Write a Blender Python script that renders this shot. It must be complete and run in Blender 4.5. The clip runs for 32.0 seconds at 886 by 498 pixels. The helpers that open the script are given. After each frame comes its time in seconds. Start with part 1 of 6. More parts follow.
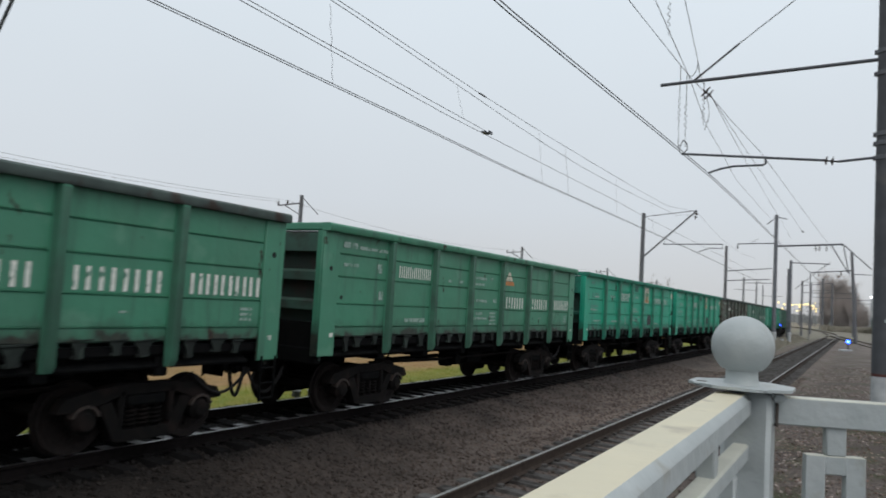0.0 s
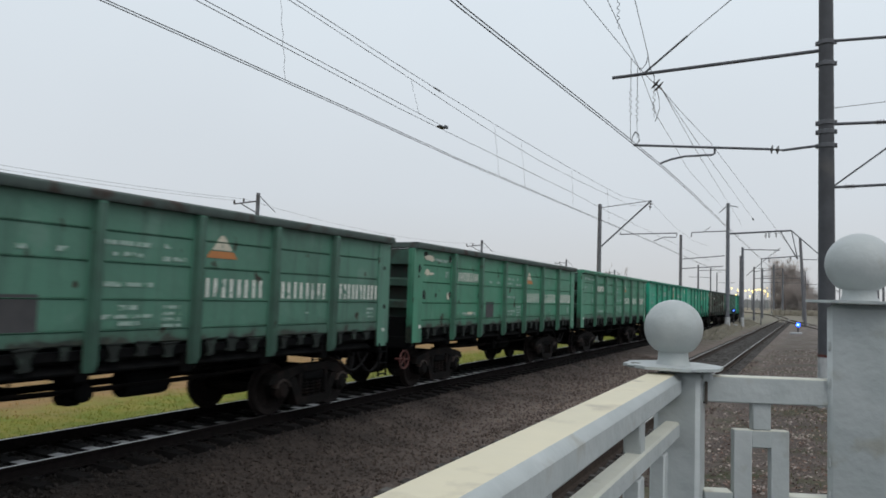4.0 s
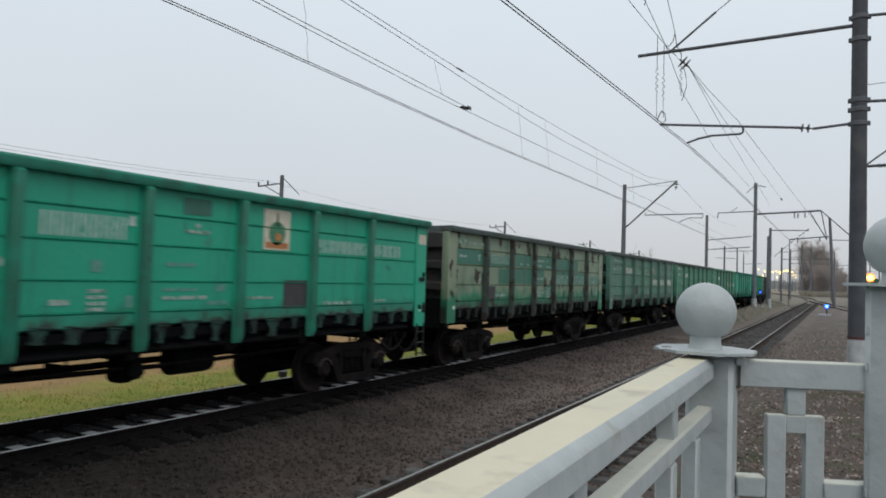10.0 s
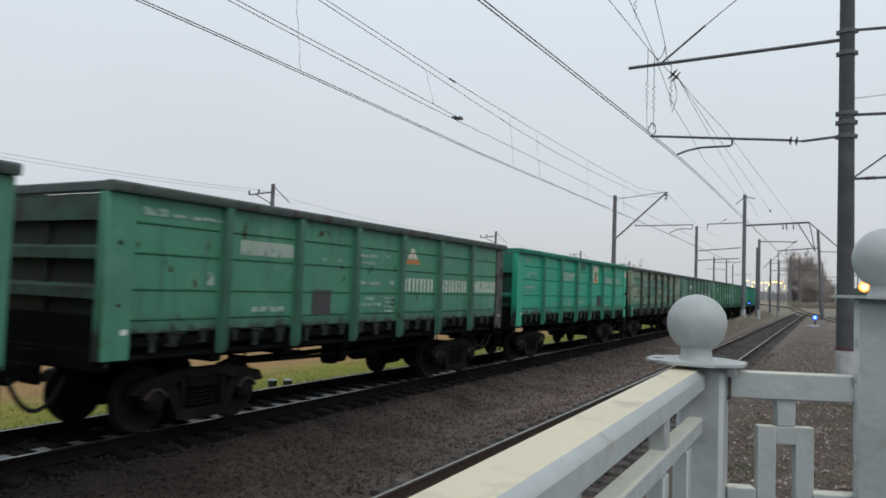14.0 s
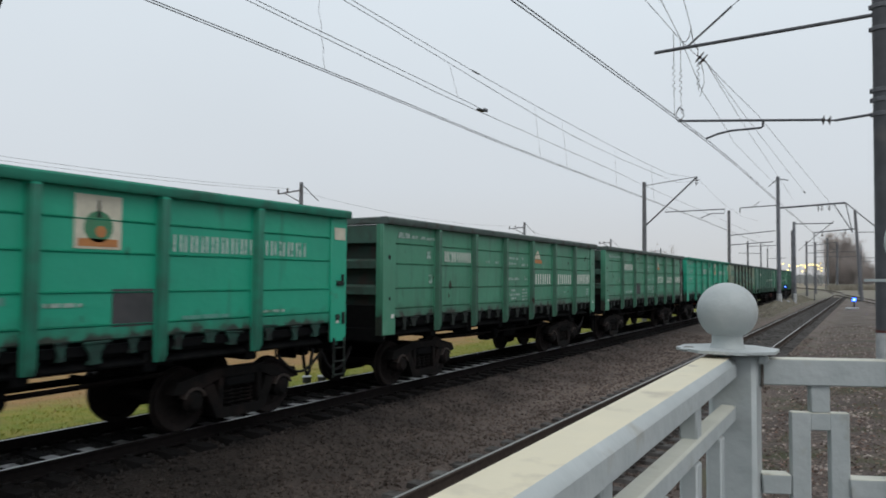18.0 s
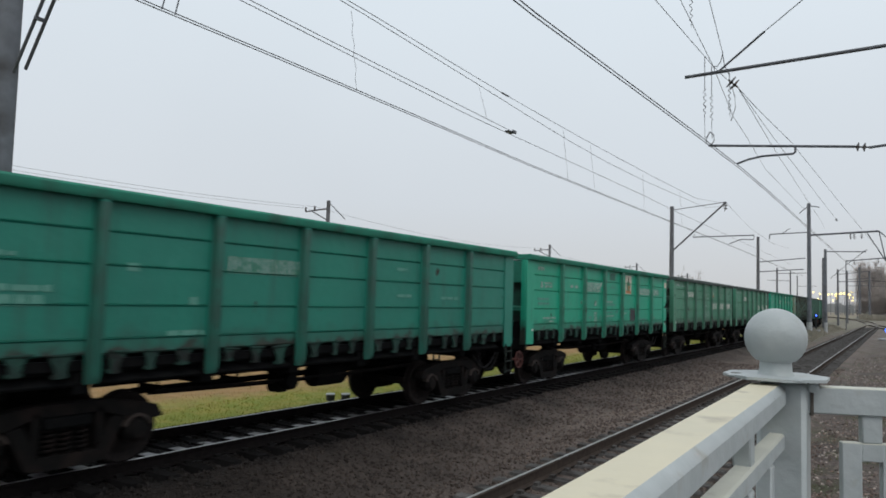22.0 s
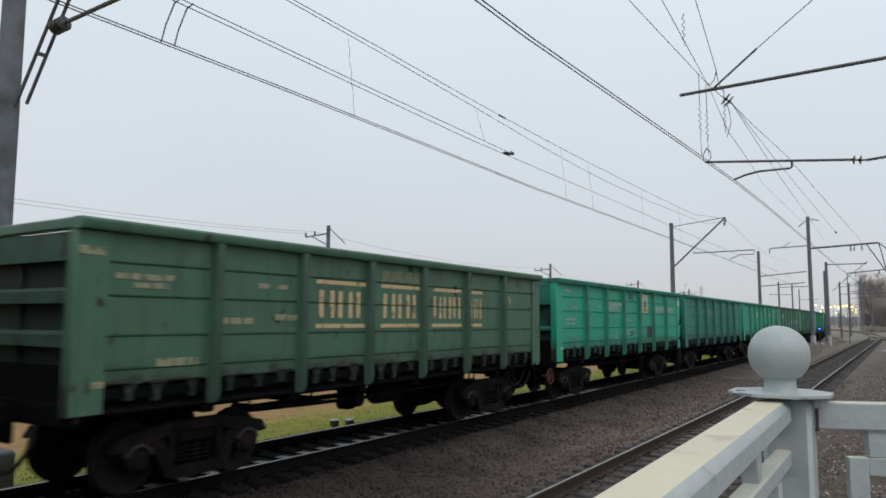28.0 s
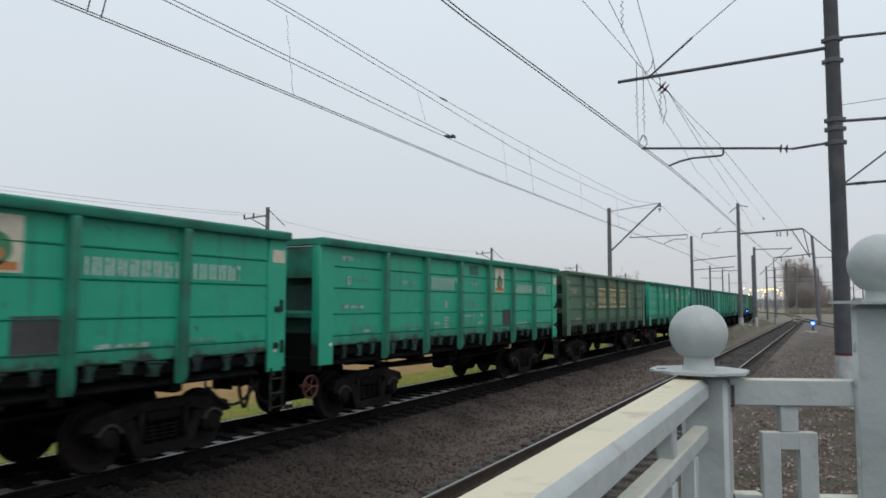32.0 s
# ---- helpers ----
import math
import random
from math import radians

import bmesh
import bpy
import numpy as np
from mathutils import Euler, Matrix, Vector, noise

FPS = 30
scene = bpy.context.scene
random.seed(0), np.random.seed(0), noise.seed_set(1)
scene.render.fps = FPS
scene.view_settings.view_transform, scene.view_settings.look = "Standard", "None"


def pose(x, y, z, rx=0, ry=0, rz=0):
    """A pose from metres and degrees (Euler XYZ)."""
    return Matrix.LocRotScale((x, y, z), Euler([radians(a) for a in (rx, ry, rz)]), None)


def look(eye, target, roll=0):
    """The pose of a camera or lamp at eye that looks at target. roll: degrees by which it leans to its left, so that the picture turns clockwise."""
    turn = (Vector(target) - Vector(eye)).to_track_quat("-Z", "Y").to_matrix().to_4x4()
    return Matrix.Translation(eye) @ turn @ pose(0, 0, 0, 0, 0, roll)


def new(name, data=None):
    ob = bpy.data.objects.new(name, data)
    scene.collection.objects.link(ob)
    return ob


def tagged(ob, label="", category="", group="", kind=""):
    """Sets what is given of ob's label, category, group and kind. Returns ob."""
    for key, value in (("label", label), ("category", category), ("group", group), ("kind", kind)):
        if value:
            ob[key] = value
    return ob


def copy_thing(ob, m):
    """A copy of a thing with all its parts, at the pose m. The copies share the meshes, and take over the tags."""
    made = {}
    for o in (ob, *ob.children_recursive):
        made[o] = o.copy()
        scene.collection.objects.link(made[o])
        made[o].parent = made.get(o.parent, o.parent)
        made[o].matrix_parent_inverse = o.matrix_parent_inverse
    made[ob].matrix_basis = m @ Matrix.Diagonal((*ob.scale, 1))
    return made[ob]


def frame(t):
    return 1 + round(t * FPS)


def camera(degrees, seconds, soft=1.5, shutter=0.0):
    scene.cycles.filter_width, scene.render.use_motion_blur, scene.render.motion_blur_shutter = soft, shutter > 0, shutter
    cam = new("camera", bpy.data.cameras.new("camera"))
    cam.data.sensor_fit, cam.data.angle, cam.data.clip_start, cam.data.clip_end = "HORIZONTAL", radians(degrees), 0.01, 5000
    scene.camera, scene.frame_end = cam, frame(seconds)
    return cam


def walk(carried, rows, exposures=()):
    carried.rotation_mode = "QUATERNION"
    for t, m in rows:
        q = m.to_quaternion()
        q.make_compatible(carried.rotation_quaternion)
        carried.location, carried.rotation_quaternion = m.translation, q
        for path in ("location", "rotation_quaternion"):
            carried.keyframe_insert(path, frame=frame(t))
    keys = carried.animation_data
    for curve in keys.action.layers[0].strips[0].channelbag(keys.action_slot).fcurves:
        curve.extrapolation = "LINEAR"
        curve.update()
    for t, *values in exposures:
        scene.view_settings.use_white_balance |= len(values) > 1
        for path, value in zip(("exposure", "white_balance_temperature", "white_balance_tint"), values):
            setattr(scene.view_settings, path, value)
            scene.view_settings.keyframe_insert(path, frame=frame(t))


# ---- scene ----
cam = camera(64.17, 32.0, soft=1.7, shutter=0.5)
PATH = [
    (0, look((-0.0113, -0.0868, 2.4428), (-10.172, 17.084, 3.835), 3.47)),
    (0.5, look((-0.0410, -0.0821, 2.4376), (-9.295, 17.614, 3.539), 3.94)),
    (1, look((-0.0264, -0.0676, 2.4334), (-8.883, 17.828, 3.585), 1.96)),
    (1.5, look((-0.0174, -0.0906, 2.4320), (-8.723, 17.872, 3.681), 1.89)),
    (2, look((0.0018, -0.0719, 2.4325), (-8.480, 17.988, 3.808), 1.34)),
    (2.5, look((0.0402, -0.0630, 2.4376), (-8.031, 18.170, 3.990), -0.42)),
    (3, look((0.0563, -0.0747, 2.4404), (-8.538, 17.932, 3.824), 0.42)),
    (3.5, look((0.0646, -0.0972, 2.4385), (-9.001, 17.684, 3.724), 1.48)),
    (5.5, look((0.0396, -0.0943, 2.4251), (-9.050, 17.673, 3.727), 2.76)),
    (6, look((0.0449, -0.0858, 2.4204), (-8.416, 18.028, 2.948), 2.25)),
    (6.5, look((0.0338, -0.0732, 2.4268), (-8.716, 17.901, 3.050), 2.36)),
    (7, look((0.0313, -0.0954, 2.4377), (-9.447, 17.512, 2.810), 2.23)),
    (7.5, look((0.0153, -0.0927, 2.4321), (-9.871, 17.287, 2.884), 2.83)),
    (8, look((0.0104, -0.1071, 2.4315), (-9.921, 17.246, 2.920), 2.62)),
    (8.5, look((0.0171, -0.1048, 2.4406), (-9.713, 17.366, 2.730), 0.21)),
    (9, look((0.0158, -0.0762, 2.4340), (-9.341, 17.597, 2.767), 1.10)),
    (9.5, look((0.0221, -0.0784, 2.4337), (-9.367, 17.580, 2.559), 1.70)),
    (10, look((0.0396, -0.0884, 2.4407), (-9.712, 17.357, 3.194), 1.84)),
    (10.5, look((0.0422, -0.0882, 2.4463), (-9.544, 17.433, 3.509), 1.02)),
    (11, look((0.0482, -0.0928, 2.4449), (-9.259, 17.596, 3.149), 0.61)),
    (11.5, look((0.0416, -0.0859, 2.4444), (-9.075, 17.712, 2.787), 0.45)),
    (12, look((0.0473, -0.0941, 2.4458), (-9.684, 17.374, 2.864), -0.20)),
    (12.5, look((0.0536, -0.0844, 2.4476), (-9.771, 17.333, 2.756), -0.86)),
    (13, look((0.0526, -0.0910, 2.4466), (-9.245, 17.612, 2.856), 0.19)),
    (13.5, look((0.0478, -0.0808, 2.4466), (-9.322, 17.574, 3.166), 1.04)),
    (14, look((0.0374, -0.0994, 2.4431), (-9.489, 17.456, 3.476), 2.10)),
    (14.5, look((0.0337, -0.0980, 2.4415), (-9.702, 17.332, 3.639), 1.82)),
    (16.5, look((0.0505, -0.0915, 2.4484), (-10.157, 17.088, 3.278), -0.42)),
    (17, look((0.0516, -0.1162, 2.4545), (-10.351, 16.949, 3.214), -0.29)),
    (17.5, look((0.0510, -0.1378, 2.4539), (-10.825, 16.631, 3.175), 0.97)),
    (18, look((0.0541, -0.1255, 2.4520), (-10.183, 17.037, 3.265), 0.44)),
    (18.5, look((0.0457, -0.1258, 2.4485), (-9.767, 17.274, 3.420), 0.87)),
    (19, look((0.0336, -0.1048, 2.4505), (-9.604, 17.377, 3.678), 0.86)),
    (19.5, look((0.0323, -0.1091, 2.4503), (-9.573, 17.373, 3.911), 0.19)),
    (20, look((0.0196, -0.1041, 2.4445), (-9.546, 17.404, 3.851), 0.81)),
    (20.5, look((0.0007, -0.1389, 2.4448), (-10.437, 16.869, 3.783), 1.39)),
    (21, look((-0.0101, -0.1655, 2.4474), (-10.816, 16.606, 3.843), 1.46)),
    (21.5, look((-0.0038, -0.1522, 2.4430), (-10.676, 16.708, 3.792), 1.62)),
    (22, look((0.0055, -0.1659, 2.4462), (-10.804, 16.605, 3.824), 1.72)),
    (22.5, look((-0.0084, -0.1675, 2.4429), (-11.018, 16.481, 3.711), 1.81)),
    (23, look((-0.0040, -0.1778, 2.4445), (-11.169, 16.362, 3.777), 1.60)),
    (23.5, look((0.0079, -0.1895, 2.4449), (-11.151, 16.337, 3.979), 1.49)),
    (24, look((-0.0033, -0.1314, 2.4419), (-10.779, 16.662, 3.799), 0.61)),
    (24.5, look((-0.0230, -0.1908, 2.4510), (-11.391, 16.205, 3.851), 0.12)),
    (25, look((-0.0146, -0.1874, 2.4618), (-11.437, 16.134, 4.234), -0.42)),
    (25.5, look((-0.0201, -0.1741, 2.4552), (-11.191, 16.303, 4.386), -0.16)),
    (27.5, look((0.0124, -0.1951, 2.4542), (-10.931, 16.413, 4.554), 0.39)),
    (28, look((0.0130, -0.2012, 2.4551), (-10.785, 16.515, 4.452), 0.34)),
    (28.5, look((-0.0068, -0.1953, 2.4512), (-10.791, 16.536, 4.393), 1.08)),
    (29, look((-0.0182, -0.1739, 2.4430), (-10.694, 16.656, 4.113), 1.50)),
    (29.5, look((0.0076, -0.1826, 2.4434), (-10.397, 16.823, 4.043), 1.20)),
    (30, look((0.0049, -0.1604, 2.4444), (-10.435, 16.812, 4.164), 1.14)),
    (30.5, look((0.0102, -0.1918, 2.4469), (-10.366, 16.815, 4.210), 1.00)),
    (31, look((0.0157, -0.1593, 2.4450), (-10.085, 17.043, 3.887), 0.42)),
    (31.5, look((0.0269, -0.1396, 2.4439), (-9.712, 17.271, 3.868), 0.49)),
    (32, look((0.0367, -0.1490, 2.4460), (-9.377, 17.430, 3.982), 0.24)),
]
walk(cam, PATH)

# ---------------------------------------------------------------- light
world = bpy.data.worlds.new("overcast_sky")
scene.world = world
world.use_nodes = True
wn, wl = world.node_tree.nodes, world.node_tree.links
wn.clear()
w_out, w_bg = wn.new("ShaderNodeOutputWorld"), wn.new("ShaderNodeBackground")
w_sky = wn.new("ShaderNodeTexSky")
w_sky.sky_type, w_sky.sun_disc = "NISHITA", False
w_sky.sun_elevation, w_sky.sun_rotation = radians(52), radians(150)
w_grey = wn.new("ShaderNodeHueSaturation")
w_grey.inputs["Saturation"].default_value, w_grey.inputs["Value"].default_value = 0.15, 0.10
w_co, w_sep, w_ramp = wn.new("ShaderNodeTexCoord"), wn.new("ShaderNodeSeparateXYZ"), wn.new("ShaderNodeValToRGB")
w_noise, w_mul, w_mix = wn.new("ShaderNodeTexNoise"), wn.new("ShaderNodeMix"), wn.new("ShaderNodeMix")
w_mul.data_type = w_mix.data_type = "RGBA"
w_mul.blend_type = "MULTIPLY"
w_noise.inputs["Scale"].default_value, w_noise.inputs["Detail"].default_value = 1.6, 3
w_ramp.color_ramp.elements[0].color, w_ramp.color_ramp.elements[0].position = (0.595, 0.606, 0.620, 1), 0.0
w_ramp.color_ramp.elements[1].color, w_ramp.color_ramp.elements[1].position = (0.765, 0.85, 0.925, 1), 0.42
e = w_ramp.color_ramp.elements.new(0.13)
e.color = (0.662, 0.715, 0.770, 1)
w_soft = wn.new("ShaderNodeValToRGB")
w_soft.color_ramp.elements[0].color, w_soft.color_ramp.elements[1].color = (0.90, 0.90, 0.90, 1), (1.06, 1.06, 1.06, 1)
wl.new(w_co.outputs["Generated"], w_sep.inputs[0])
wl.new(w_sep.outputs["Z"], w_ramp.inputs[0])
wl.new(w_co.outputs["Generated"], w_noise.inputs["Vector"])
wl.new(w_noise.outputs[0], w_soft.inputs[0])
w_mul.inputs["Factor"].default_value = 1.0
wl.new(w_ramp.outputs[0], w_mul.inputs["A"])
wl.new(w_soft.outputs[0], w_mul.inputs["B"])
wl.new(w_sky.outputs[0], w_grey.inputs["Color"])
w_mix.inputs["Factor"].default_value = 0.92
wl.new(w_grey.outputs[0], w_mix.inputs["A"])
wl.new(w_mul.outputs["Result"], w_mix.inputs["B"])
wl.new(w_mix.outputs["Result"], w_bg.inputs["Color"])
w_bg.inputs["Strength"].default_value = 1.0
wl.new(w_bg.outputs[0], w_out.inputs[0])

sun = new("sun", bpy.data.lights.new("sun", "SUN"))
sun.data.energy, sun.data.angle, sun.data.color = 0.7, radians(30), (1.0, 0.97, 0.93)
sun.matrix_world = look((20, -14, 30), (0, 0, 0))


# ---------------------------------------------------------------- materials
SHEET_X = 1.43  # half width over the wagons' side sheets


def nodes_of(name):
    m = bpy.data.materials.new(name)
    m.use_nodes = True
    return m, m.node_tree.nodes, m.node_tree.links, m.node_tree.nodes["Principled BSDF"]


def noise_fac(n, l, co, scale, detail=4, lo=0.4, hi=0.6, stretch=None):
    """A noise between 0 and 1, with its contrast raised between lo and hi."""
    t, r = n.new("ShaderNodeTexNoise"), n.new("ShaderNodeMapRange")
    t.inputs["Scale"].default_value, t.inputs["Detail"].default_value = scale, detail
    if stretch:
        mp = n.new("ShaderNodeMapping")
        mp.inputs["Scale"].default_value = stretch
        l.new(co, mp.inputs["Vector"])
        co = mp.outputs[0]
    l.new(co, t.inputs["Vector"])
    l.new(t.outputs[0], r.inputs["Value"])
    r.inputs["From Min"].default_value, r.inputs["From Max"].default_value = lo, hi
    return r.outputs["Result"]


def mixed(n, l, fac, a, b):
    m = n.new("ShaderNodeMix")
    m.data_type = "RGBA"
    for sock, v in (("Factor", fac), ("A", a), ("B", b)):
        if isinstance(v, (tuple, float, int)):
            m.inputs[sock].default_value = (*v, 1) if isinstance(v, tuple) else v
        else:
            l.new(v, m.inputs[sock])
    return m.outputs["Result"]


def math_node(n, l, op, a, b):
    m = n.new("ShaderNodeMath")
    m.operation = op
    for i, v in enumerate((a, b)):
        if isinstance(v, (float, int)):
            m.inputs[i].default_value = v
        else:
            l.new(v, m.inputs[i])
    return m.outputs[0]


def own_coords(n, l, spread=40.0):
    """Object coordinates, shifted from object to object."""
    co, info, add = n.new("ShaderNodeTexCoord"), n.new("ShaderNodeObjectInfo"), n.new("ShaderNodeVectorMath")
    mul = math_node(n, l, "MULTIPLY", info.outputs["Random"], spread)
    l.new(co.outputs["Object"], add.inputs[0])
    l.new(mul, add.inputs[1])
    return add.outputs[0], info.outputs["Random"]


def bumped(n, l, bsdf, height, strength, distance=0.004):
    b = n.new("ShaderNodeBump")
    b.inputs["Strength"].default_value, b.inputs["Distance"].default_value = strength, distance
    l.new(height, b.inputs["Height"])
    l.new(b.outputs[0], bsdf.inputs["Normal"])


def surface(name, a, b, scale=6.0, rough=0.7, metal=0.0, grain=60.0, bump=0.2, third=None, third_scale=1.5, third_lo=0.55, third_hi=0.7, vary=0.0, stretch=None, gloss=0.5):
    """Two colours mixed in grain, a third one in larger stains."""
    m, n, l, p = nodes_of(name)
    co, rnd = own_coords(n, l)
    col = mixed(n, l, noise_fac(n, l, co, scale, 5, 0.35, 0.65, stretch), a, b)
    if third:
        col = mixed(n, l, noise_fac(n, l, co, third_scale, 6, third_lo, third_hi, stretch), col, third)
    if vary:
        h = n.new("ShaderNodeHueSaturation")
        v = n.new("ShaderNodeMapRange")
        l.new(rnd, v.inputs["Value"])
        v.inputs["To Min"].default_value, v.inputs["To Max"].default_value = 1 - vary, 1 + vary
        l.new(v.outputs[0], h.inputs["Value"])
        l.new(col, h.inputs["Color"])
        col = h.outputs[0]
    l.new(col, p.inputs["Base Color"])
    p.inputs["Roughness"].default_value, p.inputs["Metallic"].default_value = rough, metal
    p.inputs["Specular IOR Level"].default_value = gloss
    if bump:
        bumped(n, l, p, noise_fac(n, l, co, grain, 3, 0.3, 0.7), bump)
    return m


def wagon_paint(name, base, shade, faded, rust_lo, dirt_lo, fade_lo=0.6, rust=(0.054, 0.029, 0.018), rust_scale=3.0, repaint=None, rib_rust=False):
    """Weathered paint: faded patches, vertical dirt streaks and rust spots."""
    m, n, l, p = nodes_of(name)
    co, rnd = own_coords(n, l)
    sep = n.new("ShaderNodeSeparateXYZ")
    l.new(n.new("ShaderNodeTexCoord").outputs["Object"], sep.inputs[0])
    ragged = noise_fac(n, l, co, 3.5, 7, 0.3, 0.7)

    def below(z, depth, rough):
        """1 under the height z, with a ragged edge."""
        r = n.new("ShaderNodeMapRange")
        l.new(math_node(n, l, "ADD", sep.outputs["Z"], math_node(n, l, "MULTIPLY", ragged, rough)), r.inputs["Value"])
        r.inputs["From Min"].default_value, r.inputs["From Max"].default_value = z, z - depth
        return r.outputs["Result"]

    col = mixed(n, l, noise_fac(n, l, co, 0.9, 3, 0.35, 0.7), base, shade)
    col = mixed(n, l, noise_fac(n, l, co, 1.7, 6, fade_lo, fade_lo + 0.09), col, faded)
    col = mixed(n, l, math_node(n, l, "MULTIPLY", noise_fac(n, l, co, 1.0, 5, dirt_lo, dirt_lo + 0.25, (1, 5, 0.5)), 0.55), col, (0.03, 0.045, 0.04))
    # road dust caked on the proud ribs
    rib_mask = math_node(n, l, "GREATER_THAN", math_node(n, l, "ABSOLUTE", sep.outputs["X"], 0.0), SHEET_X + 0.03)
    rib_mask = math_node(n, l, "MULTIPLY", rib_mask, math_node(n, l, "LESS_THAN", math_node(n, l, "ABSOLUTE", sep.outputs["Y"], 0.0), 0.2))
    rib_mask = math_node(n, l, "MULTIPLY", rib_mask, math_node(n, l, "LESS_THAN", sep.outputs["Z"], 3.5))
    dust = math_node(n, l, "MULTIPLY", rib_mask, math_node(n, l, "ADD", 0.36, math_node(n, l, "MULTIPLY", noise_fac(n, l, co, 2.5, 5, 0.35, 0.65), 0.35)))
    col = mixed(n, l, dust, col, (0.042, 0.070, 0.057))
    if repaint:
        col = mixed(n, l, below(2.34, 0.28, 0.40), col, repaint)
    # soot thrown up on to the foot of the sheets
    flat = math_node(n, l, "LESS_THAN", math_node(n, l, "ABSOLUTE", sep.outputs["X"], 0.0), SHEET_X + 0.016)
    col = mixed(n, l, math_node(n, l, "MULTIPLY", math_node(n, l, "MULTIPLY", flat, below(2.06, 0.34, 0.24)), 0.72), col, (0.026, 0.036, 0.030))
    spots = noise_fac(n, l, co, rust_scale, 9, rust_lo, rust_lo + 0.06, (1, 1, 0.75))
    if rib_rust:
        ping = n.new("ShaderNodeMath")
        ping.operation = "PINGPONG"
        l.new(math_node(n, l, "ADD", sep.outputs["Y"], 0.87), ping.inputs[0])
        ping.inputs[1].default_value = 0.8725
        r = n.new("ShaderNodeMapRange")
        l.new(math_node(n, l, "ADD", ping.outputs[0], math_node(n, l, "MULTIPLY", noise_fac(n, l, co, 2.6, 8, 0.3, 0.7), 0.75)), r.inputs["Value"])
        r.inputs["From Min"].default_value, r.inputs["From Max"].default_value = 0.46, 0.37
        spots = math_node(n, l, "MAXIMUM", spots, r.outputs["Result"])
    grime = math_node(n, l, "MULTIPLY", math_node(n, l, "MULTIPLY", flat, below(1.82, 0.07, 0.24)), 0.9)
    col = mixed(n, l, grime, col, mixed(n, l, noise_fac(n, l, co, 9, 4), (0.016, 0.020, 0.016), (0.034, 0.036, 0.026)))
    col = mixed(n, l, spots, col, mixed(n, l, noise_fac(n, l, co, 30, 3), rust, (0.026, 0.022, 0.02)))
    l.new(col, p.inputs["Base Color"])
    r = n.new("ShaderNodeMapRange")
    l.new(spots, r.inputs["Value"])
    r.inputs["To Min"].default_value, r.inputs["To Max"].default_value = 0.5, 0.9
    l.new(r.outputs[0], p.inputs["Roughness"])
    bumped(n, l, p, noise_fac(n, l, co, 3.0, 6, 0.3, 0.7), 0.25, 0.02)
    return m


def glow(name, colour, strength):
    m, n, l, p = nodes_of(name)
    p.inputs["Base Color"].default_value = (*colour, 1)
    p.inputs["Emission Color"].default_value = (*colour, 1)
    p.inputs["Emission Strength"].default_value = strength
    return m


PAINTS = {
    "bright": wagon_paint("bright_green_paint", (0.013, 0.350, 0.214), (0.015, 0.312, 0.196), (0.055, 0.18, 0.12), 0.69, 0.58, 0.67),
    "teal": wagon_paint("teal_green_paint", (0.013, 0.205, 0.145), (0.015, 0.175, 0.128), (0.03, 0.22, 0.165), 0.70, 0.57, 0.66),
    "dark": wagon_paint("dull_green_paint", (0.080, 0.210, 0.148), (0.076, 0.178, 0.130), (0.11, 0.225, 0.17), 0.66, 0.52, 0.6),
    "mid": wagon_paint("moss_green_paint", (0.060, 0.245, 0.150), (0.060, 0.208, 0.130), (0.09, 0.26, 0.17), 0.665, 0.54, 0.6),
    "olive": wagon_paint("olive_green_paint", (0.060, 0.135, 0.080), (0.060, 0.150, 0.092), (0.085, 0.165, 0.105), 0.66, 0.5, 0.62),
    "worn": wagon_paint("peeling_pale_green_paint", (0.215, 0.285, 0.190), (0.175, 0.24, 0.16), (0.12, 0.20, 0.135), 0.588, 0.54, 0.60, (0.075, 0.046, 0.032), 2.6, (0.014, 0.20, 0.100), True),
    "post": wagon_paint("pale_green_post_paint", (0.235, 0.290, 0.190), (0.19, 0.245, 0.16), (0.13, 0.20, 0.135), 0.645, 0.54, 0.62, (0.075, 0.046, 0.032), 2.6, (0.016, 0.17, 0.09)),
    "repaint": wagon_paint("patch_green_paint", (0.034, 0.165, 0.110), (0.040, 0.142, 0.098), (0.09, 0.185, 0.13), 0.66, 0.56, 0.62),
    "ribs": wagon_paint("rust_streaked_rib_paint", (0.055, 0.062, 0.047), (0.040, 0.050, 0.040), (0.085, 0.105, 0.075), 0.52, 0.5, 0.62, (0.050, 0.032, 0.024), 4.0),
    "brown": wagon_paint("rusty_brown_green_paint", (0.105, 0.112, 0.078), (0.08, 0.095, 0.066), (0.045, 0.08, 0.055), 0.55, 0.5, 0.55, (0.06, 0.036, 0.025), 4.0, None, True),
}
M_IRON = surface("grimy_black_iron", (0.0055, 0.006, 0.0065), (0.008, 0.008, 0.008), 9, 0.95, 0, 40, 0.4, gloss=0.05)
M_BOGIE = surface("rusty_cast_steel", (0.0075, 0.0065, 0.0062), (0.005, 0.0048, 0.0048), 7, 0.85, 0, 50, 0.4, (0.015, 0.0105, 0.0095), 3.0, 0.5, 0.66, gloss=0.12)
M_TREAD = surface("worn_wheel_steel", (0.017, 0.0125, 0.0115), (0.010, 0.008, 0.0078), 12, 0.75, 0.0, 60, 0.2, gloss=0.15)
# Green end paints hold grime plus the shade between wagons and in recesses.
M_WALL_END = surface("grimy_shaded_green_end_paint", (0.014, 0.034, 0.026), (0.018, 0.025, 0.020), 3, 0.8, 0, 40, 0.3, (0.032, 0.022, 0.018), 2.0, 0.5, 0.65)
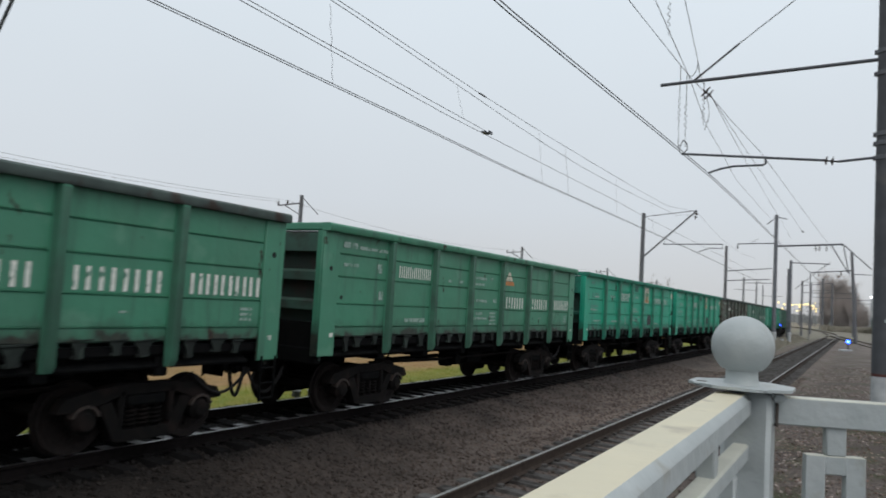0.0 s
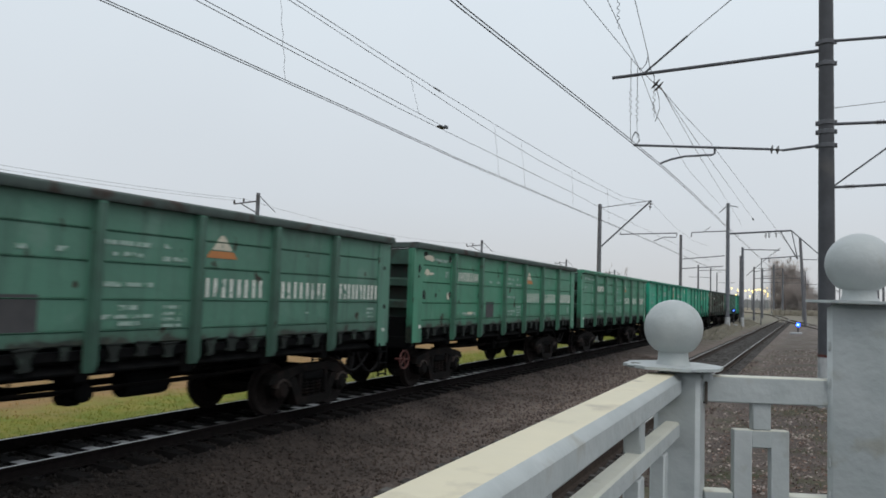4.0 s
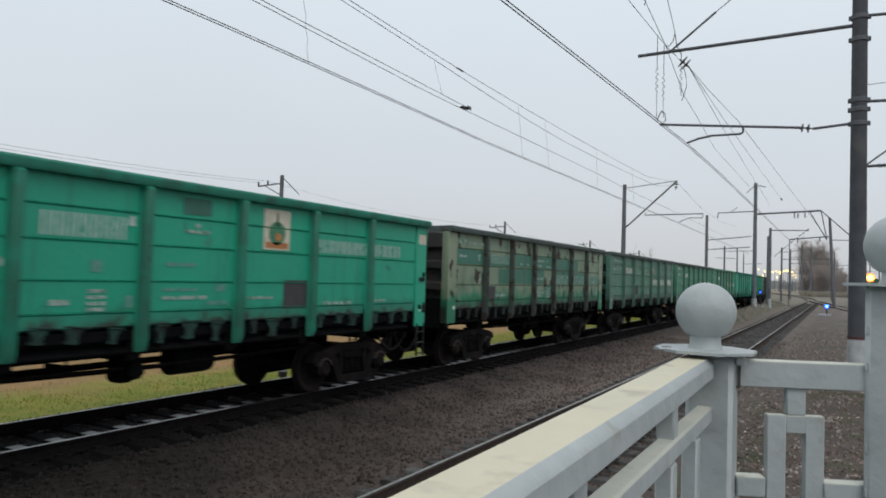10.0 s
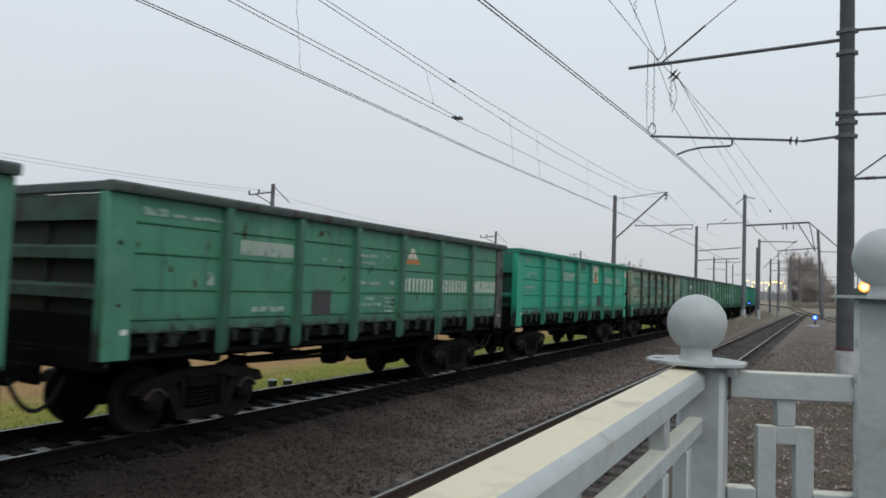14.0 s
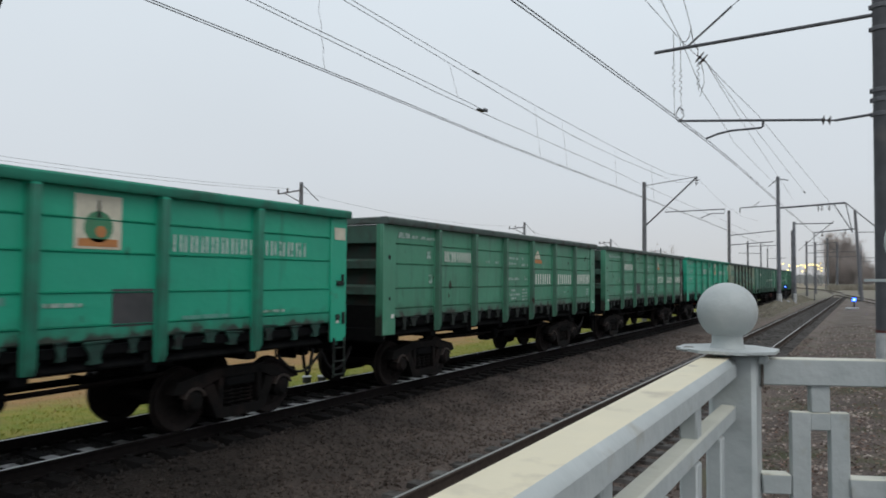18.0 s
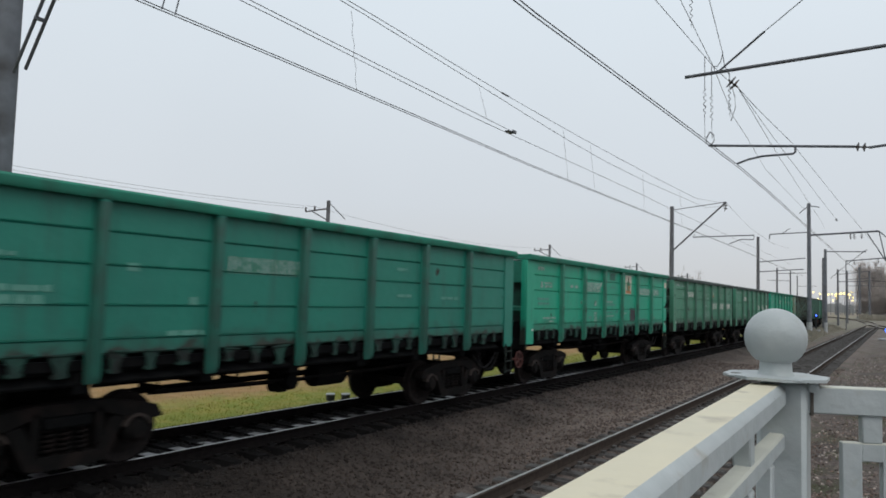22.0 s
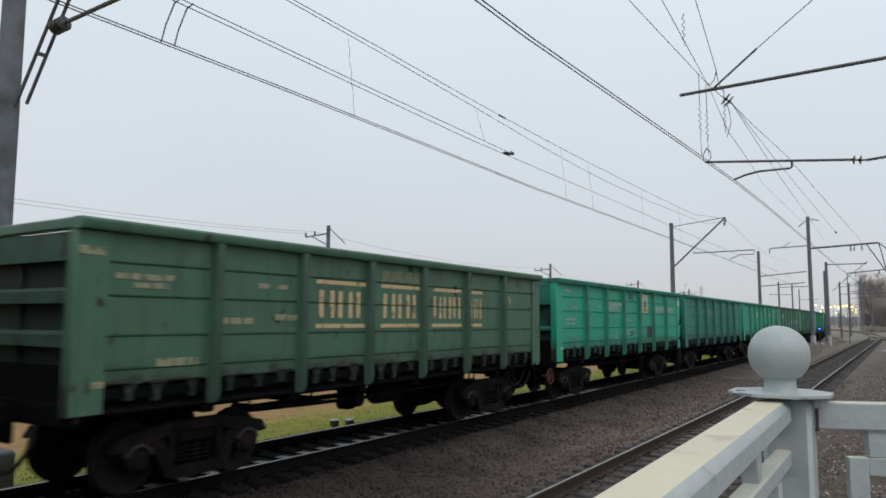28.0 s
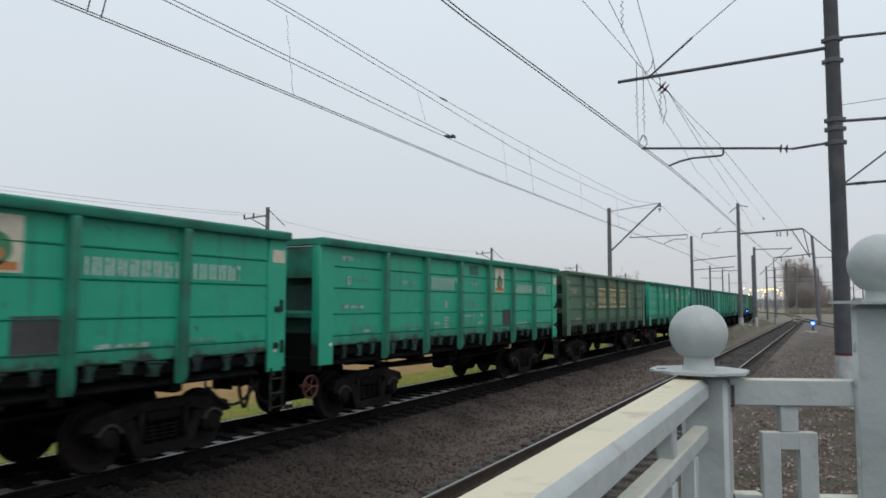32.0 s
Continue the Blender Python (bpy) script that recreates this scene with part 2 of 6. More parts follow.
M_WALL_END_GREEN = surface("sooty_shaded_green_end_paint", (0.014, 0.105, 0.072), (0.018, 0.075, 0.054), 2.2, 0.8, 0, 40, 0.3, (0.016, 0.030, 0.025), 1.6, 0.38, 0.58)
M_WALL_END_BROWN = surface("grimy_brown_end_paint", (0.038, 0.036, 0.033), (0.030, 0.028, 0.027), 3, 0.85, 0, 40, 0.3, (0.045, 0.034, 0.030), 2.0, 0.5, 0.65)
M_END_SKIN = surface("dusty_shaded_green_end_beam_paint", (0.014, 0.200, 0.130), (0.016, 0.165, 0.110), 2.5, 0.75, 0, 40, 0.3, (0.020, 0.085, 0.062), 1.8, 0.45, 0.64)
M_WALL_LEDGE = surface("dull_green_end_beam_paint", (0.045, 0.105, 0.078), (0.040, 0.082, 0.062), 3, 0.8, 0, 40, 0.3, (0.035, 0.045, 0.036), 2.0, 0.5, 0.66)
M_RIM = surface("grey_green_rim_paint", (0.082, 0.112, 0.100), (0.062, 0.084, 0.077), 4, 0.75, 0, 40, 0.3, (0.05, 0.036, 0.03), 3.0, 0.55, 0.68)
M_RIM_GREEN = surface("dulled_green_rim_paint", (0.030, 0.235, 0.155), (0.034, 0.190, 0.130), 3, 0.8, 0, 40, 0.3, (0.040, 0.125, 0.090), 2.0, 0.5, 0.66, gloss=0.25)
M_MARK_SOFT = surface("thin_white_block_paint", (0.50, 0.58, 0.53), (0.36, 0.47, 0.42), 14, 0.7, 0, 60, 0.1, (0.10, 0.27, 0.20), 7.0, 0.56, 0.66)
M_MARK = surface("worn_white_stencil_paint", (0.76, 0.76, 0.70), (0.60, 0.62, 0.56), 14, 0.7, 0, 60, 0.1, (0.12, 0.24, 0.18), 7.0, 0.57, 0.66)
M_MARK_DIM = surface("faint_white_stencil_paint", (0.36, 0.44, 0.40), (0.22, 0.34, 0.28), 16, 0.7, 0, 60, 0.1, (0.09, 0.22, 0.15), 9.0, 0.5, 0.62)
M_MARK_FAINT = surface("ghost_stencil_paint", (0.12, 0.30, 0.24), (0.08, 0.26, 0.20), 16, 0.7, 0, 60, 0.1)
M_GOLD = surface("faded_ochre_paint", (0.64, 0.46, 0.24), (0.50, 0.38, 0.21), 12, 0.7, 0, 60, 0.1, (0.10, 0.13, 0.07), 6.0, 0.56, 0.68)
M_GOLD_DIM = surface("dirty_ochre_stencil_paint", (0.34, 0.30, 0.19), (0.24, 0.24, 0.15), 14, 0.7, 0, 60, 0.1, (0.08, 0.14, 0.09), 8.0, 0.52, 0.64)
M_RED = surface("weathered_red_paint", (0.125, 0.036, 0.03), (0.075, 0.028, 0.024), 12, 0.7)
M_ORANGE = surface("orange_decal", (0.50, 0.20, 0.06), (0.42, 0.17, 0.06), 10, 0.6)
M_LEAFGREEN = surface("printed_green", (0.05, 0.22, 0.11), (0.06, 0.19, 0.10), 9, 0.6)
M_DECAL = surface("cream_decal_sheet", (0.62, 0.58, 0.46), (0.52, 0.48, 0.38), 8, 0.6)
M_PATCH = surface("grey_primer_patch", (0.060, 0.058, 0.060), (0.045, 0.045, 0.048), 6, 0.8)
M_TARNISH = surface("dulled_green_paint", (0.05, 0.17, 0.125), (0.045, 0.13, 0.10), 5, 0.8)
M_RUBBER = surface("black_rubber", (0.010, 0.010, 0.011), (0.014, 0.013, 0.013), 20, 0.8, gloss=0.2)
M_RAIL_SIDE = surface("rusty_rail_side", (0.046, 0.036, 0.031), (0.064, 0.049, 0.041), 10, 0.95, 0.0, 60, 0.3, gloss=0.05)
# Rail sides under the train, their shade put into a near-black.
M_RAIL_SHADED = surface("shaded_rail_side", (0.007, 0.006, 0.006), (0.011, 0.009, 0.009), 10, 0.95, 0.0, 60, 0.3, gloss=0.04)
M_RAIL_TOP = surface("polished_rail_head", (0.50, 0.485, 0.47), (0.38, 0.365, 0.35), 20, 0.48, 1.0, 80, 0.05)
M_RAIL_DULL = surface("dull_rail_head", (0.42, 0.42, 0.425), (0.32, 0.32, 0.325), 20, 0.35, 1.0, 80, 0.05)
# Pale concrete of the middle strip, the wet sheen of the sky painted in.
M_SLEEPER = surface("weathered_sheen_concrete_sleeper", (0.20, 0.20, 0.205), (0.125, 0.125, 0.13), 8, 0.45, 0, 60, 0.3, (0.04, 0.034, 0.03), 4, 0.5, 0.65, 0.2)
M_CONCRETE = surface("weathered_pole_concrete", (0.175, 0.185, 0.205), (0.135, 0.142, 0.157), 3, 0.9, 0, 40, 0.4, (0.08, 0.078, 0.08), 1.3, 0.5, 0.7)
M_DARKPOLE = surface("dark_tarred_pole_concrete", (0.088, 0.091, 0.100), (0.068, 0.070, 0.077), 3, 0.9, 0, 40, 0.4, (0.115, 0.111, 0.110), 1.3, 0.55, 0.75)
M_WHITEWASH = surface("chalky_whitewash", (0.52, 0.53, 0.53), (0.40, 0.41, 0.42), 5, 0.9, 0, 40, 0.3, (0.2, 0.19, 0.18), 3, 0.6, 0.7)
M_STEEL = surface("dark_galvanised_steel", (0.13, 0.135, 0.148), (0.10, 0.104, 0.114), 10, 0.65, 0.2, 60, 0.2)
M_WIRE = surface("oxidised_copper_wire", (0.075, 0.073, 0.078), (0.055, 0.054, 0.058), 20, 0.6, 0.3, 0, 0)
M_INSUL = surface("dark_glazed_porcelain", (0.045, 0.035, 0.032), (0.06, 0.05, 0.045), 8, 0.25)
M_CABINET = surface("weathered_grey_cabinet_paint", (0.155, 0.150, 0.145), (0.125, 0.120, 0.116), 3, 0.7, 0, 30, 0.2, (0.10, 0.092, 0.085), 1.5, 0.5, 0.7)
M_OCHRE = surface("faded_ochre_plate", (0.42, 0.30, 0.12), (0.36, 0.26, 0.11), 9, 0.6)
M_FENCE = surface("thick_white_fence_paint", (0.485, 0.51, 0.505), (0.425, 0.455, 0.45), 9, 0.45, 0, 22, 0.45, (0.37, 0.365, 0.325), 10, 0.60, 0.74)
# Lighter fence paints for upward faces, with the light from above in them.
M_FENCE_TOP = surface("toplit_yellowed_white_paint", (0.73, 0.65, 0.47), (0.65, 0.59, 0.44), 4, 0.55, 0, 40, 0.15, (0.44, 0.38, 0.29), 9, 0.57, 0.72)
M_CREAM = surface("toplit_cream_paint", (0.68, 0.67, 0.58), (0.58, 0.575, 0.50), 6, 0.55, 0, 40, 0.15, (0.44, 0.41, 0.33), 9, 0.6, 0.72)
M_GRIME = surface("dark_joint_grime", (0.07, 0.06, 0.05), (0.12, 0.10, 0.085), 14, 0.9)
M_LETTER = surface("black_sign_paint", (0.02, 0.02, 0.022), (0.03, 0.03, 0.032), 20, 0.6)
M_SIGN = surface("grey_white_sign_enamel", (0.42, 0.43, 0.44), (0.34, 0.35, 0.36), 8, 0.6)
M_SIGNAL = surface("matt_black_signal_enamel", (0.016, 0.017, 0.019), (0.025, 0.026, 0.028), 10, 0.6)
M_SIGNALPOLE = surface("mottled_signal_pole_concrete", (0.120, 0.128, 0.138), (0.088, 0.094, 0.102), 5, 0.85, 0, 40, 0.4, (0.155, 0.155, 0.15), 2.2, 0.55, 0.72)
M_LENS = surface("dark_signal_glass", (0.012, 0.016, 0.018), (0.008, 0.010, 0.012), 5, 0.12, 0, 0, 0)
M_BLUE = glow("blue_signal_lens_halo", (0.02, 0.09, 1.0), 7)
M_BLUE_CORE = glow("hot_blue_signal_bulb", (0.30, 0.55, 1.0), 6)
M_AMBER = glow("amber_headlight_halo", (1.0, 0.20, 0.012), 3)
M_BULB = glow("hot_headlight_bulb", (1.0, 0.60, 0.17), 4.2)
M_SODIUM = glow("sodium_floodlight", (1.0, 0.74, 0.20), 3)
M_COOL = glow("cool_white_lamp", (0.95, 0.92, 1.0), 6)
M_FARPOLE = surface("pale_far_concrete", (0.17, 0.17, 0.18), (0.13, 0.13, 0.14), 3, 0.9)
M_HINGE = surface("grimy_rusted_green_paint", (0.013, 0.021, 0.017), (0.007, 0.009, 0.008), 5, 0.9, 0, 40, 0.4, (0.030, 0.046, 0.037), 4.0, 0.57, 0.66)
M_HINGE_GREEN = surface("sooty_green_hinge_paint", (0.014, 0.062, 0.045), (0.011, 0.030, 0.024), 5, 0.9, 0, 40, 0.4, (0.010, 0.014, 0.012), 4.0, 0.48, 0.62)
# Bark far lighter than real twigs: distance haze is in this colour.
M_LEAFY = surface("haze_paled_twig_bark", (0.62, 0.56, 0.53), (0.53, 0.48, 0.45), 4, 0.9, 0, 20, 0.3, vary=0.2)
# The woods' mist is painted in as pale grey.
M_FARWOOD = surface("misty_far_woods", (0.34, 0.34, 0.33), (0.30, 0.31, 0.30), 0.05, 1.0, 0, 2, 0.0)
M_GRASS = surface("autumn_grass_blades", (0.185, 0.215, 0.028), (0.25, 0.235, 0.042), 0.6, 0.9, 0, 20, 0.1, gloss=0.05)
M_WEED = surface("dull_weed_leaves", (0.085, 0.10, 0.04), (0.11, 0.10, 0.05), 3, 0.85)
M_SCRUB = surface("dull_scrub_stalks", (0.27, 0.25, 0.20), (0.34, 0.30, 0.24), 0.5, 0.9)
M_STRAW = surface("dry_straw_grass", (0.38, 0.235, 0.10), (0.31, 0.205, 0.08), 0.6, 0.9, 0, 20, 0.1, gloss=0.05)


def oiled_and_hazed(n, l, co, col):
    """Ballast soaked with oil and brake dust along the freight track, with haze and sheen painted in as a paler
    distance.
    """
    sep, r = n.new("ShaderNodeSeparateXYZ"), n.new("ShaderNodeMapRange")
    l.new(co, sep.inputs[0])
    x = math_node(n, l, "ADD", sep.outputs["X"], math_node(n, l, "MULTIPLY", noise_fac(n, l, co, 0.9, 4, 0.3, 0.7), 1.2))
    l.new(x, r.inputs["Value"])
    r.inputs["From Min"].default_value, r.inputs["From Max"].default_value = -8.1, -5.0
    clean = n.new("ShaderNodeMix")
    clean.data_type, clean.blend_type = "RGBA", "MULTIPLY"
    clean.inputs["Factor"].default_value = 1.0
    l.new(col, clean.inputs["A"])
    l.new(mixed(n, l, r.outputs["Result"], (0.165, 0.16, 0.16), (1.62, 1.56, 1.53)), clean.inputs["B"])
    # Paler and bluer along y: distance haze and grazing sheen put into the colour.
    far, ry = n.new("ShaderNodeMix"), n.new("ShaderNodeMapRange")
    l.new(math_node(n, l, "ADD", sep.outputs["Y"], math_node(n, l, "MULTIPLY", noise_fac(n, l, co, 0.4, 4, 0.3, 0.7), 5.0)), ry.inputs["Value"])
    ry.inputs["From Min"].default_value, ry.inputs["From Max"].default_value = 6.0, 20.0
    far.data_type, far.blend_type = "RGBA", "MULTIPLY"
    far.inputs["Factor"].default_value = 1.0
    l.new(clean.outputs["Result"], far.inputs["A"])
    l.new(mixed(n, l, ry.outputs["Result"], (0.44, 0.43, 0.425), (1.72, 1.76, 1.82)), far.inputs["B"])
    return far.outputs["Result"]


def stones_material(name, a, b, c, scale, oily=False):
    m, n, l, p = nodes_of(name)
    geo = n.new("ShaderNodeNewGeometry")
    ramp = n.new("ShaderNodeValToRGB")
    ramp.color_ramp.elements[0].color, ramp.color_ramp.elements[1].color = (*a, 1), (*c, 1)
    e = ramp.color_ramp.elements.new(0.6)
    e.color = (*b, 1)
    l.new(geo.outputs["Random Per Island"], ramp.inputs[0])
    co = n.new("ShaderNodeTexCoord").outputs["Object"]
    l.new(oiled_and_hazed(n, l, co, ramp.outputs[0]) if oily else ramp.outputs[0], p.inputs["Base Color"])
    p.inputs["Roughness"].default_value = 0.75
    p.inputs["Specular IOR Level"].default_value = 0.28
    bumped(n, l, p, noise_fac(n, l, co, scale, 3, 0.3, 0.7), 0.4)
    return m


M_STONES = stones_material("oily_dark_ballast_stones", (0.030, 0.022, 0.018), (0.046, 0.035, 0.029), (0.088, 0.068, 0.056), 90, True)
M_RUBBLE = stones_material("reddish_gravel_and_leaves", (0.082, 0.062, 0.053), (0.19, 0.144, 0.123), (0.48, 0.41, 0.365), 90)


M_DEADLEAF = stones_material("dead_leaves", (0.10, 0.045, 0.028), (0.27, 0.165, 0.125), (0.62, 0.52, 0.44), 60)


def ground_material():
    """Dark oily ballast between the tracks, grass and straw beyond them, reddish gravel beside the platform."""
    m, n, l, p = nodes_of("ground_soil")
    co = n.new("ShaderNodeTexCoord").outputs["Object"]
    sep = n.new("ShaderNodeSeparateXYZ")
    l.new(co, sep.inputs[0])
    wob = math_node(n, l, "MULTIPLY", noise_fac(n, l, co, 0.5, 4, 0.3, 0.7), 1.6)
    x = math_node(n, l, "ADD", sep.outputs["X"], wob)
    vor = n.new("ShaderNodeTexVoronoi")
    vor.inputs["Scale"].default_value = 22
    l.new(co, vor.inputs["Vector"])
    sepc = n.new("ShaderNodeSeparateColor")
    l.new(vor.outputs["Color"], sepc.inputs[0])
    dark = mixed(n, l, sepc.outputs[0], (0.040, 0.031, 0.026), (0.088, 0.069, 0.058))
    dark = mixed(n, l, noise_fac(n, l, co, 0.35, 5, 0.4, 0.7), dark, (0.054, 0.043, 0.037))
    dark = oiled_and_hazed(n, l, co, dark)
    gravel = mixed(n, l, sepc.outputs[1], (0.064, 0.050, 0.043), (0.17, 0.131, 0.113))
    gravel = mixed(n, l, noise_fac(n, l, co, 0.8, 5, 0.56, 0.70), gravel, (0.10, 0.095, 0.055))
    gravel = mixed(n, l, noise_fac(n, l, co, 0.45, 6, 0.45, 0.62), gravel, (0.088, 0.069, 0.060))
    gravel = mixed(n, l, noise_fac(n, l, co, 1.1, 6, 0.52, 0.66), gravel, (0.066, 0.066, 0.036))
    grass = mixed(n, l, noise_fac(n, l, co, 2.2, 6), (0.185, 0.215, 0.028), (0.26, 0.235, 0.042))
    straw = mixed(n, l, noise_fac(n, l, co, 1.6, 6), (0.35, 0.205, 0.088), (0.27, 0.175, 0.066))

    def edge(lo, hi):
        r = n.new("ShaderNodeMapRange")
        l.new(x, r.inputs["Value"])
        r.inputs["From Min"].default_value, r.inputs["From Max"].default_value = lo, hi
        return r.outputs["Result"]

    col = mixed(n, l, edge(-16.4, -14.8), straw, grass)
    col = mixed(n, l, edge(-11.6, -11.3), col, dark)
    col = mixed(n, l, edge(-2.0, -1.0), col, gravel)
    def along(lo, hi):
        r = n.new("ShaderNodeMapRange")
        l.new(math_node(n, l, "ADD", sep.outputs["Y"], math_node(n, l, "MULTIPLY", wob, 6.0)), r.inputs["Value"])
        r.inputs["From Min"].default_value, r.inputs["From Max"].default_value = lo, hi
        return r.outputs["Result"]

    tuft = mixed(n, l, noise_fac(n, l, co, 1.5, 6, 0.35, 0.65), (0.20, 0.185, 0.145), (0.27, 0.24, 0.19))
    verge = math_node(n, l, "MULTIPLY", math_node(n, l, "MULTIPLY", edge(-8.2, -7.6), math_node(n, l, "SUBTRACT", 1.0, edge(-5.0, -4.4))), along(50, 78))
    # far gravel mixed paler, the haze over it painted into its colour
    col = mixed(n, l, math_node(n, l, "MULTIPLY", math_node(n, l, "MULTIPLY", edge(-2.0, -1.0), along(30, 85)), 0.55), col, mixed(n, l, noise_fac(n, l, co, 0.7, 7, 0.38, 0.62), (0.31, 0.265, 0.235), (0.135, 0.112, 0.098)))
    col = mixed(n, l, verge, col, mixed(n, l, 0.5, tuft, (0.10, 0.10, 0.07)))
    col = mixed(n, l, math_node(n, l, "MULTIPLY", along(112, 135), 0.85), col, tuft)
    l.new(col, p.inputs["Base Color"])
    p.inputs["Roughness"].default_value = 0.8
    p.inputs["Specular IOR Level"].default_value = 0.2
    bumped(n, l, p, vor.outputs["Distance"], 0.9, 0.03)
    return m


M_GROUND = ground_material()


# ---------------------------------------------------------------- mesh tools
class Geo:
    """Collects vertices and faces of one mesh, each face with a slot."""

    def __init__(self):
        self.v, self.f, self.s = [], [], []

    def add(self, verts, faces, slot=0):
        o = len(self.v)
        self.v += [tuple(q) for q in verts]
        self.f += [tuple(o + i for i in q) for q in faces]
        self.s += [slot] * len(faces)
        return self

    def box(self, c, size, bev=0.0, turn=None, slot=0):
        hx, hy, hz = (d / 2 for d in size)
        b = min(bev, hx * 0.9, hy * 0.9, hz * 0.9)
        if b <= 0:
            vs = [Vector((sx * hx, sy * hy, sz * hz)) for sx in (-1, 1) for sy in (-1, 1) for sz in (-1, 1)]
            fs = [(0, 1, 3, 2), (4, 6, 7, 5), (0, 4, 5, 1), (2, 3, 7, 6), (0, 2, 6, 4), (1, 5, 7, 3)]
        else:
            vs, at = [], {}
            for sx in (-1, 1):
                for sy in (-1, 1):
                    for sz in (-1, 1):
                        for k, q in enumerate(((hx, hy - b, hz - b), (hx - b, hy, hz - b), (hx - b, hy - b, hz))):
                            at[sx, sy, sz, k] = len(vs)
                            vs.append(Vector((sx * q[0], sy * q[1], sz * q[2])))
            fs = []
            for k in range(3):
                i, j = [(1, 2), (2, 0), (0, 1)][k]
                for s in (-1, 1):
                    ring = []
                    for a, d in ((-1, -1), (1, -1), (1, 1), (-1, 1)):
                        sg = [0, 0, 0]
                        sg[k], sg[i], sg[j] = s, a, d
                        ring.append(at[sg[0], sg[1], sg[2], k])
                    fs.append(tuple(ring if s > 0 else ring[::-1]))
                for a in (-1, 1):
                    for d in (-1, 1):
                        lo, hi = [0, 0, 0], [0, 0, 0]
                        lo[k], lo[i], lo[j] = -1, a, d
                        hi[k], hi[i], hi[j] = 1, a, d
                        q = (at[(*lo, i)], at[(*hi, i)], at[(*hi, j)], at[(*lo, j)])
                        fs.append(q if a * d > 0 else q[::-1])
            for sx in (-1, 1):
                for sy in (-1, 1):
                    for sz in (-1, 1):
                        q = tuple(at[sx, sy, sz, k] for k in range(3))
                        fs.append(q if sx * sy * sz > 0 else q[::-1])
        if turn is not None:
            vs = [turn @ q for q in vs]
        return self.add([q + Vector(c) for q in vs], fs, slot)

    def tube(self, a, b, r, seg=8, r2=None, slot=0, cap=True):
        a, b = Vector(a), Vector(b)
        d = (b - a).normalized()
        u = d.orthogonal().normalized()
        w = d.cross(u)
        vs = []
        for p, rr in ((a, r), (b, r if r2 is None else r2)):
            vs += [p + rr * (math.cos(2 * math.pi * i / seg) * u + math.sin(2 * math.pi * i / seg) * w) for i in range(seg)]
        fs = [(i, (i + 1) % seg, seg + (i + 1) % seg, seg + i) for i in range(seg)]
        if cap:
            fs += [tuple(range(seg))[::-1], tuple(range(seg, 2 * seg))]
        return self.add(vs, fs, slot)

    def path(self, pts, r, seg=5, slot=0):
        pts = [Vector(q) for q in pts]
        rings = []
        for i, p in enumerate(pts):
            d = (pts[min(i + 1, len(pts) - 1)] - pts[max(i - 1, 0)]).normalized()
            u = Vector((0, 0, 1)).cross(d)
            u = u.normalized() if u.length > 1e-4 else Vector((1, 0, 0))
            w = d.cross(u)
            rings.append([p + r * (math.cos(2 * math.pi * k / seg) * u + math.sin(2 * math.pi * k / seg) * w) for k in range(seg)])
        vs = [q for ring in rings for q in ring]
        fs = [(i * seg + k, i * seg + (k + 1) % seg, (i + 1) * seg + (k + 1) % seg, (i + 1) * seg + k) for i in range(len(pts) - 1) for k in range(seg)]
        return self.add(vs, fs, slot)

    def lathe(self, prof, axis="z", seg=20, c=(0, 0, 0), slot=0):
        """prof: rows of radius, height along the axis."""
        vs = []
        for r, h in prof:
            for k in range(seg):
                a = 2 * math.pi * k / seg
                q = (r * math.cos(a), r * math.sin(a), h)
                q = q if axis == "z" else (q[2], q[0], q[1]) if axis == "x" else (q[1], q[2], q[0])
                vs.append((q[0] + c[0], q[1] + c[1], q[2] + c[2]))
        n = len(prof)
        fs = [(i * seg + k, i * seg + (k + 1) % seg, (i + 1) * seg + (k + 1) % seg, (i + 1) * seg + k) for i in range(n - 1) for k in range(seg)]
        fs += [tuple(range(seg))[::-1], tuple(range((n - 1) * seg, n * seg))]
        return self.add(vs, fs, slot)

    def prism(self, outline, a, b, axis="x", slot=0):
        """An outline in the plane across the axis, pushed from a to b."""
        def at(q, h):
            return (h, q[0], q[1]) if axis == "x" else (q[0], h, q[1]) if axis == "y" else (q[0], q[1], h)
        n = len(outline)
        vs = [at(q, a) for q in outline] + [at(q, b) for q in outline]
        fs = [(i, (i + 1) % n, n + (i + 1) % n, n + i) for i in range(n)] + [tuple(range(n))[::-1], tuple(range(n, 2 * n))]
        return self.add(vs, fs, slot)

    def mesh(self, name, mats, smooth=True):
        me = bpy.data.meshes.new(name)
        me.from_pydata(self.v, [], self.f)
        for m in mats if isinstance(mats, (list, tuple)) else [mats]:
            me.materials.append(m)
        if any(self.s):
            me.polygons.foreach_set("material_index", self.s)
        if len(self.f) < 20000:
            bm = bmesh.new()
            bm.from_mesh(me)
            bmesh.ops.recalc_face_normals(bm, faces=bm.faces)
            bm.to_mesh(me)
            bm.free()
        if smooth:
            me.polygons.foreach_set("use_smooth", [True] * len(me.polygons))
            me.set_sharp_from_angle(angle=radians(38))
        me.update()
        return me


def part(name, geo, mats, parent, label="", at=None):
    ob = new(name, geo if isinstance(geo, bpy.types.Mesh) else geo.mesh(name, mats))
    ob.parent = parent
    if at is not None:
        ob.matrix_basis = at
    if label:
        ob["label"] = label
    return ob


def thing(name, label, category, m=None, group="", kind=""):
    ob = new(name)
    ob.empty_display_size = 0.2
    if m is not None:
        ob.matrix_basis = m
    return tagged(ob, label, category, group, kind)


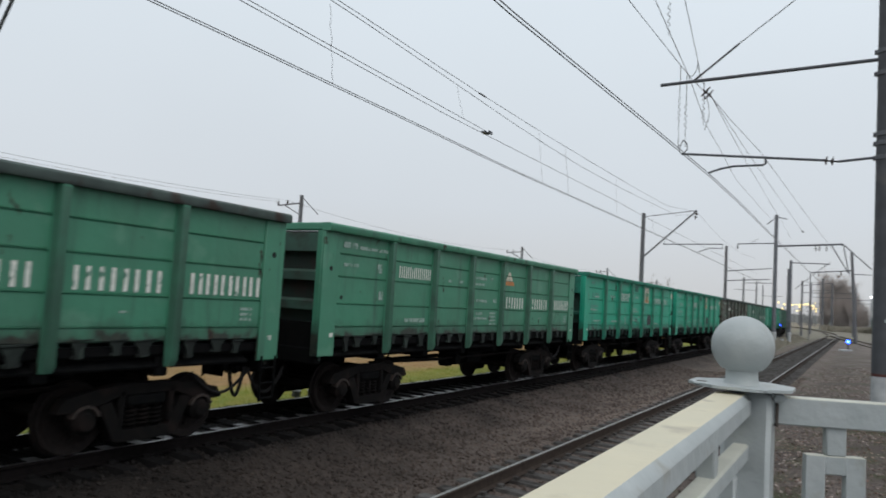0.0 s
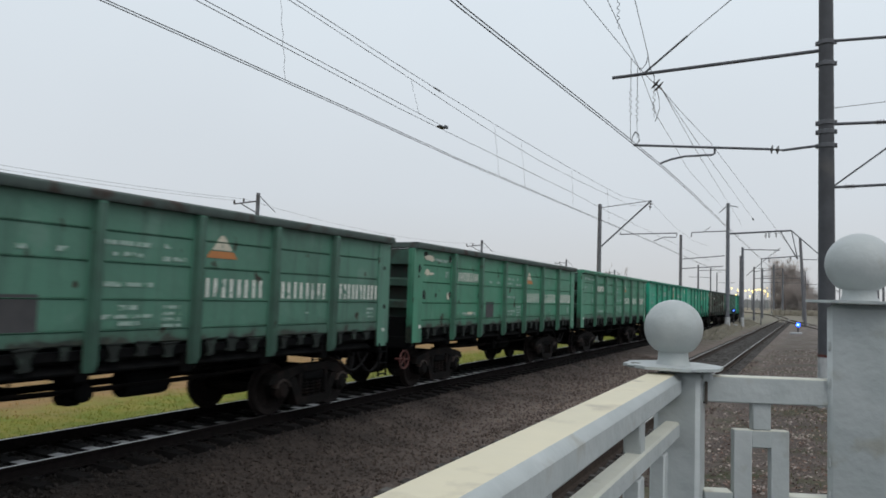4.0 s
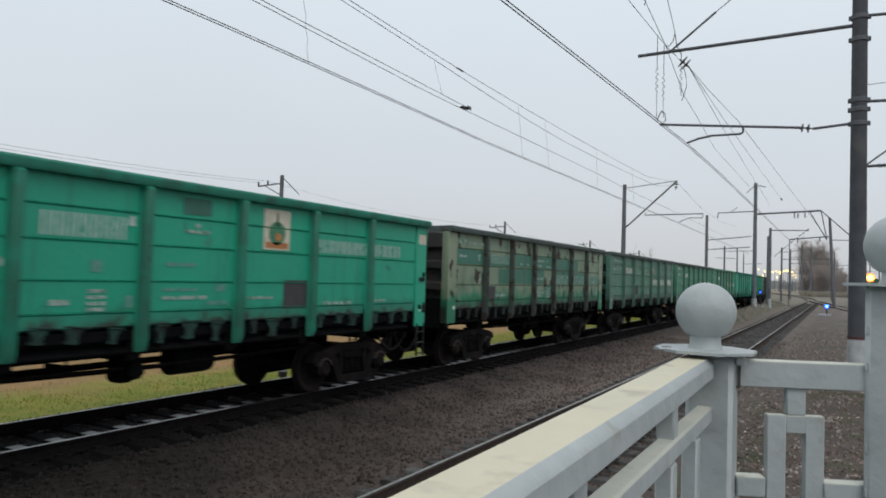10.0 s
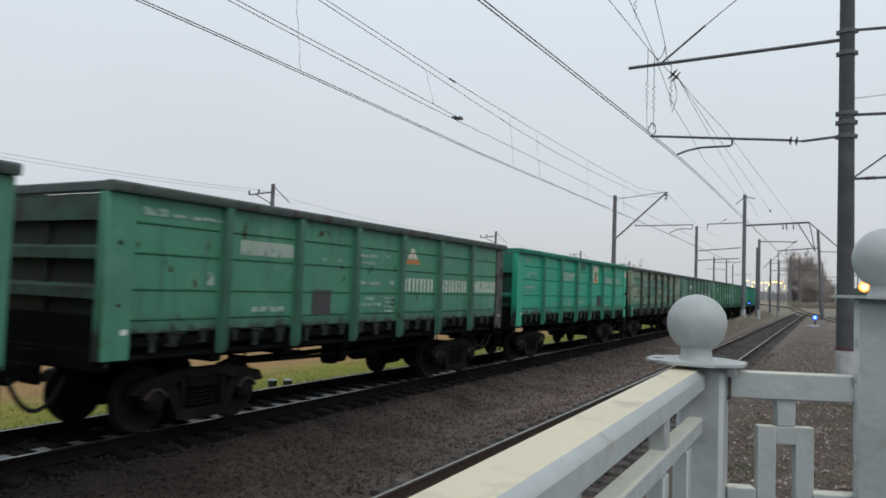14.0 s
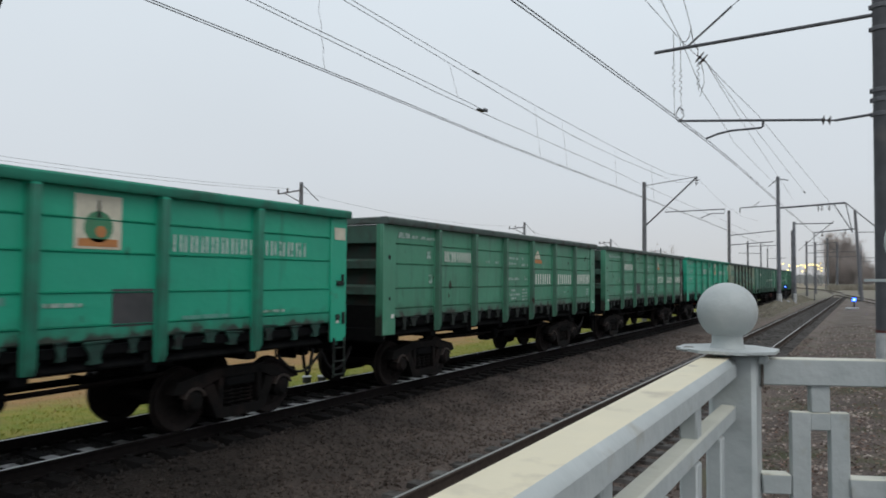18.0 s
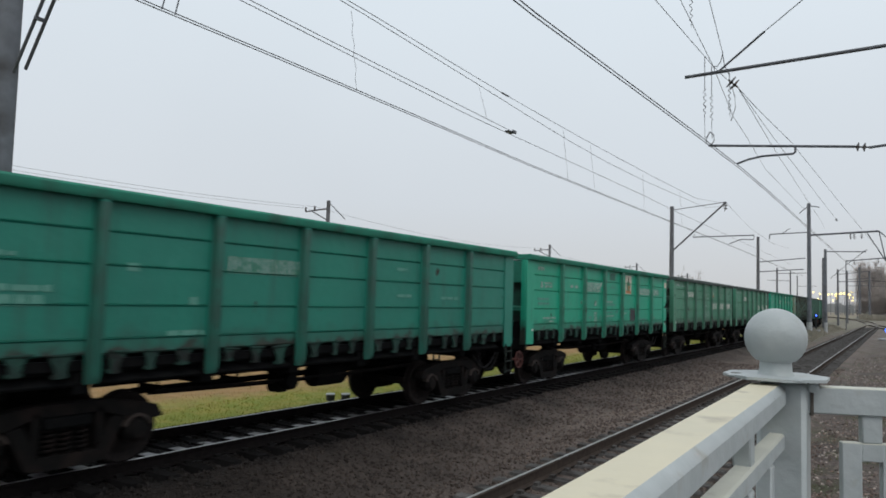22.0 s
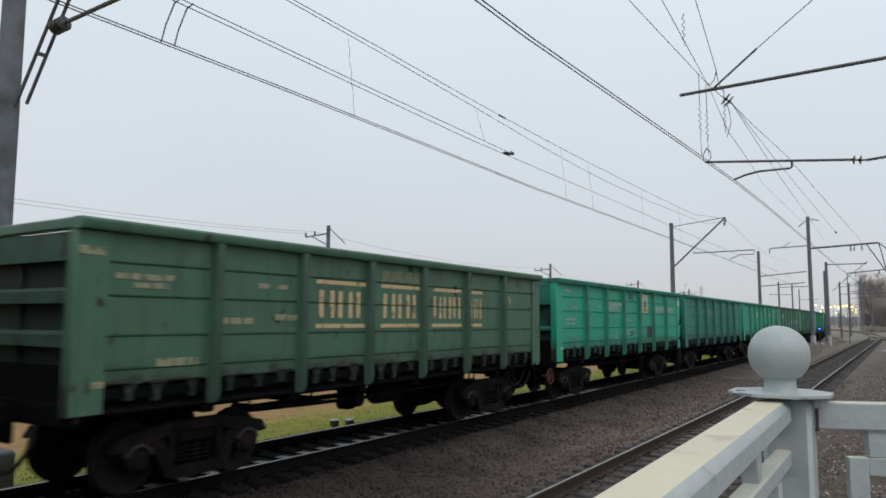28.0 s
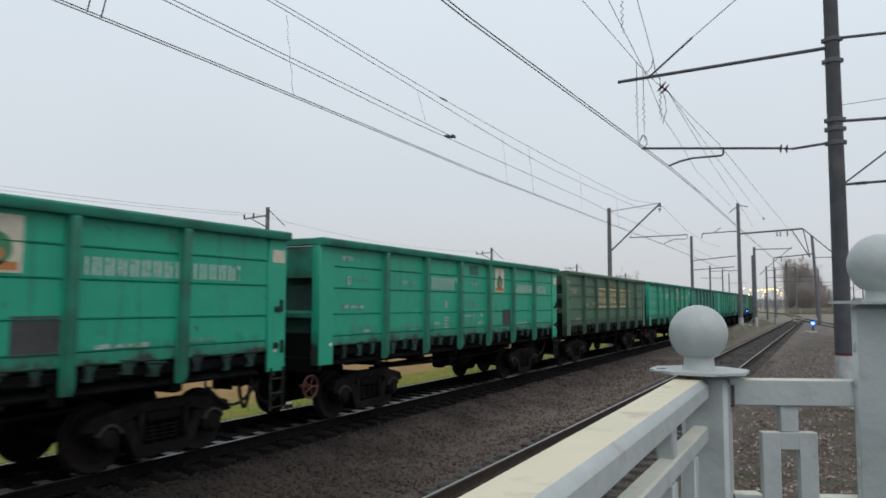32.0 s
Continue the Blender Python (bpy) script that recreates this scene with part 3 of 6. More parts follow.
def solid(name, geo, mats, label, category="", group="", kind="", smooth=True):
    return tagged(new(name, geo.mesh(name, mats, smooth)), label, category, group, kind)


# ---------------------------------------------------------------- the lie of the tracks
X_NEAR, X_TRAIN, X_RIGHT = -3.68, -9.68, 4.6
TRAIN_Z = 0.10  # the freight track lies a little higher than the near one
BEND_Y, BEND_R = 90.0, 410.0


def train_line(s):
    """Place and heading at s metres along the freight track, which is straight and then bends to the left."""
    if s <= BEND_Y:
        return X_TRAIN, s, 0.0
    a = (s - BEND_Y) / BEND_R
    return X_TRAIN - BEND_R * (1 - math.cos(a)), BEND_Y + BEND_R * math.sin(a), a


def near_line(s):
    """The near track, straight past its points and then bending to the left."""
    if s <= 128:
        return X_NEAR, s, 0.0
    a = (s - 128) / 640.0
    return X_NEAR - 640.0 * (1 - math.cos(a)), 128 + 640.0 * math.sin(a), a


def cross_line(s):
    """The crossover from the side track to the points of the near track."""
    a = 0.1
    return X_NEAR + math.sin(a) * s, 146 - math.cos(a) * s, a


def right_line(s):
    return X_RIGHT, s, 0.0


# ---------------------------------------------------------------- ground
def ground_height(x, y):
    h = -0.30
    d = x - X_TRAIN
    if d < -1.7:
        h = -0.30 - 0.35 * min(1.0, (-1.7 - d) / 1.5)
    for c, up in ((X_NEAR, 0.0), (X_TRAIN, TRAIN_Z)):
        q = abs(x - c)
        h = max(h, up - 0.222 - 0.06 * max(0.0, min(1.0, (q - 0.95) / 0.25)) * (1.0 if up else 0.0) if q < 1.42 else up - 0.19 - max(0.0, q - 1.55) * 0.22)
    if 56 < y < 112:
        h += 0.80 * max(0.0, 1 - abs(x + 6.9) / 1.5) * min(1.0, (y - 56) / 14, (112 - y) / 10)
    if x > -1.6:
        h = max(h, -0.30 + 0.20 * min(1.0, (x + 1.6) / 1.6))
    if y > 44:
        return h
    near_rail = min(abs(x - X_NEAR), abs(x - X_TRAIN)) < 0.9
    return h + (0.004 if near_rail else (0.008 if y < 20 else 0.0) if x > -1.9 else 0.018) * noise.noise(Vector((x * 0.9, y * 0.9, 0.0))) * (1 if -30 < x < 30 else 3)


def build_ground():
    xs = [-3000, -1200, -500, -220, -120, -70, -45, -32, -24] + [-19 + 0.4 * i for i in range(17)] + sorted([-12.4 + 0.2 * i for i in range(56)] + [c + d for c in (X_NEAR, X_TRAIN) for d in (-0.86, -0.83, 0.83, 0.86)]) + [-1 + 0.5 * i for i in range(27)] + [14, 18, 26, 40, 70, 130, 300, 800, 3000]
    ys = [-2000, -500, -120, -40, -15, -6] + [-3 + 0.6 * i for i in range(72)] + [42 + 2.5 * i for i in range(32)] + [124, 130, 136, 142, 150, 158, 166, 174, 184, 200, 240, 320, 500, 900, 1800, 4500]
    g = Geo()
    g.v = [(x, y, ground_height(x, y)) for y in ys for x in xs]
    n = len(xs)
    g.f = [(j * n + i, j * n + i + 1, (j + 1) * n + i + 1, (j + 1) * n + i) for j in range(len(ys) - 1) for i in range(n - 1)]
    g.s = [0] * len(g.f)
    return solid("ground", g, M_GROUND, "dark oily ballast, gravel and autumn grass", "ground", kind="structure")


build_ground()

STONE = [(1, 0, 0), (-1, 0, 0), (0, 1, 0), (0, -1, 0), (0, 0, 1), (0, 0, -1)]
STONE_F = [(0, 2, 4), (2, 1, 4), (1, 3, 4), (3, 0, 4), (2, 0, 5), (1, 2, 5), (3, 1, 5), (0, 3, 5)]


def stones(name, mat, label, count, place, size, seed):
    rnd = random.Random(seed)
    g = Geo()
    for _ in range(count):
        x, y = place(rnd)
        r = size * rnd.uniform(0.5, 1.25)
        e = Euler((rnd.uniform(0, 6), rnd.uniform(0, 6), rnd.uniform(0, 6))).to_matrix()
        k = (rnd.uniform(0.7, 1.3), rnd.uniform(0.7, 1.2), rnd.uniform(0.5, 0.9))
        if min(abs(x - X_NEAR), abs(x - X_TRAIN)) < 0.9 and rnd.random() < 0.6:
            continue
        if x > -1.9 and noise.noise(Vector((x * 0.8, y * 0.5, 7.0))) > 0.05 + rnd.uniform(-0.25, 0.25):
            continue
        z = ground_height(x, y) + r * 0.15
        g.add([e @ Vector((q[0] * r * k[0], q[1] * r * k[1], q[2] * r * k[2])) + Vector((x, y, z)) for q in STONE], STONE_F)
    return solid(name, g, mat, label, "gravel", kind="stuff", smooth=False)


def on_ballast(rnd):
    while True:
        x, y = rnd.uniform(-12.0, -2.0), 2.5 + 34 * rnd.random() ** 1.6
        if y > 0.35 * (-x) - 0.5:
            return x, y


def on_rubble(rnd):
    return rnd.uniform(-1.9, 3.4), 4.0 + 44 * rnd.random() ** 2.2


stones("ballast_stones", M_STONES, "dark oily crushed-stone ballast between the tracks", 34000, on_ballast, 0.036, 3)
stones("gravel", M_RUBBLE, "reddish gravel strewn with dead leaves", 22000, on_rubble, 0.032, 4)


def leaves(count, x0, x1, y0, y1, seed):
    """Curled dead leaves lying on the gravel, thicker in drifts."""
    rnd = random.Random(seed)
    g = Geo()
    while len(g.f) < 2 * count:
        x, y = rnd.uniform(x0, x1), y0 + (y1 - y0) * rnd.random() ** 1.7
        if noise.noise(Vector((x * 1.1, y * 0.6, 2.0))) < rnd.uniform(-0.35, 0.15):
            continue
        a, r, z = rnd.uniform(0, 6.3), rnd.uniform(0.018, 0.042), ground_height(x, y) + rnd.uniform(0.012, 0.03)
        e = Matrix.Rotation(a, 3, "Z") @ Matrix.Rotation(rnd.uniform(-0.5, 0.5), 3, "X")
        g.add([e @ Vector(q) * r + Vector((x, y, z)) for q in ((-1, 0, 0), (0, -0.6, rnd.uniform(0, 0.5)), (1, 0, 0.1), (0, 0.6, rnd.uniform(0, 0.5)))], [(0, 1, 2), (0, 2, 3)])
    return solid("fallen_leaves", g, M_DEADLEAF, "brown and pale dead leaves on the gravel", "leaves", kind="stuff", smooth=False)


leaves(5200, -1.5, 3.2, 3.6, 26, 12)


def blades(name, mat, label, count, x0, x1, y0, y1, h0, h1, seed, wide=1.0):
    rnd = random.Random(seed)
    g = Geo()
    for _ in range(count):
        x, y = rnd.uniform(x0, x1), rnd.uniform(y0, y1)
        z, h, a, w = ground_height(x, y), rnd.uniform(h0, h1), rnd.uniform(0, 6.3), rnd.uniform(0.006, 0.014) * wide
        dx, dy = math.cos(a) * w, math.sin(a) * w
        lx, ly = rnd.uniform(-0.5, 0.5) * h, rnd.uniform(-0.5, 0.5) * h
        g.add([(x - dx, y - dy, z), (x + dx, y + dy, z), (x + dx * 0.6 + lx * 0.4, y + dy * 0.6 + ly * 0.4, z + h * 0.6), (x + lx, y + ly, z + h)], [(0, 1, 2), (0, 2, 3)])
    return solid(name, g, mat, label, "grass", kind="stuff", smooth=False)


blades("grass", M_GRASS, "yellow-green autumn grass along the track", 26000, -16.0, -12.1, -2, 70, 0.02, 0.06, 5)
blades("dry_grass", M_STRAW, "dry straw-coloured grass beyond the green verge", 26000, -32, -15.6, -6, 60, 0.02, 0.07, 6)
blades("scrub", M_SCRUB, "dull brown scrub on the bank between the tracks", 6000, -8.0, -5.8, 56, 112, 0.04, 0.18, 8, 3.0)
blades("scrub", M_SCRUB, "dull brown scrub below the far trees", 9000, -9.0, 14.0, 226, 262, 0.4, 1.9, 9, 9.0)
blades("weeds", M_WEED, "low green weeds growing in the gravel", 1600, -1.2, 3.5, 5, 26, 0.02, 0.08, 7)

# ---------------------------------------------------------------- rails and sleepers
RAIL_OUT = [(-0.075, -0.18), (0.075, -0.18), (0.075, -0.168), (0.012, -0.15), (0.010, -0.045), (0.036, -0.035), (0.036, -0.012), (0.023, 0.0), (-0.023, 0.0), (-0.036, -0.012), (-0.036, -0.035), (-0.010, -0.045), (-0.012, -0.15), (-0.075, -0.168)]


def rail(line, offset, s0, s1, step, name, label, head=M_RAIL_TOP, z=0.0, side=M_RAIL_SIDE):
    g = Geo()
    rows = []
    s = s0
    while True:
        x, y, a = line(s)
        rows.append([(x + (offset + q[0]) * math.cos(a), y + (offset + q[0]) * math.sin(a), z + q[1]) for q in RAIL_OUT])
        if s >= s1:
            break
        s = min(s1, s + step)
    n = len(RAIL_OUT)
    g.v = [q for row in rows for q in row]
    for i in range(len(rows) - 1):
        for k in range(n):
            g.f.append((i * n + k, i * n + (k + 1) % n, (i + 1) * n + (k + 1) % n, (i + 1) * n + k))
            g.s.append(1 if k == 7 else 0)
    return solid(name, g, [side, head], label, "rail", "rails", kind="structure")


for off in (-0.795, 0.795):
    rail(train_line, off, -40, 260, 6, "rail", "steel rail under the freight train, worn bright head, shade-darkened sides", M_RAIL_DULL, TRAIN_Z, M_RAIL_SHADED)
    rail(near_line, off, -30, 300, 6, "rail", "rusty steel rail with a polished head on the empty near track")
    rail(cross_line, off, 0.5, 78, 6, "rail", "steel rail of the crossover behind the points")
    rail(right_line, off, -60, 260, 8, "rail", "rusty steel rail of the far side track")

def sleeper_mesh(mats):
    """Concrete sleeper, raised towards its ends, with oily ends, two rail clips a rail and a middle strip for painted
    sky sheen.
    """
    g = Geo()
    cuts = [(-1.34, 0.0), (-0.95, 0.004), (-0.62, 0.0), (-0.14, -0.012), (0.30, -0.012), (0.62, 0.0), (0.95, 0.004), (1.34, 0.0)]
    for (x0, z0), (x1, z1) in zip(cuts, cuts[1:]):
        vs = [(x, y, z) for x, h in ((x0, z0), (x1, z1)) for y, z in ((-0.14, -0.10), (-0.10, h), (0.10, h), (0.14, -0.10))]
        mid = abs(x0 + x1) / 2 < 0.2
        if mid:
            g.box(((x0 + x1) / 2, 0.0, z0 + 0.003), (x1 - x0, 0.19, 0.012), 0.002, slot=1)
        g.add(vs, [(0, 4, 5, 1), (1, 5, 6, 2), (2, 6, 7, 3)] + ([(0, 1, 2, 3)] if x0 < -1.3 else []) + ([(4, 7, 6, 5)] if x1 > 1.3 else []), 0)
    for sx in (-0.795, 0.795):
        for sy in (-0.14, 0.14):
            g.box((sx + sy * 0.9, 0, 0.02), (0.07, 0.10, 0.05))
    return g.mesh("sleeper", mats, smooth=False)


M_SLEEPER_OLD = surface("dark_oiled_sleeper", (0.011, 0.010, 0.010), (0.007, 0.0065, 0.0065), 8, 0.9, 0, 60, 0.4, vary=0.3, gloss=0.08)
ME_SLEEPER = sleeper_mesh([M_SLEEPER_OLD, M_SLEEPER])
M_SLEEPER_GREY = surface("grimy_grey_sleeper", (0.105, 0.098, 0.092), (0.070, 0.064, 0.060), 8, 0.85, 0, 60, 0.4, (0.035, 0.029, 0.026), 5, 0.5, 0.65, vary=0.25, gloss=0.2)
ME_SLEEPER_OLD = sleeper_mesh([M_SLEEPER_GREY, M_SLEEPER_GREY])


def sleepers(line, s0, s1, name, label, mesh=ME_SLEEPER, up=0.0):
    bed = thing(name, label, "track", kind="structure")
    s = s0
    while s < s1:
        x, y, a = line(s)
        part("sleeper", mesh, None, bed, at=pose(x, y, up - 0.178, 0, 0, math.degrees(a)))
        s += 0.545
    return bed


sleepers(train_line, -8, 110, "track_bed", "concrete sleepers sunk in dark ballast below the train", ME_SLEEPER, TRAIN_Z)
sleepers(near_line, -12, 128, "track_bed", "grimy grey sleepers sunk in dark ballast on the empty track", ME_SLEEPER_OLD)
sleepers(right_line, -20, 60, "track_bed", "concrete sleepers of the side track")

# ---------------------------------------------------------------- gondola wagons
HALF_L, RIB_X, LIP_X = 6.46, 1.545, 1.57  # the older wagons; build_wagon() takes the longer size for the newer type
Z_TOP, Z_LIP, Z_SHEET, Z_RIB = 3.675, 3.53, 1.62, 1.28
GROOVES = (1.822, 2.240, 2.742, 3.162)
RIB_Y = (-4.36, -2.62, -0.87, 0.87, 2.62, 4.36)
BOGIE_Y, AXLE_Y, WHEEL_R = 4.325, 0.925, 0.475
POST_W = 0.45  # width of the flat corner posts
SIZES = {False: (6.46, 4.325, (-4.36, -2.62, -0.87, 0.87, 2.62, 4.36)), True: (6.69, 4.475, (-4.43, -2.658, -0.886, 0.886, 2.658, 4.43))}
NEW_TYPE = ("bright", "teal")


def take_size(style):
    """Half length, bogie and rib places of that style of wagon."""
    global HALF_L, BOGIE_Y, RIB_Y
    HALF_L, BOGIE_Y, RIB_Y = SIZES[style in NEW_TYPE]


def side_wall_geo(sx):
    """Steel side sheet with pressed grooves and a folded lower edge."""
    g = Geo()
    z = [Z_SHEET, Z_SHEET + 0.02]
    for q in GROOVES:
        z += [q - 0.028, q - 0.006, q + 0.006, q + 0.010]
    z += [Z_LIP]
    prof = [(SHEET_X - 0.02, z[0]), (SHEET_X, z[1])]
    for q in GROOVES:
        prof += [(SHEET_X, q - 0.024), (SHEET_X + 0.022, q - 0.002), (SHEET_X - 0.012, q + 0.004), (SHEET_X - 0.006, q + 0.012)]
    prof += [(SHEET_X, Z_LIP), (SHEET_X - 0.05, Z_LIP), (SHEET_X - 0.05, Z_SHEET)]
    g.prism([(sx * a, b) for a, b in prof], -HALF_L + 0.05, HALF_L - 0.05, axis="y")
    return g


def rib_geo(sx):
    g = Geo()
    prof = [(SHEET_X - 0.01, -0.095), (SHEET_X + 0.03, -0.09), (RIB_X, -0.058), (RIB_X, 0.058), (SHEET_X + 0.03, 0.09), (SHEET_X - 0.01, 0.095)]
    n = len(prof)
    vs = [(sx * a, b, Z_LIP + 0.01) for a, b in prof] + [(sx * (a - 0.0), b, Z_RIB + 0.10) for a, b in prof] + [(sx * (min(a, SHEET_X + 0.06)), b * 0.9, Z_RIB) for a, b in prof]
    fs = [(r * n + i, r * n + (i + 1) % n, (r + 1) * n + (i + 1) % n, (r + 1) * n + i) for r in range(2) for i in range(n)]
    return g.add(vs, fs + [tuple(range(n)), tuple(range(2 * n, 3 * n))])


def corner_geo(sx, sy):
    """Flat corner post, a little proud of the sheet, folded round on to the end."""
    g = Geo()
    z = (Z_LIP + Z_RIB) / 2
    g.box((sx * SHEET_X, sy * (HALF_L - POST_W / 2), z), (0.06, POST_W, Z_LIP - Z_RIB), 0.012)
    g.box((sx * (SHEET_X - 0.09), sy * (HALF_L - 0.04), z), (0.125, 0.08, Z_LIP - Z_RIB), 0.01)
    return g


def lip_geo():
    g = Geo()
    prof = [(LIP_X - 0.02, Z_LIP), (LIP_X, Z_LIP + 0.03), (LIP_X, Z_TOP - 0.03), (LIP_X - 0.03, Z_TOP), (SHEET_X - 0.06, Z_TOP), (SHEET_X - 0.06, Z_LIP)]
    for sx in (-1, 1):
        g.prism([(sx * a, b) for a, b in prof], -HALF_L, HALF_L, axis="y")
    for sy in (-1, 1):
        g.box((0, sy * (HALF_L - 0.07), (Z_TOP + Z_LIP) / 2), (2 * SHEET_X - 0.10, 0.14, Z_TOP - Z_LIP - 0.004), 0.02)
    return g


def end_wall_geo(sy):
    """The recessed plate of an end wall, behind its beams."""
    return Geo().box((0, sy * (HALF_L - 0.17), (Z_LIP + 1.2) / 2), (2 * SHEET_X - 0.1, 0.05, Z_LIP - 1.2))


def end_beam_geo(sy, z0, z1):
    """A folded cross beam of an end wall, its lower lip drawn in."""
    y0, y1 = sy * (HALF_L - 0.145), sy * (HALF_L - 0.012)
    prof = [(y0, z0 + 0.02), (y1, z0), (y1, z1 - 0.05), (y0, z1)]
    return Geo().prism(prof, -SHEET_X + 0.15, SHEET_X - 0.15)


def end_stile_geo(sy, x, z0, z1):
    return Geo().box((x, sy * (HALF_L - 0.12), (z0 + z1) / 2), (0.13, 0.05, z1 - z0), 0.012)


def hinge_geo():
    """One hinge bracket of a floor hatch: a tongue that narrows downwards below the side sheet, with its pin."""
    g = Geo()
    g.prism([(-0.11, 0.0), (0.11, 0.0), (0.09, -0.06), (0.055, -0.12), (0.045, -0.24), (-0.045, -0.24), (-0.055, -0.12), (-0.09, -0.06)], SHEET_X - 0.05, SHEET_X - 0.012)
    g.box((SHEET_X - 0.012, 0.02, -0.012), (0.035, 0.26, 0.035), 0.01)
    g.tube((SHEET_X - 0.05, -0.07, -0.22), (SHEET_X - 0.05, 0.07, -0.22), 0.022, 7)
    return g


def build_underframe(w):
    """Centre sill with the floor, the cross bearers and the hatch leaves on it."""
    g = Geo().box((0, 0, 1.30), (0.42, 2 * HALF_L - 0.1, 0.26), 0.02)
    for sy in (-1, 1):
        g.box((0, sy * BOGIE_Y, 1.08), (0.40, 0.60, 0.24), 0.02)
    sill = part("centre_sill", g, M_IRON, w, "grimy black centre sill")
    part("floor", Geo().box((0, 0, 1.50), (2 * SHEET_X - 0.12, 2 * HALF_L - 0.3, 0.12)), M_IRON, sill)
    bearer = Geo().box((0, 0, 1.28), (2 * SHEET_X - 0.16, 0.22, 0.30), 0.03).mesh("cross_bearer", M_IRON)
    for y in (-HALF_L + 0.16, -BOGIE_Y, -2.62, -0.87, 0.87, 2.62, BOGIE_Y, HALF_L - 0.16):
        part("cross_bearer", bearer, None, sill, at=pose(0, y, 0))


def brake_gear_geo():
    g = Geo()
    for x, z in ((0.55, 1.02), (0.30, 0.93), (-0.4, 0.98)):
        g.tube((x, -3.3, z), (x, 3.3, z + 0.03), 0.025, 6)
    for y in (-2.9, -1.4, 0.9, 2.2):
        g.box((0.42, y, 1.0), (0.5, 0.06, 0.12), 0.01)
        g.tube((0.45, y + 0.1, 1.46), (0.45, y + 0.12, 0.92), 0.02, 6)
    return g


def rod_geo(x, z):
    """A long brake rod that sags a little between the bogies."""
    return Geo().path([(x, -3.2 + 6.4 * i / 10, z - 0.05 * math.sin(math.pi * i / 10)) for i in range(11)], 0.022, 6)


def coupler_geo(sy):
    g = Geo()
    g.box((0, sy * (HALF_L + 0.12), 1.06), (0.22, 0.42, 0.24), 0.04)
    g.box((0.05, sy * (HALF_L + 0.36), 1.06), (0.34, 0.22, 0.34), 0.07)
    g.box((-0.14, sy * (HALF_L + 0.38), 1.06), (0.12, 0.20, 0.28), 0.05)
    g.box((0, sy * HALF_L, 1.12), (0.5, 0.06, 0.5), 0.03)
    return g


def hose_geo(sy):
    g = Geo()
    pts = [(0.55 - 0.30 * t, sy * (HALF_L - 0.15 + 0.62 * t), 1.02 - 0.46 * math.sin(math.pi * min(1, t * 1.02)) ** 0.8) for t in [i / 12 for i in range(13)]]
    return g.path(pts, 0.032, 7)


def pipe_geo(sy):
    pts = [(1.15, sy * (HALF_L - 1.45 + 1.15 * t), 1.12 - 0.34 * math.sin(math.pi * t)) for t in [i / 10 for i in range(11)]]
    return Geo().path(pts, 0.024, 6)


def ladder_geo(sx, sy):
    g = Geo()
    for y in (HALF_L - 0.36, HALF_L - 0.06):
        g.box((sx * (SHEET_X + 0.04), sy * y, 0.99), (0.045, 0.02, 0.72), 0.004)
    for z in (0.68, 0.92, 1.16):
        g.box((sx * (SHEET_X + 0.04), sy * (HALF_L - 0.21), z), (0.05, 0.30, 0.022), 0.004)
    return g


def side_frame_geo(sx):
    """Cast bogie side frame: arched top chord, axle-box jaws and a spring window."""
    g = Geo()
    x0, x1 = sx * 0.93, sx * 1.12
    top = [(-1.32, 0.62), (-1.22, 0.78), (-0.86, 0.86), (-0.45, 0.92), (0.45, 0.92), (0.86, 0.86), (1.22, 0.78), (1.32, 0.62), (1.18, 0.60), (0.70, 0.68), (0.42, 0.78), (-0.42, 0.78), (-0.70, 0.68), (-1.18, 0.60)]
    g.prism(top, x0, x1)
    low = [(-0.74, 0.66), (-0.56, 0.70), (-0.36, 0.30), (0.36, 0.30), (0.56, 0.70), (0.74, 0.66), (0.50, 0.17), (0.30, 0.14), (-0.30, 0.14), (-0.50, 0.17)]
    g.prism(low, x0, x1)
    for y in (-0.40, 0.40):
        g.box(((x0 + x1) / 2, y, 0.60), (0.19, 0.10, 0.50), 0.02)
    return g


def axle_box_geo(sx):
    g = Geo()
    g.lathe([(0.05, 0.0), (0.17, 0.02), (0.175, 0.20), (0.13, 0.23), (0.11, 0.27), (0.02, 0.275)], "x", 14, (0, 0, 0))
    g.box((0.10, 0, 0.10), (0.18, 0.36, 0.14), 0.03)
    if sx < 0:
        g.v = [(-a, b, c) for a, b, c in g.v]
    return g


def spring_geo():
    pts = [(0.07 * math.cos(a), 0.07 * math.sin(a), 0.30 * a / (2 * math.pi * 5)) for a in [i * 0.65 for i in range(49)]]
    return Geo().path(pts, 0.018, 5)


def bolster_geo():
    g = Geo()
    g.box((0, 0, 0.74), (2.0, 0.42, 0.28), 0.05)
    g.tube((0, 0, 0.86), (0, 0, 1.0), 0.22, 14)
    for sx in (-1, 1):
        g.box((sx * 1.02, 0, 0.69), (0.2, 0.62, 0.16), 0.03)
    for sy in (-1, 1):
        g.box((0, sy * 0.38, 0.50), (1.5, 0.08, 0.10), 0.015)
        for sx in (-1, 1):
            g.box((sx * 0.78, sy * 0.44, 0.52), (0.10, 0.10, 0.34), 0.02, Matrix.Rotation(sy * 0.25, 3, "X"))
    return g


def wheel_geo(sx):
    g = Geo()
    prof = [(0.02, 0.05), (0.10, 0.06), (0.12, 0.055), (0.14, 0.02), (0.36, 0.00), (0.40, 0.035), (0.455, 0.045), (0.472, 0.035), (0.475, -0.045), (0.500, -0.058), (0.500, -0.082), (0.41, -0.085), (0.38, -0.05), (0.14, -0.04), (0.02, -0.06)]
    g.lathe(prof, "x", 28)
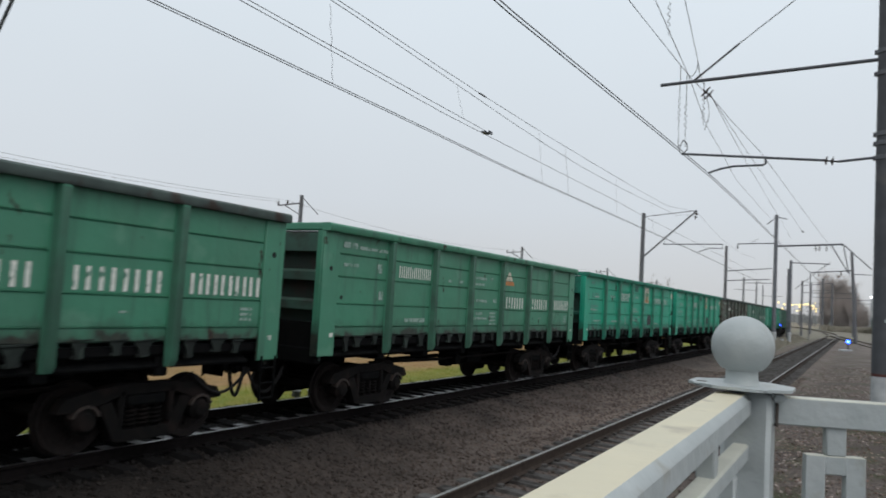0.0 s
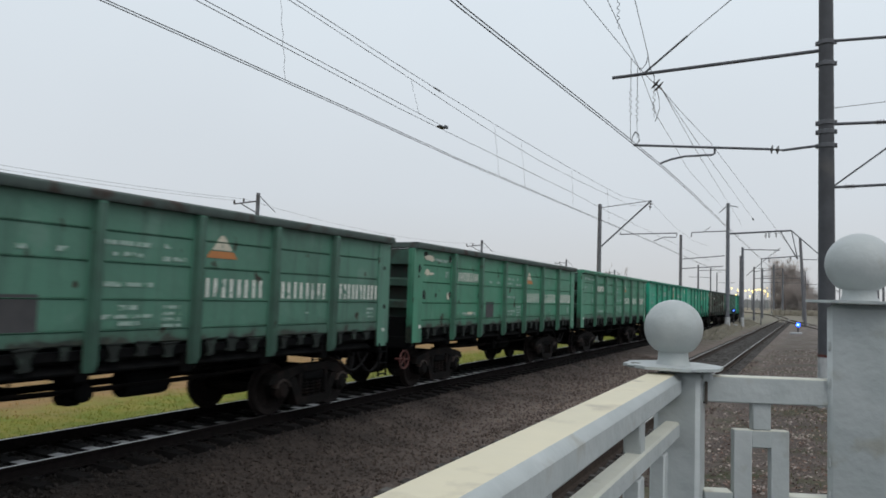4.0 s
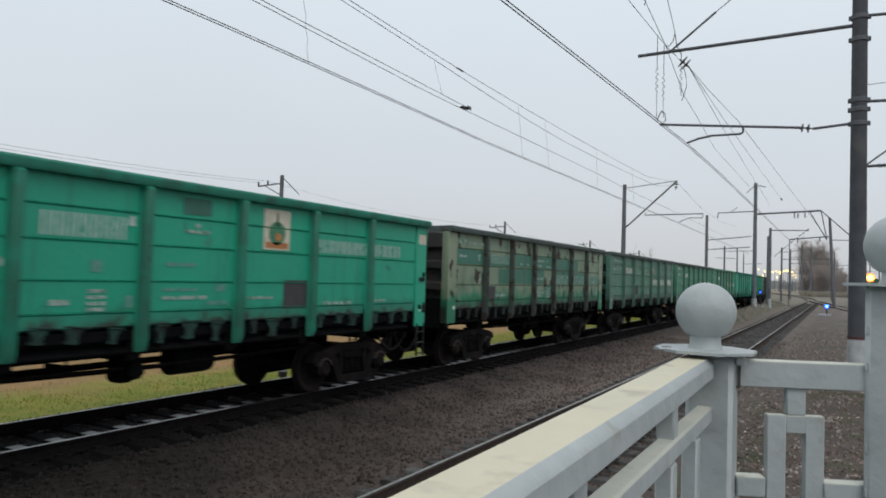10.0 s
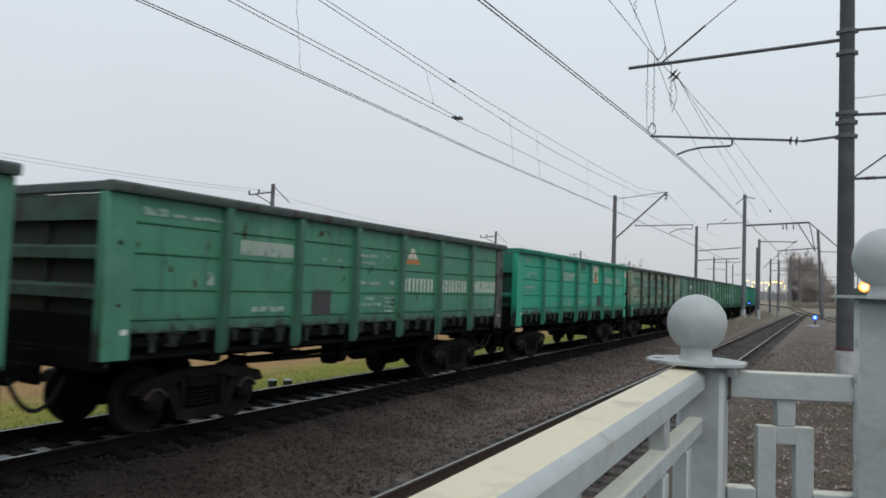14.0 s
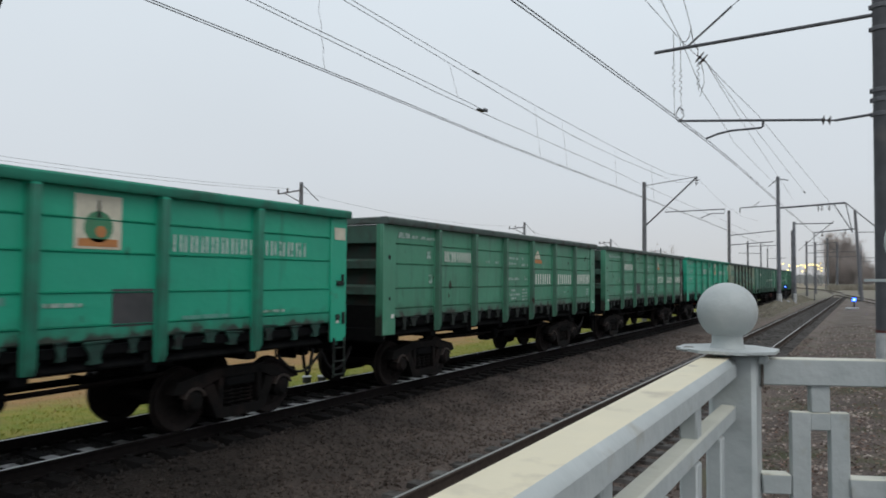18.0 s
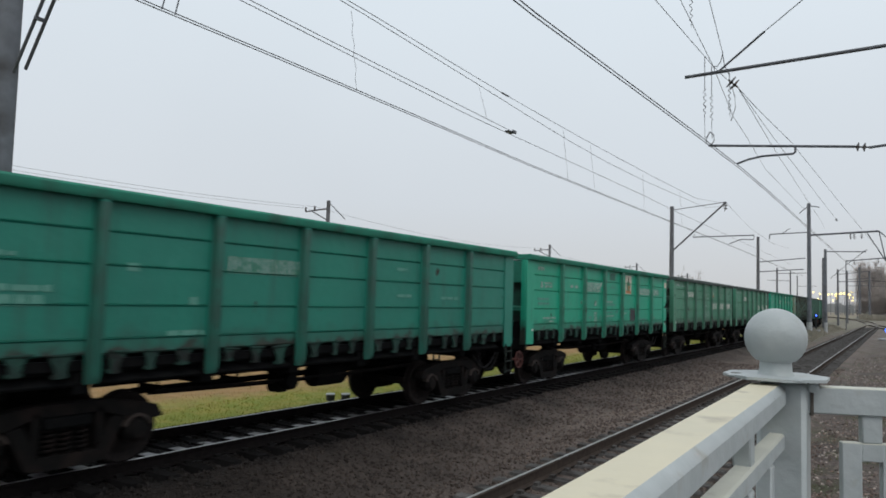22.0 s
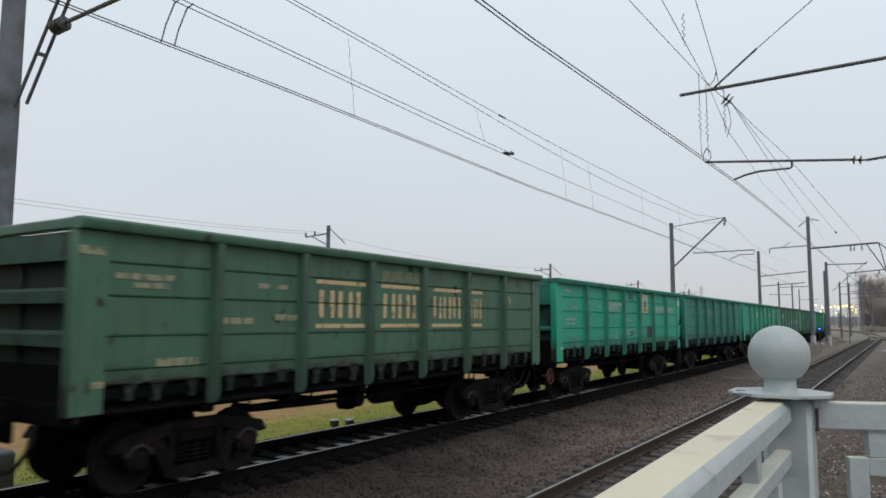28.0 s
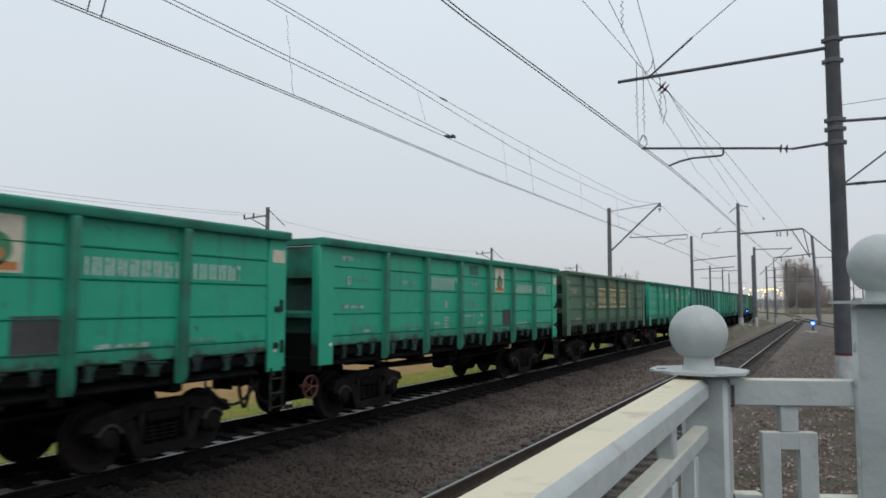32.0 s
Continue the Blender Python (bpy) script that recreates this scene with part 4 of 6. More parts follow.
    for k in range(4):
        a = k * math.pi / 2
        g.box((0.012, 0.25 * math.cos(a), 0.25 * math.sin(a)), (0.035, 0.07, 0.07), 0.012, Matrix.Rotation(a, 3, "X"))
    g.v = [(sx * (0.795 + a), b, c) for a, b, c in g.v]
    return g


def axle_geo():
    g = Geo()
    g.lathe([(0.065, -1.03), (0.075, -0.9), (0.095, -0.7), (0.08, -0.4), (0.08, 0.4), (0.095, 0.7), (0.075, 0.9), (0.065, 1.03)], "x", 14)
    return g


def handwheel_geo(sx):
    g = Geo()
    pts = [(0, 0.21 * math.cos(a), 0.21 * math.sin(a)) for a in [2 * math.pi * i / 20 for i in range(20)]]
    for a, b in zip(pts, pts[1:] + pts[:1]):
        g.tube(a, b, 0.020, 6, cap=False)
    for k in range(5):
        a = 2 * math.pi * k / 5
        g.tube((0, 0, 0), (0, 0.21 * math.cos(a), 0.21 * math.sin(a)), 0.014, 5)
    g.tube((-0.25, 0, 0), (0.02, 0, 0), 0.03, 8)
    g.v = [(sx * (SHEET_X - 0.22) + a, b - HALF_L + 0.10, c + 0.88) for a, b, c in g.v]
    return g


def drum_geo():
    g = Geo()
    g.lathe([(0.05, -0.42), (0.20, -0.38), (0.21, -0.3), (0.21, 0.3), (0.20, 0.38), (0.05, 0.42)], "y", 16, (0.75, 0.55, 0.98))
    for y in (0.3, 0.8):
        g.box((0.75, y, 1.31), (0.05, 0.05, 0.30), 0.005)
    return g


def valve_geo():
    g = Geo()
    g.box((0.72, -0.62, 0.98), (0.34, 0.30, 0.44), 0.06)
    g.box((0.72, -0.62, 1.32), (0.12, 0.10, 0.30), 0.01)
    g.lathe([(0.04, -0.16), (0.13, -0.12), (0.15, 0.0), (0.13, 0.12), (0.04, 0.16)], "x", 12, (0.95, -0.62, 0.96))
    return g


MARK_MESH = {}


def mark_mesh(w, h, mat):
    """A flat painted bar of that size."""
    key = (round(w, 2), round(h, 2), mat.name)
    if key not in MARK_MESH:
        MARK_MESH[key] = Geo().box((0, 0, 0), (0.006, w, h)).mesh("mark", mat, False)
    return MARK_MESH[key]


def marks(w, rows, mat, name, label="", x=SHEET_X):
    """Painted bars on the platform-side sheet: rows of y, z, width, height."""
    for y, z, a, b in rows:
        part(name, mark_mesh(a, b, mat), None, w, label, at=pose(x + 0.004, y, z))


def words(rnd, rows):
    """Rows of y, z, width, height for lines of small writing, each broken into plain bars a word long."""
    out = []
    for y, z, a, b in rows:
        left = y - a / 2
        while left < y + a / 2 - 0.04:
            n = min(rnd.uniform(0.12, 0.34), y + a / 2 - left)
            out.append((left + n / 2, z + rnd.uniform(-0.004, 0.004), n, b * rnd.uniform(0.85, 1.0)))
            left += n + 0.035
    return out


def glyphs(y0, y1, z, h, count, fill=0.62):
    """A row of plain upright bars, two thin ones a character."""
    p = (y1 - y0) / count
    return [(y0 + p * (i + 0.5 + d * 0.36 * fill), z, p * fill * 0.28, h) for i in range(count) for d in (-1, 1)]


WHEEL_MESH = {sx: wheel_geo(sx).mesh("wheel", M_TREAD) for sx in (-1, 1)}
AXLE_MESH = axle_geo().mesh("axle", M_BOGIE)
FRAME_MESH = {sx: side_frame_geo(sx).mesh("side_frame", M_BOGIE) for sx in (-1, 1)}
BOX_MESH = {sx: axle_box_geo(sx).mesh("axle_box", M_BOGIE) for sx in (-1, 1)}
SPRING_MESH = spring_geo().mesh("spring", M_BOGIE)
g = Geo()
arc = [math.pi * (0.1 + 0.8 * k / 7) for k in range(8)]
g.v = [(x, r * math.cos(a), r * math.sin(a)) for a in arc for x, r in ((0.10, 0.178), (0.25, 0.178), (0.25, 0.215), (0.10, 0.215))]
g.f = [(4 * k + q, 4 * k + (q + 1) % 4, 4 * k + 4 + (q + 1) % 4, 4 * k + 4 + q) for k in range(7) for q in range(4)] + [(0, 1, 2, 3), (31, 30, 29, 28)]
g.s = [0] * len(g.f)
ADAPTER_MESH = g.mesh("adapter", surface("orange_rust", (0.040, 0.027, 0.022), (0.020, 0.015, 0.013), 14, 0.85))
# Dark plate added behind the springs to stand for the gloom there.
BACKING_MESH = Geo().box((0, 0, 0.46), (0.05, 0.70, 0.34), 0.01).mesh("spring_seat", M_IRON)
BOLSTER_MESH = bolster_geo().mesh("bolster", M_IRON)
g = Geo()
for me in (AXLE_MESH, WHEEL_MESH[-1], WHEEL_MESH[1]):
    g.add([q.co for q in me.vertices], [tuple(q.vertices) for q in me.polygons], 0 if me is AXLE_MESH else 1)
WHEELSET_MESH = g.mesh("wheelset", [M_BOGIE, M_TREAD])


def build_wagon(style, label):
    """A four-axle gondola; its origin is on the rail head below its middle, its front is +y."""
    take_size(style)
    paint = PAINTS[style]
    w = thing("gondola_wagon", label, "railway wagon", group="wagons of the freight train")
    for sx in (-1, 1):
        part("side_wall", side_wall_geo(sx).mesh("side_wall", paint, False), None, w)
        rib = rib_geo(sx).mesh("rib", PAINTS["ribs"] if style in ("worn", "brown") else paint)
        for y in RIB_Y:
            part("rib", rib, None, w, at=pose(0, y, 0))
        for sy in (-1, 1):
            part("corner_post", corner_geo(sx, sy), PAINTS["post"] if style == "worn" else paint, w)
        part("ladder", ladder_geo(sx, sx), M_HINGE if style in NEW_TYPE else M_IRON, w, "narrow steel step ladder")
    edges = (-HALF_L + POST_W, *RIB_Y, HALF_L - POST_W)
    hinge = hinge_geo().mesh("hatch_hinge", M_HINGE_GREEN if style in NEW_TYPE else M_HINGE)
    rnd = random.Random(style)
    for i, (a, b) in enumerate(zip(edges, edges[1:])):
        for k in range(3):
            part("hatch_hinge", hinge, None, w, at=pose(0, a + (b - a) * (k + 0.75) / 3.5 + rnd.uniform(-0.06, 0.06), Z_SHEET + 0.01 + rnd.uniform(-0.02, 0.04), rnd.uniform(-6, 6)) @ Matrix.Diagonal((1, rnd.uniform(0.8, 1.5), rnd.uniform(0.8, 1.25), 1)))
        part("hatch", Geo().box((SHEET_X - 0.30, (a + b) / 2, 1.38), (0.50, b - a - 0.16, 0.05), 0.01, Matrix.Rotation(0.5, 3, "Y")), M_IRON, w)
    part("sill", Geo().box((SHEET_X - 0.20, 0, 1.50), (0.08, 2 * HALF_L - 0.3, 0.24), 0.01), M_IRON, w)
    for sy in (-1, 1):
        new_type = style in NEW_TYPE
        end = part("end_wall", end_wall_geo(sy), M_WALL_END_GREEN if new_type else M_WALL_END_BROWN if style in ("worn", "brown") else M_WALL_END, w, "recessed end plate, soot and shade in its dark paint")
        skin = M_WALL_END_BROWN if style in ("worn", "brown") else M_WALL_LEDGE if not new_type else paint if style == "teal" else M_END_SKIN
        for z0, z1 in ((2.92, 3.53), (2.17, 2.30)) if new_type else ((3.15, 3.53), (2.63, 2.83), (2.10, 2.30)):
            part("end_beam", end_beam_geo(sy, z0, z1), skin, end)
        part("end_apron", Geo().box((0, sy * (HALF_L - 0.10), 1.55), (2 * SHEET_X - 0.32, 0.06, 0.66), 0.02), M_IRON, end, "black lower end plate")
        for z0, z1 in ((1.88, 2.18),) if new_type else ((1.88, 2.11), (2.29, 2.64), (2.82, 3.16)):
            part("end_stile", end_stile_geo(sy, 0.0, z0, z1), skin if new_type else M_WALL_END, end)
        part("coupler", coupler_geo(sy), M_IRON, w)
        part("brake_hose", hose_geo(sy), M_RUBBER, w, "sagging black rubber brake hose")
        if sy > 0:
            part("brake_pipe", pipe_geo(sy), M_RUBBER, w, "bent black brake pipe")
    part("top_rim", lip_geo(), M_RIM_GREEN if style in NEW_TYPE else paint if style in ("mid", "olive") else M_RIM, w)
    build_underframe(w)
    part("brake_linkage", brake_gear_geo(), M_IRON, w)
    for x, z in ((0.98, 1.04), (0.80, 0.98)):
        part("brake_rod", rod_geo(x, z), M_BOGIE, w, "long rusty brake rod below the floor")
    part("air_reservoir", drum_geo(), M_IRON, w)
    part("brake_valve", valve_geo(), M_IRON, w)
    for sy in (-1, 1):
        bogie = part("bogie", BOLSTER_MESH, None, w, "rust-brown three-piece bogie", at=pose(0, sy * BOGIE_Y, TRAIN_Z))
        for sx in (-1, 1):
            part("side_frame", FRAME_MESH[sx], None, bogie)
            part("spring_seat", BACKING_MESH, None, bogie, at=pose(sx * 0.90, 0, 0))
            for y in (-0.20, 0.0, 0.20):
                part("spring", SPRING_MESH, None, bogie, at=pose(sx * 1.03, y, 0.31))
            for sa in (-1, 1):
                part("axle_box", BOX_MESH[sx], None, bogie, at=pose(sx * 0.90, sa * AXLE_Y, WHEEL_R))
                if sx > 0:
                    part("adapter", ADAPTER_MESH, None, bogie, "rusty bearing adapter over the axle box", at=pose(0.90, sa * AXLE_Y, WHEEL_R))
        for sa in (-1, 1):
            part("wheelset", WHEELSET_MESH, None, bogie, "steel wheels on one axle", at=pose(0, sa * AXLE_Y, WHEEL_R))
    return w


# Markings on the side towards the platform. y runs from the rear end (-6.46) to the front (6.46).
def mark_old(w, seed, faded=False):
    """Spaced old-style lettering, a small triangular emblem, a wagon number, stencilled lines and a grey patch."""
    rnd = random.Random(seed)
    mat = M_MARK_DIM if faded else M_MARK
    rows = glyphs(1.02, 2.40, 2.43, 0.30, 4, 0.66) + glyphs(2.80, 4.18, 2.43, 0.30, 4, 0.66) + glyphs(4.58, 6.00, 2.44, 0.30, 5, 0.74)
    marks(w, rows, mat, "lettering", "block lettering in worn white paint")
    marks(w, glyphs(-4.02, -2.74, 2.94, 0.24, 8, 0.72), mat, "wagon_number", "white wagon number")
    if seed % 3:
        marks(w, [(-1.88, 2.05, 0.55, 0.46)], M_PATCH, "patch", "square dark grey primer patch")
    if not faded:
        part("emblem_band", Geo().prism([(1.06, 2.90), (1.72, 2.90), (1.64, 3.01), (1.14, 3.01)], SHEET_X + 0.001, SHEET_X + 0.007), M_ORANGE, w, "ochre foot of a triangular emblem")
        for a, b in ((1.17, 1.37), (1.40, 1.60)):
            part("emblem_wing", Geo().prism([(a, 3.03), (b, 3.03), (1.39 + (b - 1.39) * 0.15, 3.26), (1.37 + (a - 1.37) * 0.15, 3.26)], SHEET_X + 0.001, SHEET_X + 0.007), M_DECAL, w, "pale wing of a triangular emblem")
    lines = [(-5.68, 3.33, 0.42, 0.12), (-4.92, 3.31, 0.95, 0.06), (-5.63, 2.96, 0.45, 0.07), (-4.70, 2.95, 0.16, 0.18), (-4.62, 2.42, 0.14, 0.20), (-3.30, 1.94, 0.80, 0.09),
             (-1.84, 2.86, 0.18, 0.07), (-1.30, 2.86, 0.22, 0.07), (-0.37, 3.00, 0.75, 0.07), (-0.36, 2.85, 0.50, 0.06), (0.30, 3.01, 0.12, 0.07), (0.44, 2.83, 0.45, 0.07),
             (-0.32, 2.44, 0.80, 0.07), (0.54, 2.46, 0.18, 0.11), (-0.31, 2.12, 0.34, 0.07), (-0.30, 2.00, 0.85, 0.06), (-0.29, 1.90, 0.34, 0.07), (3.62, 2.02, 0.20, 0.03), (6.24, 1.64, 0.08, 0.07), (-6.12, 1.66, 0.10, 0.08)]
    marks(w, words(rnd, lines[:2] + [q for q in lines[2:-2] if rnd.random() < 0.85]), M_MARK_DIM, "stencil_mark")
    marks(w, lines[-2:], M_MARK, "stencil_mark", "", SHEET_X + 0.030)
    block = [(0.45, z, 0.34, 0.05) for z in (2.13, 2.04, 1.95, 1.86)] + [(5.72, z, 0.24, 0.045) for z in (2.09, 2.01, 1.93)]
    marks(w, words(rnd, block), M_MARK_DIM, "stencil_mark")
    for y, z in ((6.22, 2.98), (6.30, 2.36), (6.26, 2.14), (-6.24, 2.86), (-5.86, 2.35), (-6.22, 2.02)):
        if rnd.random() < 0.6:
            part("worn_spot", Geo().lathe([(0.01, -0.003), (rnd.uniform(0.03, 0.055), -0.002), (0.03, 0.002)], "x", 7, (0, 0, 0)), M_HINGE, w, "dark spot of bare rust", at=pose(SHEET_X + (0.033 if abs(y) > 6.02 else 0.003), y, z, rnd.uniform(0, 360)))


def mark_new(w, seed):
    """Newer lettering set high, a square pictorial decal, a number, stencilled lines and a grey patch."""
    rnd = random.Random(seed)
    rows = glyphs(2.84, 4.36, 2.91, 0.24, 8, 0.78) + glyphs(4.62, 5.60, 2.91, 0.24, 5, 0.80)
    marks(w, rows, M_MARK_SOFT, "lettering", "thin white block lettering")
    marks(w, glyphs(-2.36, -1.16, 2.93, 0.30, 8, 0.74) + [(-1.08, 3.04, 0.10, 0.13)], M_MARK_SOFT, "wagon_number", "large white wagon number")
    marks(w, [(2.26, 2.03, 0.62, 0.49)], M_PATCH, "patch", "square dark grey primer patch")
    marks(w, [(6.48, 3.24, 0.30, 0.22)], M_DECAL, "inspection_tag", "small pale tag on the corner post", SHEET_X + 0.030)
    for y, z, a, b in ((6.49, 2.34, 0.20, 0.09), (6.56, 2.40, 0.05, 0.20), (6.43, 1.72, 0.10, 0.10), (6.59, 1.70, 0.06, 0.22)):
        part("latch", Geo().box((SHEET_X + 0.045, y, z), (0.05, a, b), 0.012), M_HINGE, w, "small rusty latch on the corner post")
    marks(w, [(0.02, 3.34, 0.52, 0.24)], M_TARNISH, "faded_plate", "faded dull rectangle in the paint")
    if rnd.random() < 0.6:
        marks(w, [(rnd.choice((0.1, -1.9, 5.3)), rnd.choice((2.66, 2.0)), 0.42, 0.16)], M_TARNISH, "faded_plate", "rubbed-down dull spot in the paint")
    decal = part("decal", mark_mesh(0.64, 0.68, M_DECAL), None, w, "square cream pictorial decal", at=pose(SHEET_X + 0.004, 1.73, 3.12))
    for name, geo, mat in (
        ("decal_band", Geo().box((0.005, 0, -0.26), (0.004, 0.54, 0.10)), M_ORANGE),
        ("decal_ring", Geo().lathe([(0.15, 0.003), (0.20, 0.003), (0.20, 0.007), (0.15, 0.007)], "x", 18, (0, 0, -0.06)), M_LEAFGREEN),
        ("decal_dot", Geo().lathe([(0.02, 0.007), (0.075, 0.007), (0.075, 0.011), (0.02, 0.011)], "x", 12, (0, 0.03, -0.12)), M_ORANGE),
        ("decal_peak", Geo().prism([(-0.030, 0.06), (0.030, 0.06), (0.008, 0.28), (-0.008, 0.28)], 0.0035, 0.0075), M_HINGE)):
        part(name, geo, mat, decal)
    lines = [(-5.78, 3.33, 0.38, 0.10), (-5.72, 2.89, 0.12, 0.18), (-5.28, 2.94, 0.50, 0.06), (-5.28, 2.85, 0.48, 0.06), (-5.58, 2.50, 0.80, 0.07), (-5.58, 2.37, 0.74, 0.07), (-5.18, 1.97, 0.82, 0.05), (-5.05, 1.88, 0.28, 0.05),
             (-3.58, 2.91, 0.20, 0.09), (-3.20, 2.91, 0.24, 0.09), (-2.76, 2.44, 0.20, 0.11), (-3.05, 1.95, 0.90, 0.07), (-1.58, 2.42, 0.16, 0.18), (-2.06, 1.96, 0.26, 0.08), (-1.08, 1.96, 0.12, 0.16),
             (0.04, 3.06, 0.10, 0.06), (0.04, 2.97, 0.45, 0.06), (-0.24, 2.48, 0.55, 0.06), (-0.10, 2.38, 0.80, 0.06), (-0.24, 2.12, 0.62, 0.05), (-0.14, 2.00, 0.80, 0.05), (0.52, 2.14, 0.20, 0.10), (0.46, 1.92, 0.40, 0.06), (1.30, 2.08, 0.50, 0.05), (1.40, 1.98, 0.60, 0.05), (3.46, 1.86, 0.85, 0.06), (4.84, 1.89, 0.50, 0.05)]
    for q in lines:
        if rnd.random() < 0.93:
            marks(w, words(rnd, [q]), M_MARK_DIM if rnd.random() < 0.5 else M_MARK_FAINT, "stencil_mark")
    marks(w, words(rnd, [(-1.56, z, 0.26, 0.05) for z in (2.10, 2.02, 1.94, 1.86)]), M_MARK_DIM, "stencil_mark")
    marks(w, [(6.43, 1.64, 0.07, 0.06), (-6.33, 1.66, 0.08, 0.06)], M_MARK, "stencil_mark", "", SHEET_X + 0.030)


def mark_plain(w, seed):
    rnd = random.Random(seed)
    marks(w, glyphs(-2.44, -0.95, 2.84, 0.25, 8, 0.72), M_MARK_DIM, "wagon_number", "faint white wagon number")
    lines = [(-5.55, 2.80, 0.30, 0.06), (-5.40, 2.42, 0.85, 0.08), (-5.35, 2.28, 0.70, 0.14), (-3.95, 2.72, 0.18, 0.12), (-3.0, 2.30, 0.14, 0.12), (-3.1, 1.86, 0.60, 0.07), (1.9, 2.98, 0.34, 0.06), (2.0, 2.46, 0.50, 0.06), (3.7, 2.44, 0.70, 0.06)]
    marks(w, words(rnd, lines), M_MARK_FAINT, "stencil_mark")


def mark_gold(w, seed):
    """Large gold lettering between two stripes over four bays."""
    rnd = random.Random(seed)
    for a, b, n in ((-2.27, -0.77, 3), (-0.50, 0.98, 3), (1.24, 2.44, 3), (2.78, 3.36, 2)):
        marks(w, [((a + b) / 2, 3.09, b - a, 0.07), ((a + b) / 2, 2.34, b - a, 0.07)], M_GOLD, "stripe", "thin gold stripe beside the lettering")
        marks(w, glyphs(a + 0.02, b - 0.02, 2.715, 0.47, n, 0.78), M_GOLD, "lettering", "large faded gold block lettering")
    marks(w, glyphs(-0.48, 0.96, 3.29, 0.22, 8, 0.76), M_GOLD_DIM, "wagon_number", "pale ochre wagon number")
    lines = [(-5.70, 2.99, 0.44, 0.08), (-5.26, 2.99, 0.40, 0.08), (-5.40, 2.88, 0.52, 0.08), (-3.45, 2.96, 0.22, 0.08), (-3.05, 2.96, 0.22, 0.08), (-3.94, 2.42, 0.60, 0.10), (-2.92, 2.48, 0.55, 0.10), (-4.95, 1.87, 0.66, 0.12), (4.75, 2.95, 0.16, 0.22)]
    marks(w, words(rnd, lines), M_GOLD_DIM, "stencil_mark")
    marks(w, [(-6.26, 3.28, 0.36, 0.11), (-6.10, 1.64, 0.16, 0.08)], M_GOLD_DIM, "stencil_mark", "", SHEET_X + 0.030)


def mark_worn(w, seed):
    """Panels repainted between the grooves, some over half a bay only, behind faded lettering."""
    rnd = random.Random(seed)
    for y0, y1, z0, z1 in ((-5.98, -4.40, 2.75, 3.16), (-4.26, -2.68, 2.75, 3.06), (-2.44, -1.02, 2.76, 3.15), (-2.52, -0.95, 2.26, 2.73), (-0.79, 0.79, 2.75, 3.15), (-0.79, 0.05, 2.26, 2.73),
                           (0.10, 0.70, 1.84, 2.22), (0.95, 2.54, 2.75, 3.15), (0.95, 2.50, 2.26, 2.73), (2.70, 3.45, 2.76, 3.14), (2.72, 4.20, 2.26, 2.70), (4.44, 5.98, 2.26, 2.60), (-3.45, -2.75, 2.25, 2.70)):
        n = 7
        top = [(y0 + (y1 - y0) * i / n, z1 - rnd.uniform(0, 0.025)) for i in range(n + 1)]
        low = [(y0 + (y1 - y0) * i / n, z0 + rnd.uniform(0, 0.025)) for i in range(n, -1, -1)]
        part("repainted_patch", Geo().prism(low[::-1] + top[::-1], SHEET_X - 0.002, SHEET_X + 0.0025), PAINTS["repaint"], w, "ragged patch of fresher green paint")
    marks(w, [(-3.95, 2.02, 0.60, 0.34)], M_PATCH, "patch", "square dark grey primer patch")
    mark_old(w, 102, True)


OLD = "dull green gondola wagon with spaced white lettering and chipped paint"
NEW = "bright green gondola wagon with white lettering and a square decal"
TRAIN = [
    (-10, "dark", OLD, "old"), (-9, "bright", NEW, "new"), (-8, "dark", OLD, "old"), (-7, "dark", OLD, "old"), (-6, "bright", NEW, "new"),
    (-5, "dark", OLD, "old"), (-4, "brown", "rust-stained brown and green gondola wagon", "old"),
    (-3, "bright", NEW, "new"), (-2, "bright", NEW, "new"),
    (-1, "mid", "dull green gondola wagon with rusty sides and worn lettering", "old"),
    (0, "mid", "dull green gondola wagon with a red handwheel and white lettering", "old"),
    (1, "dark", OLD, "old"),
    (2, "worn", "old gondola wagon with peeling pale green paint and rust patches", "dim"),
    (3, "bright", NEW, "new"),
    (4, "mid", "dull green gondola wagon with a dark grey patch", "old"),
    (5, "mid", OLD, "old"), (6, "bright", NEW, "new"),
    (7, "teal", "plain teal-green gondola wagon with faint stencilled markings", "plain"),
    (8, "bright", "bright green gondola wagon with a red handwheel and decal", "new"),
    (9, "olive", "olive-green gondola wagon with large gold lettering between stripes", "gold"),
    (10, "bright", "bright green gondola wagon with a red handwheel and decal", "new"),
    (11, "bright", NEW, "new"), (12, "bright", NEW, "new"),
]
# distance of each wagon's middle behind that of wagon 0
BEHIND = dict(zip(range(-10, 13), (-141.66, -127.41, -113.16, -99.24, -84.99, -70.74, -56.82, -42.57, -28.17, -13.92, 0.0, 14.01, 28.07, 42.27, 56.54, 70.67, 84.98, 99.16, 113.47, 127.74, 142.01, 156.32, 170.72)))


def train_run(t):
    """Metres along the track of the middle of wagon 0 at t seconds."""
    return 2.1948 + 4.64334 * t + 0.0090905 * t**2 - 0.0000301769 * t**3


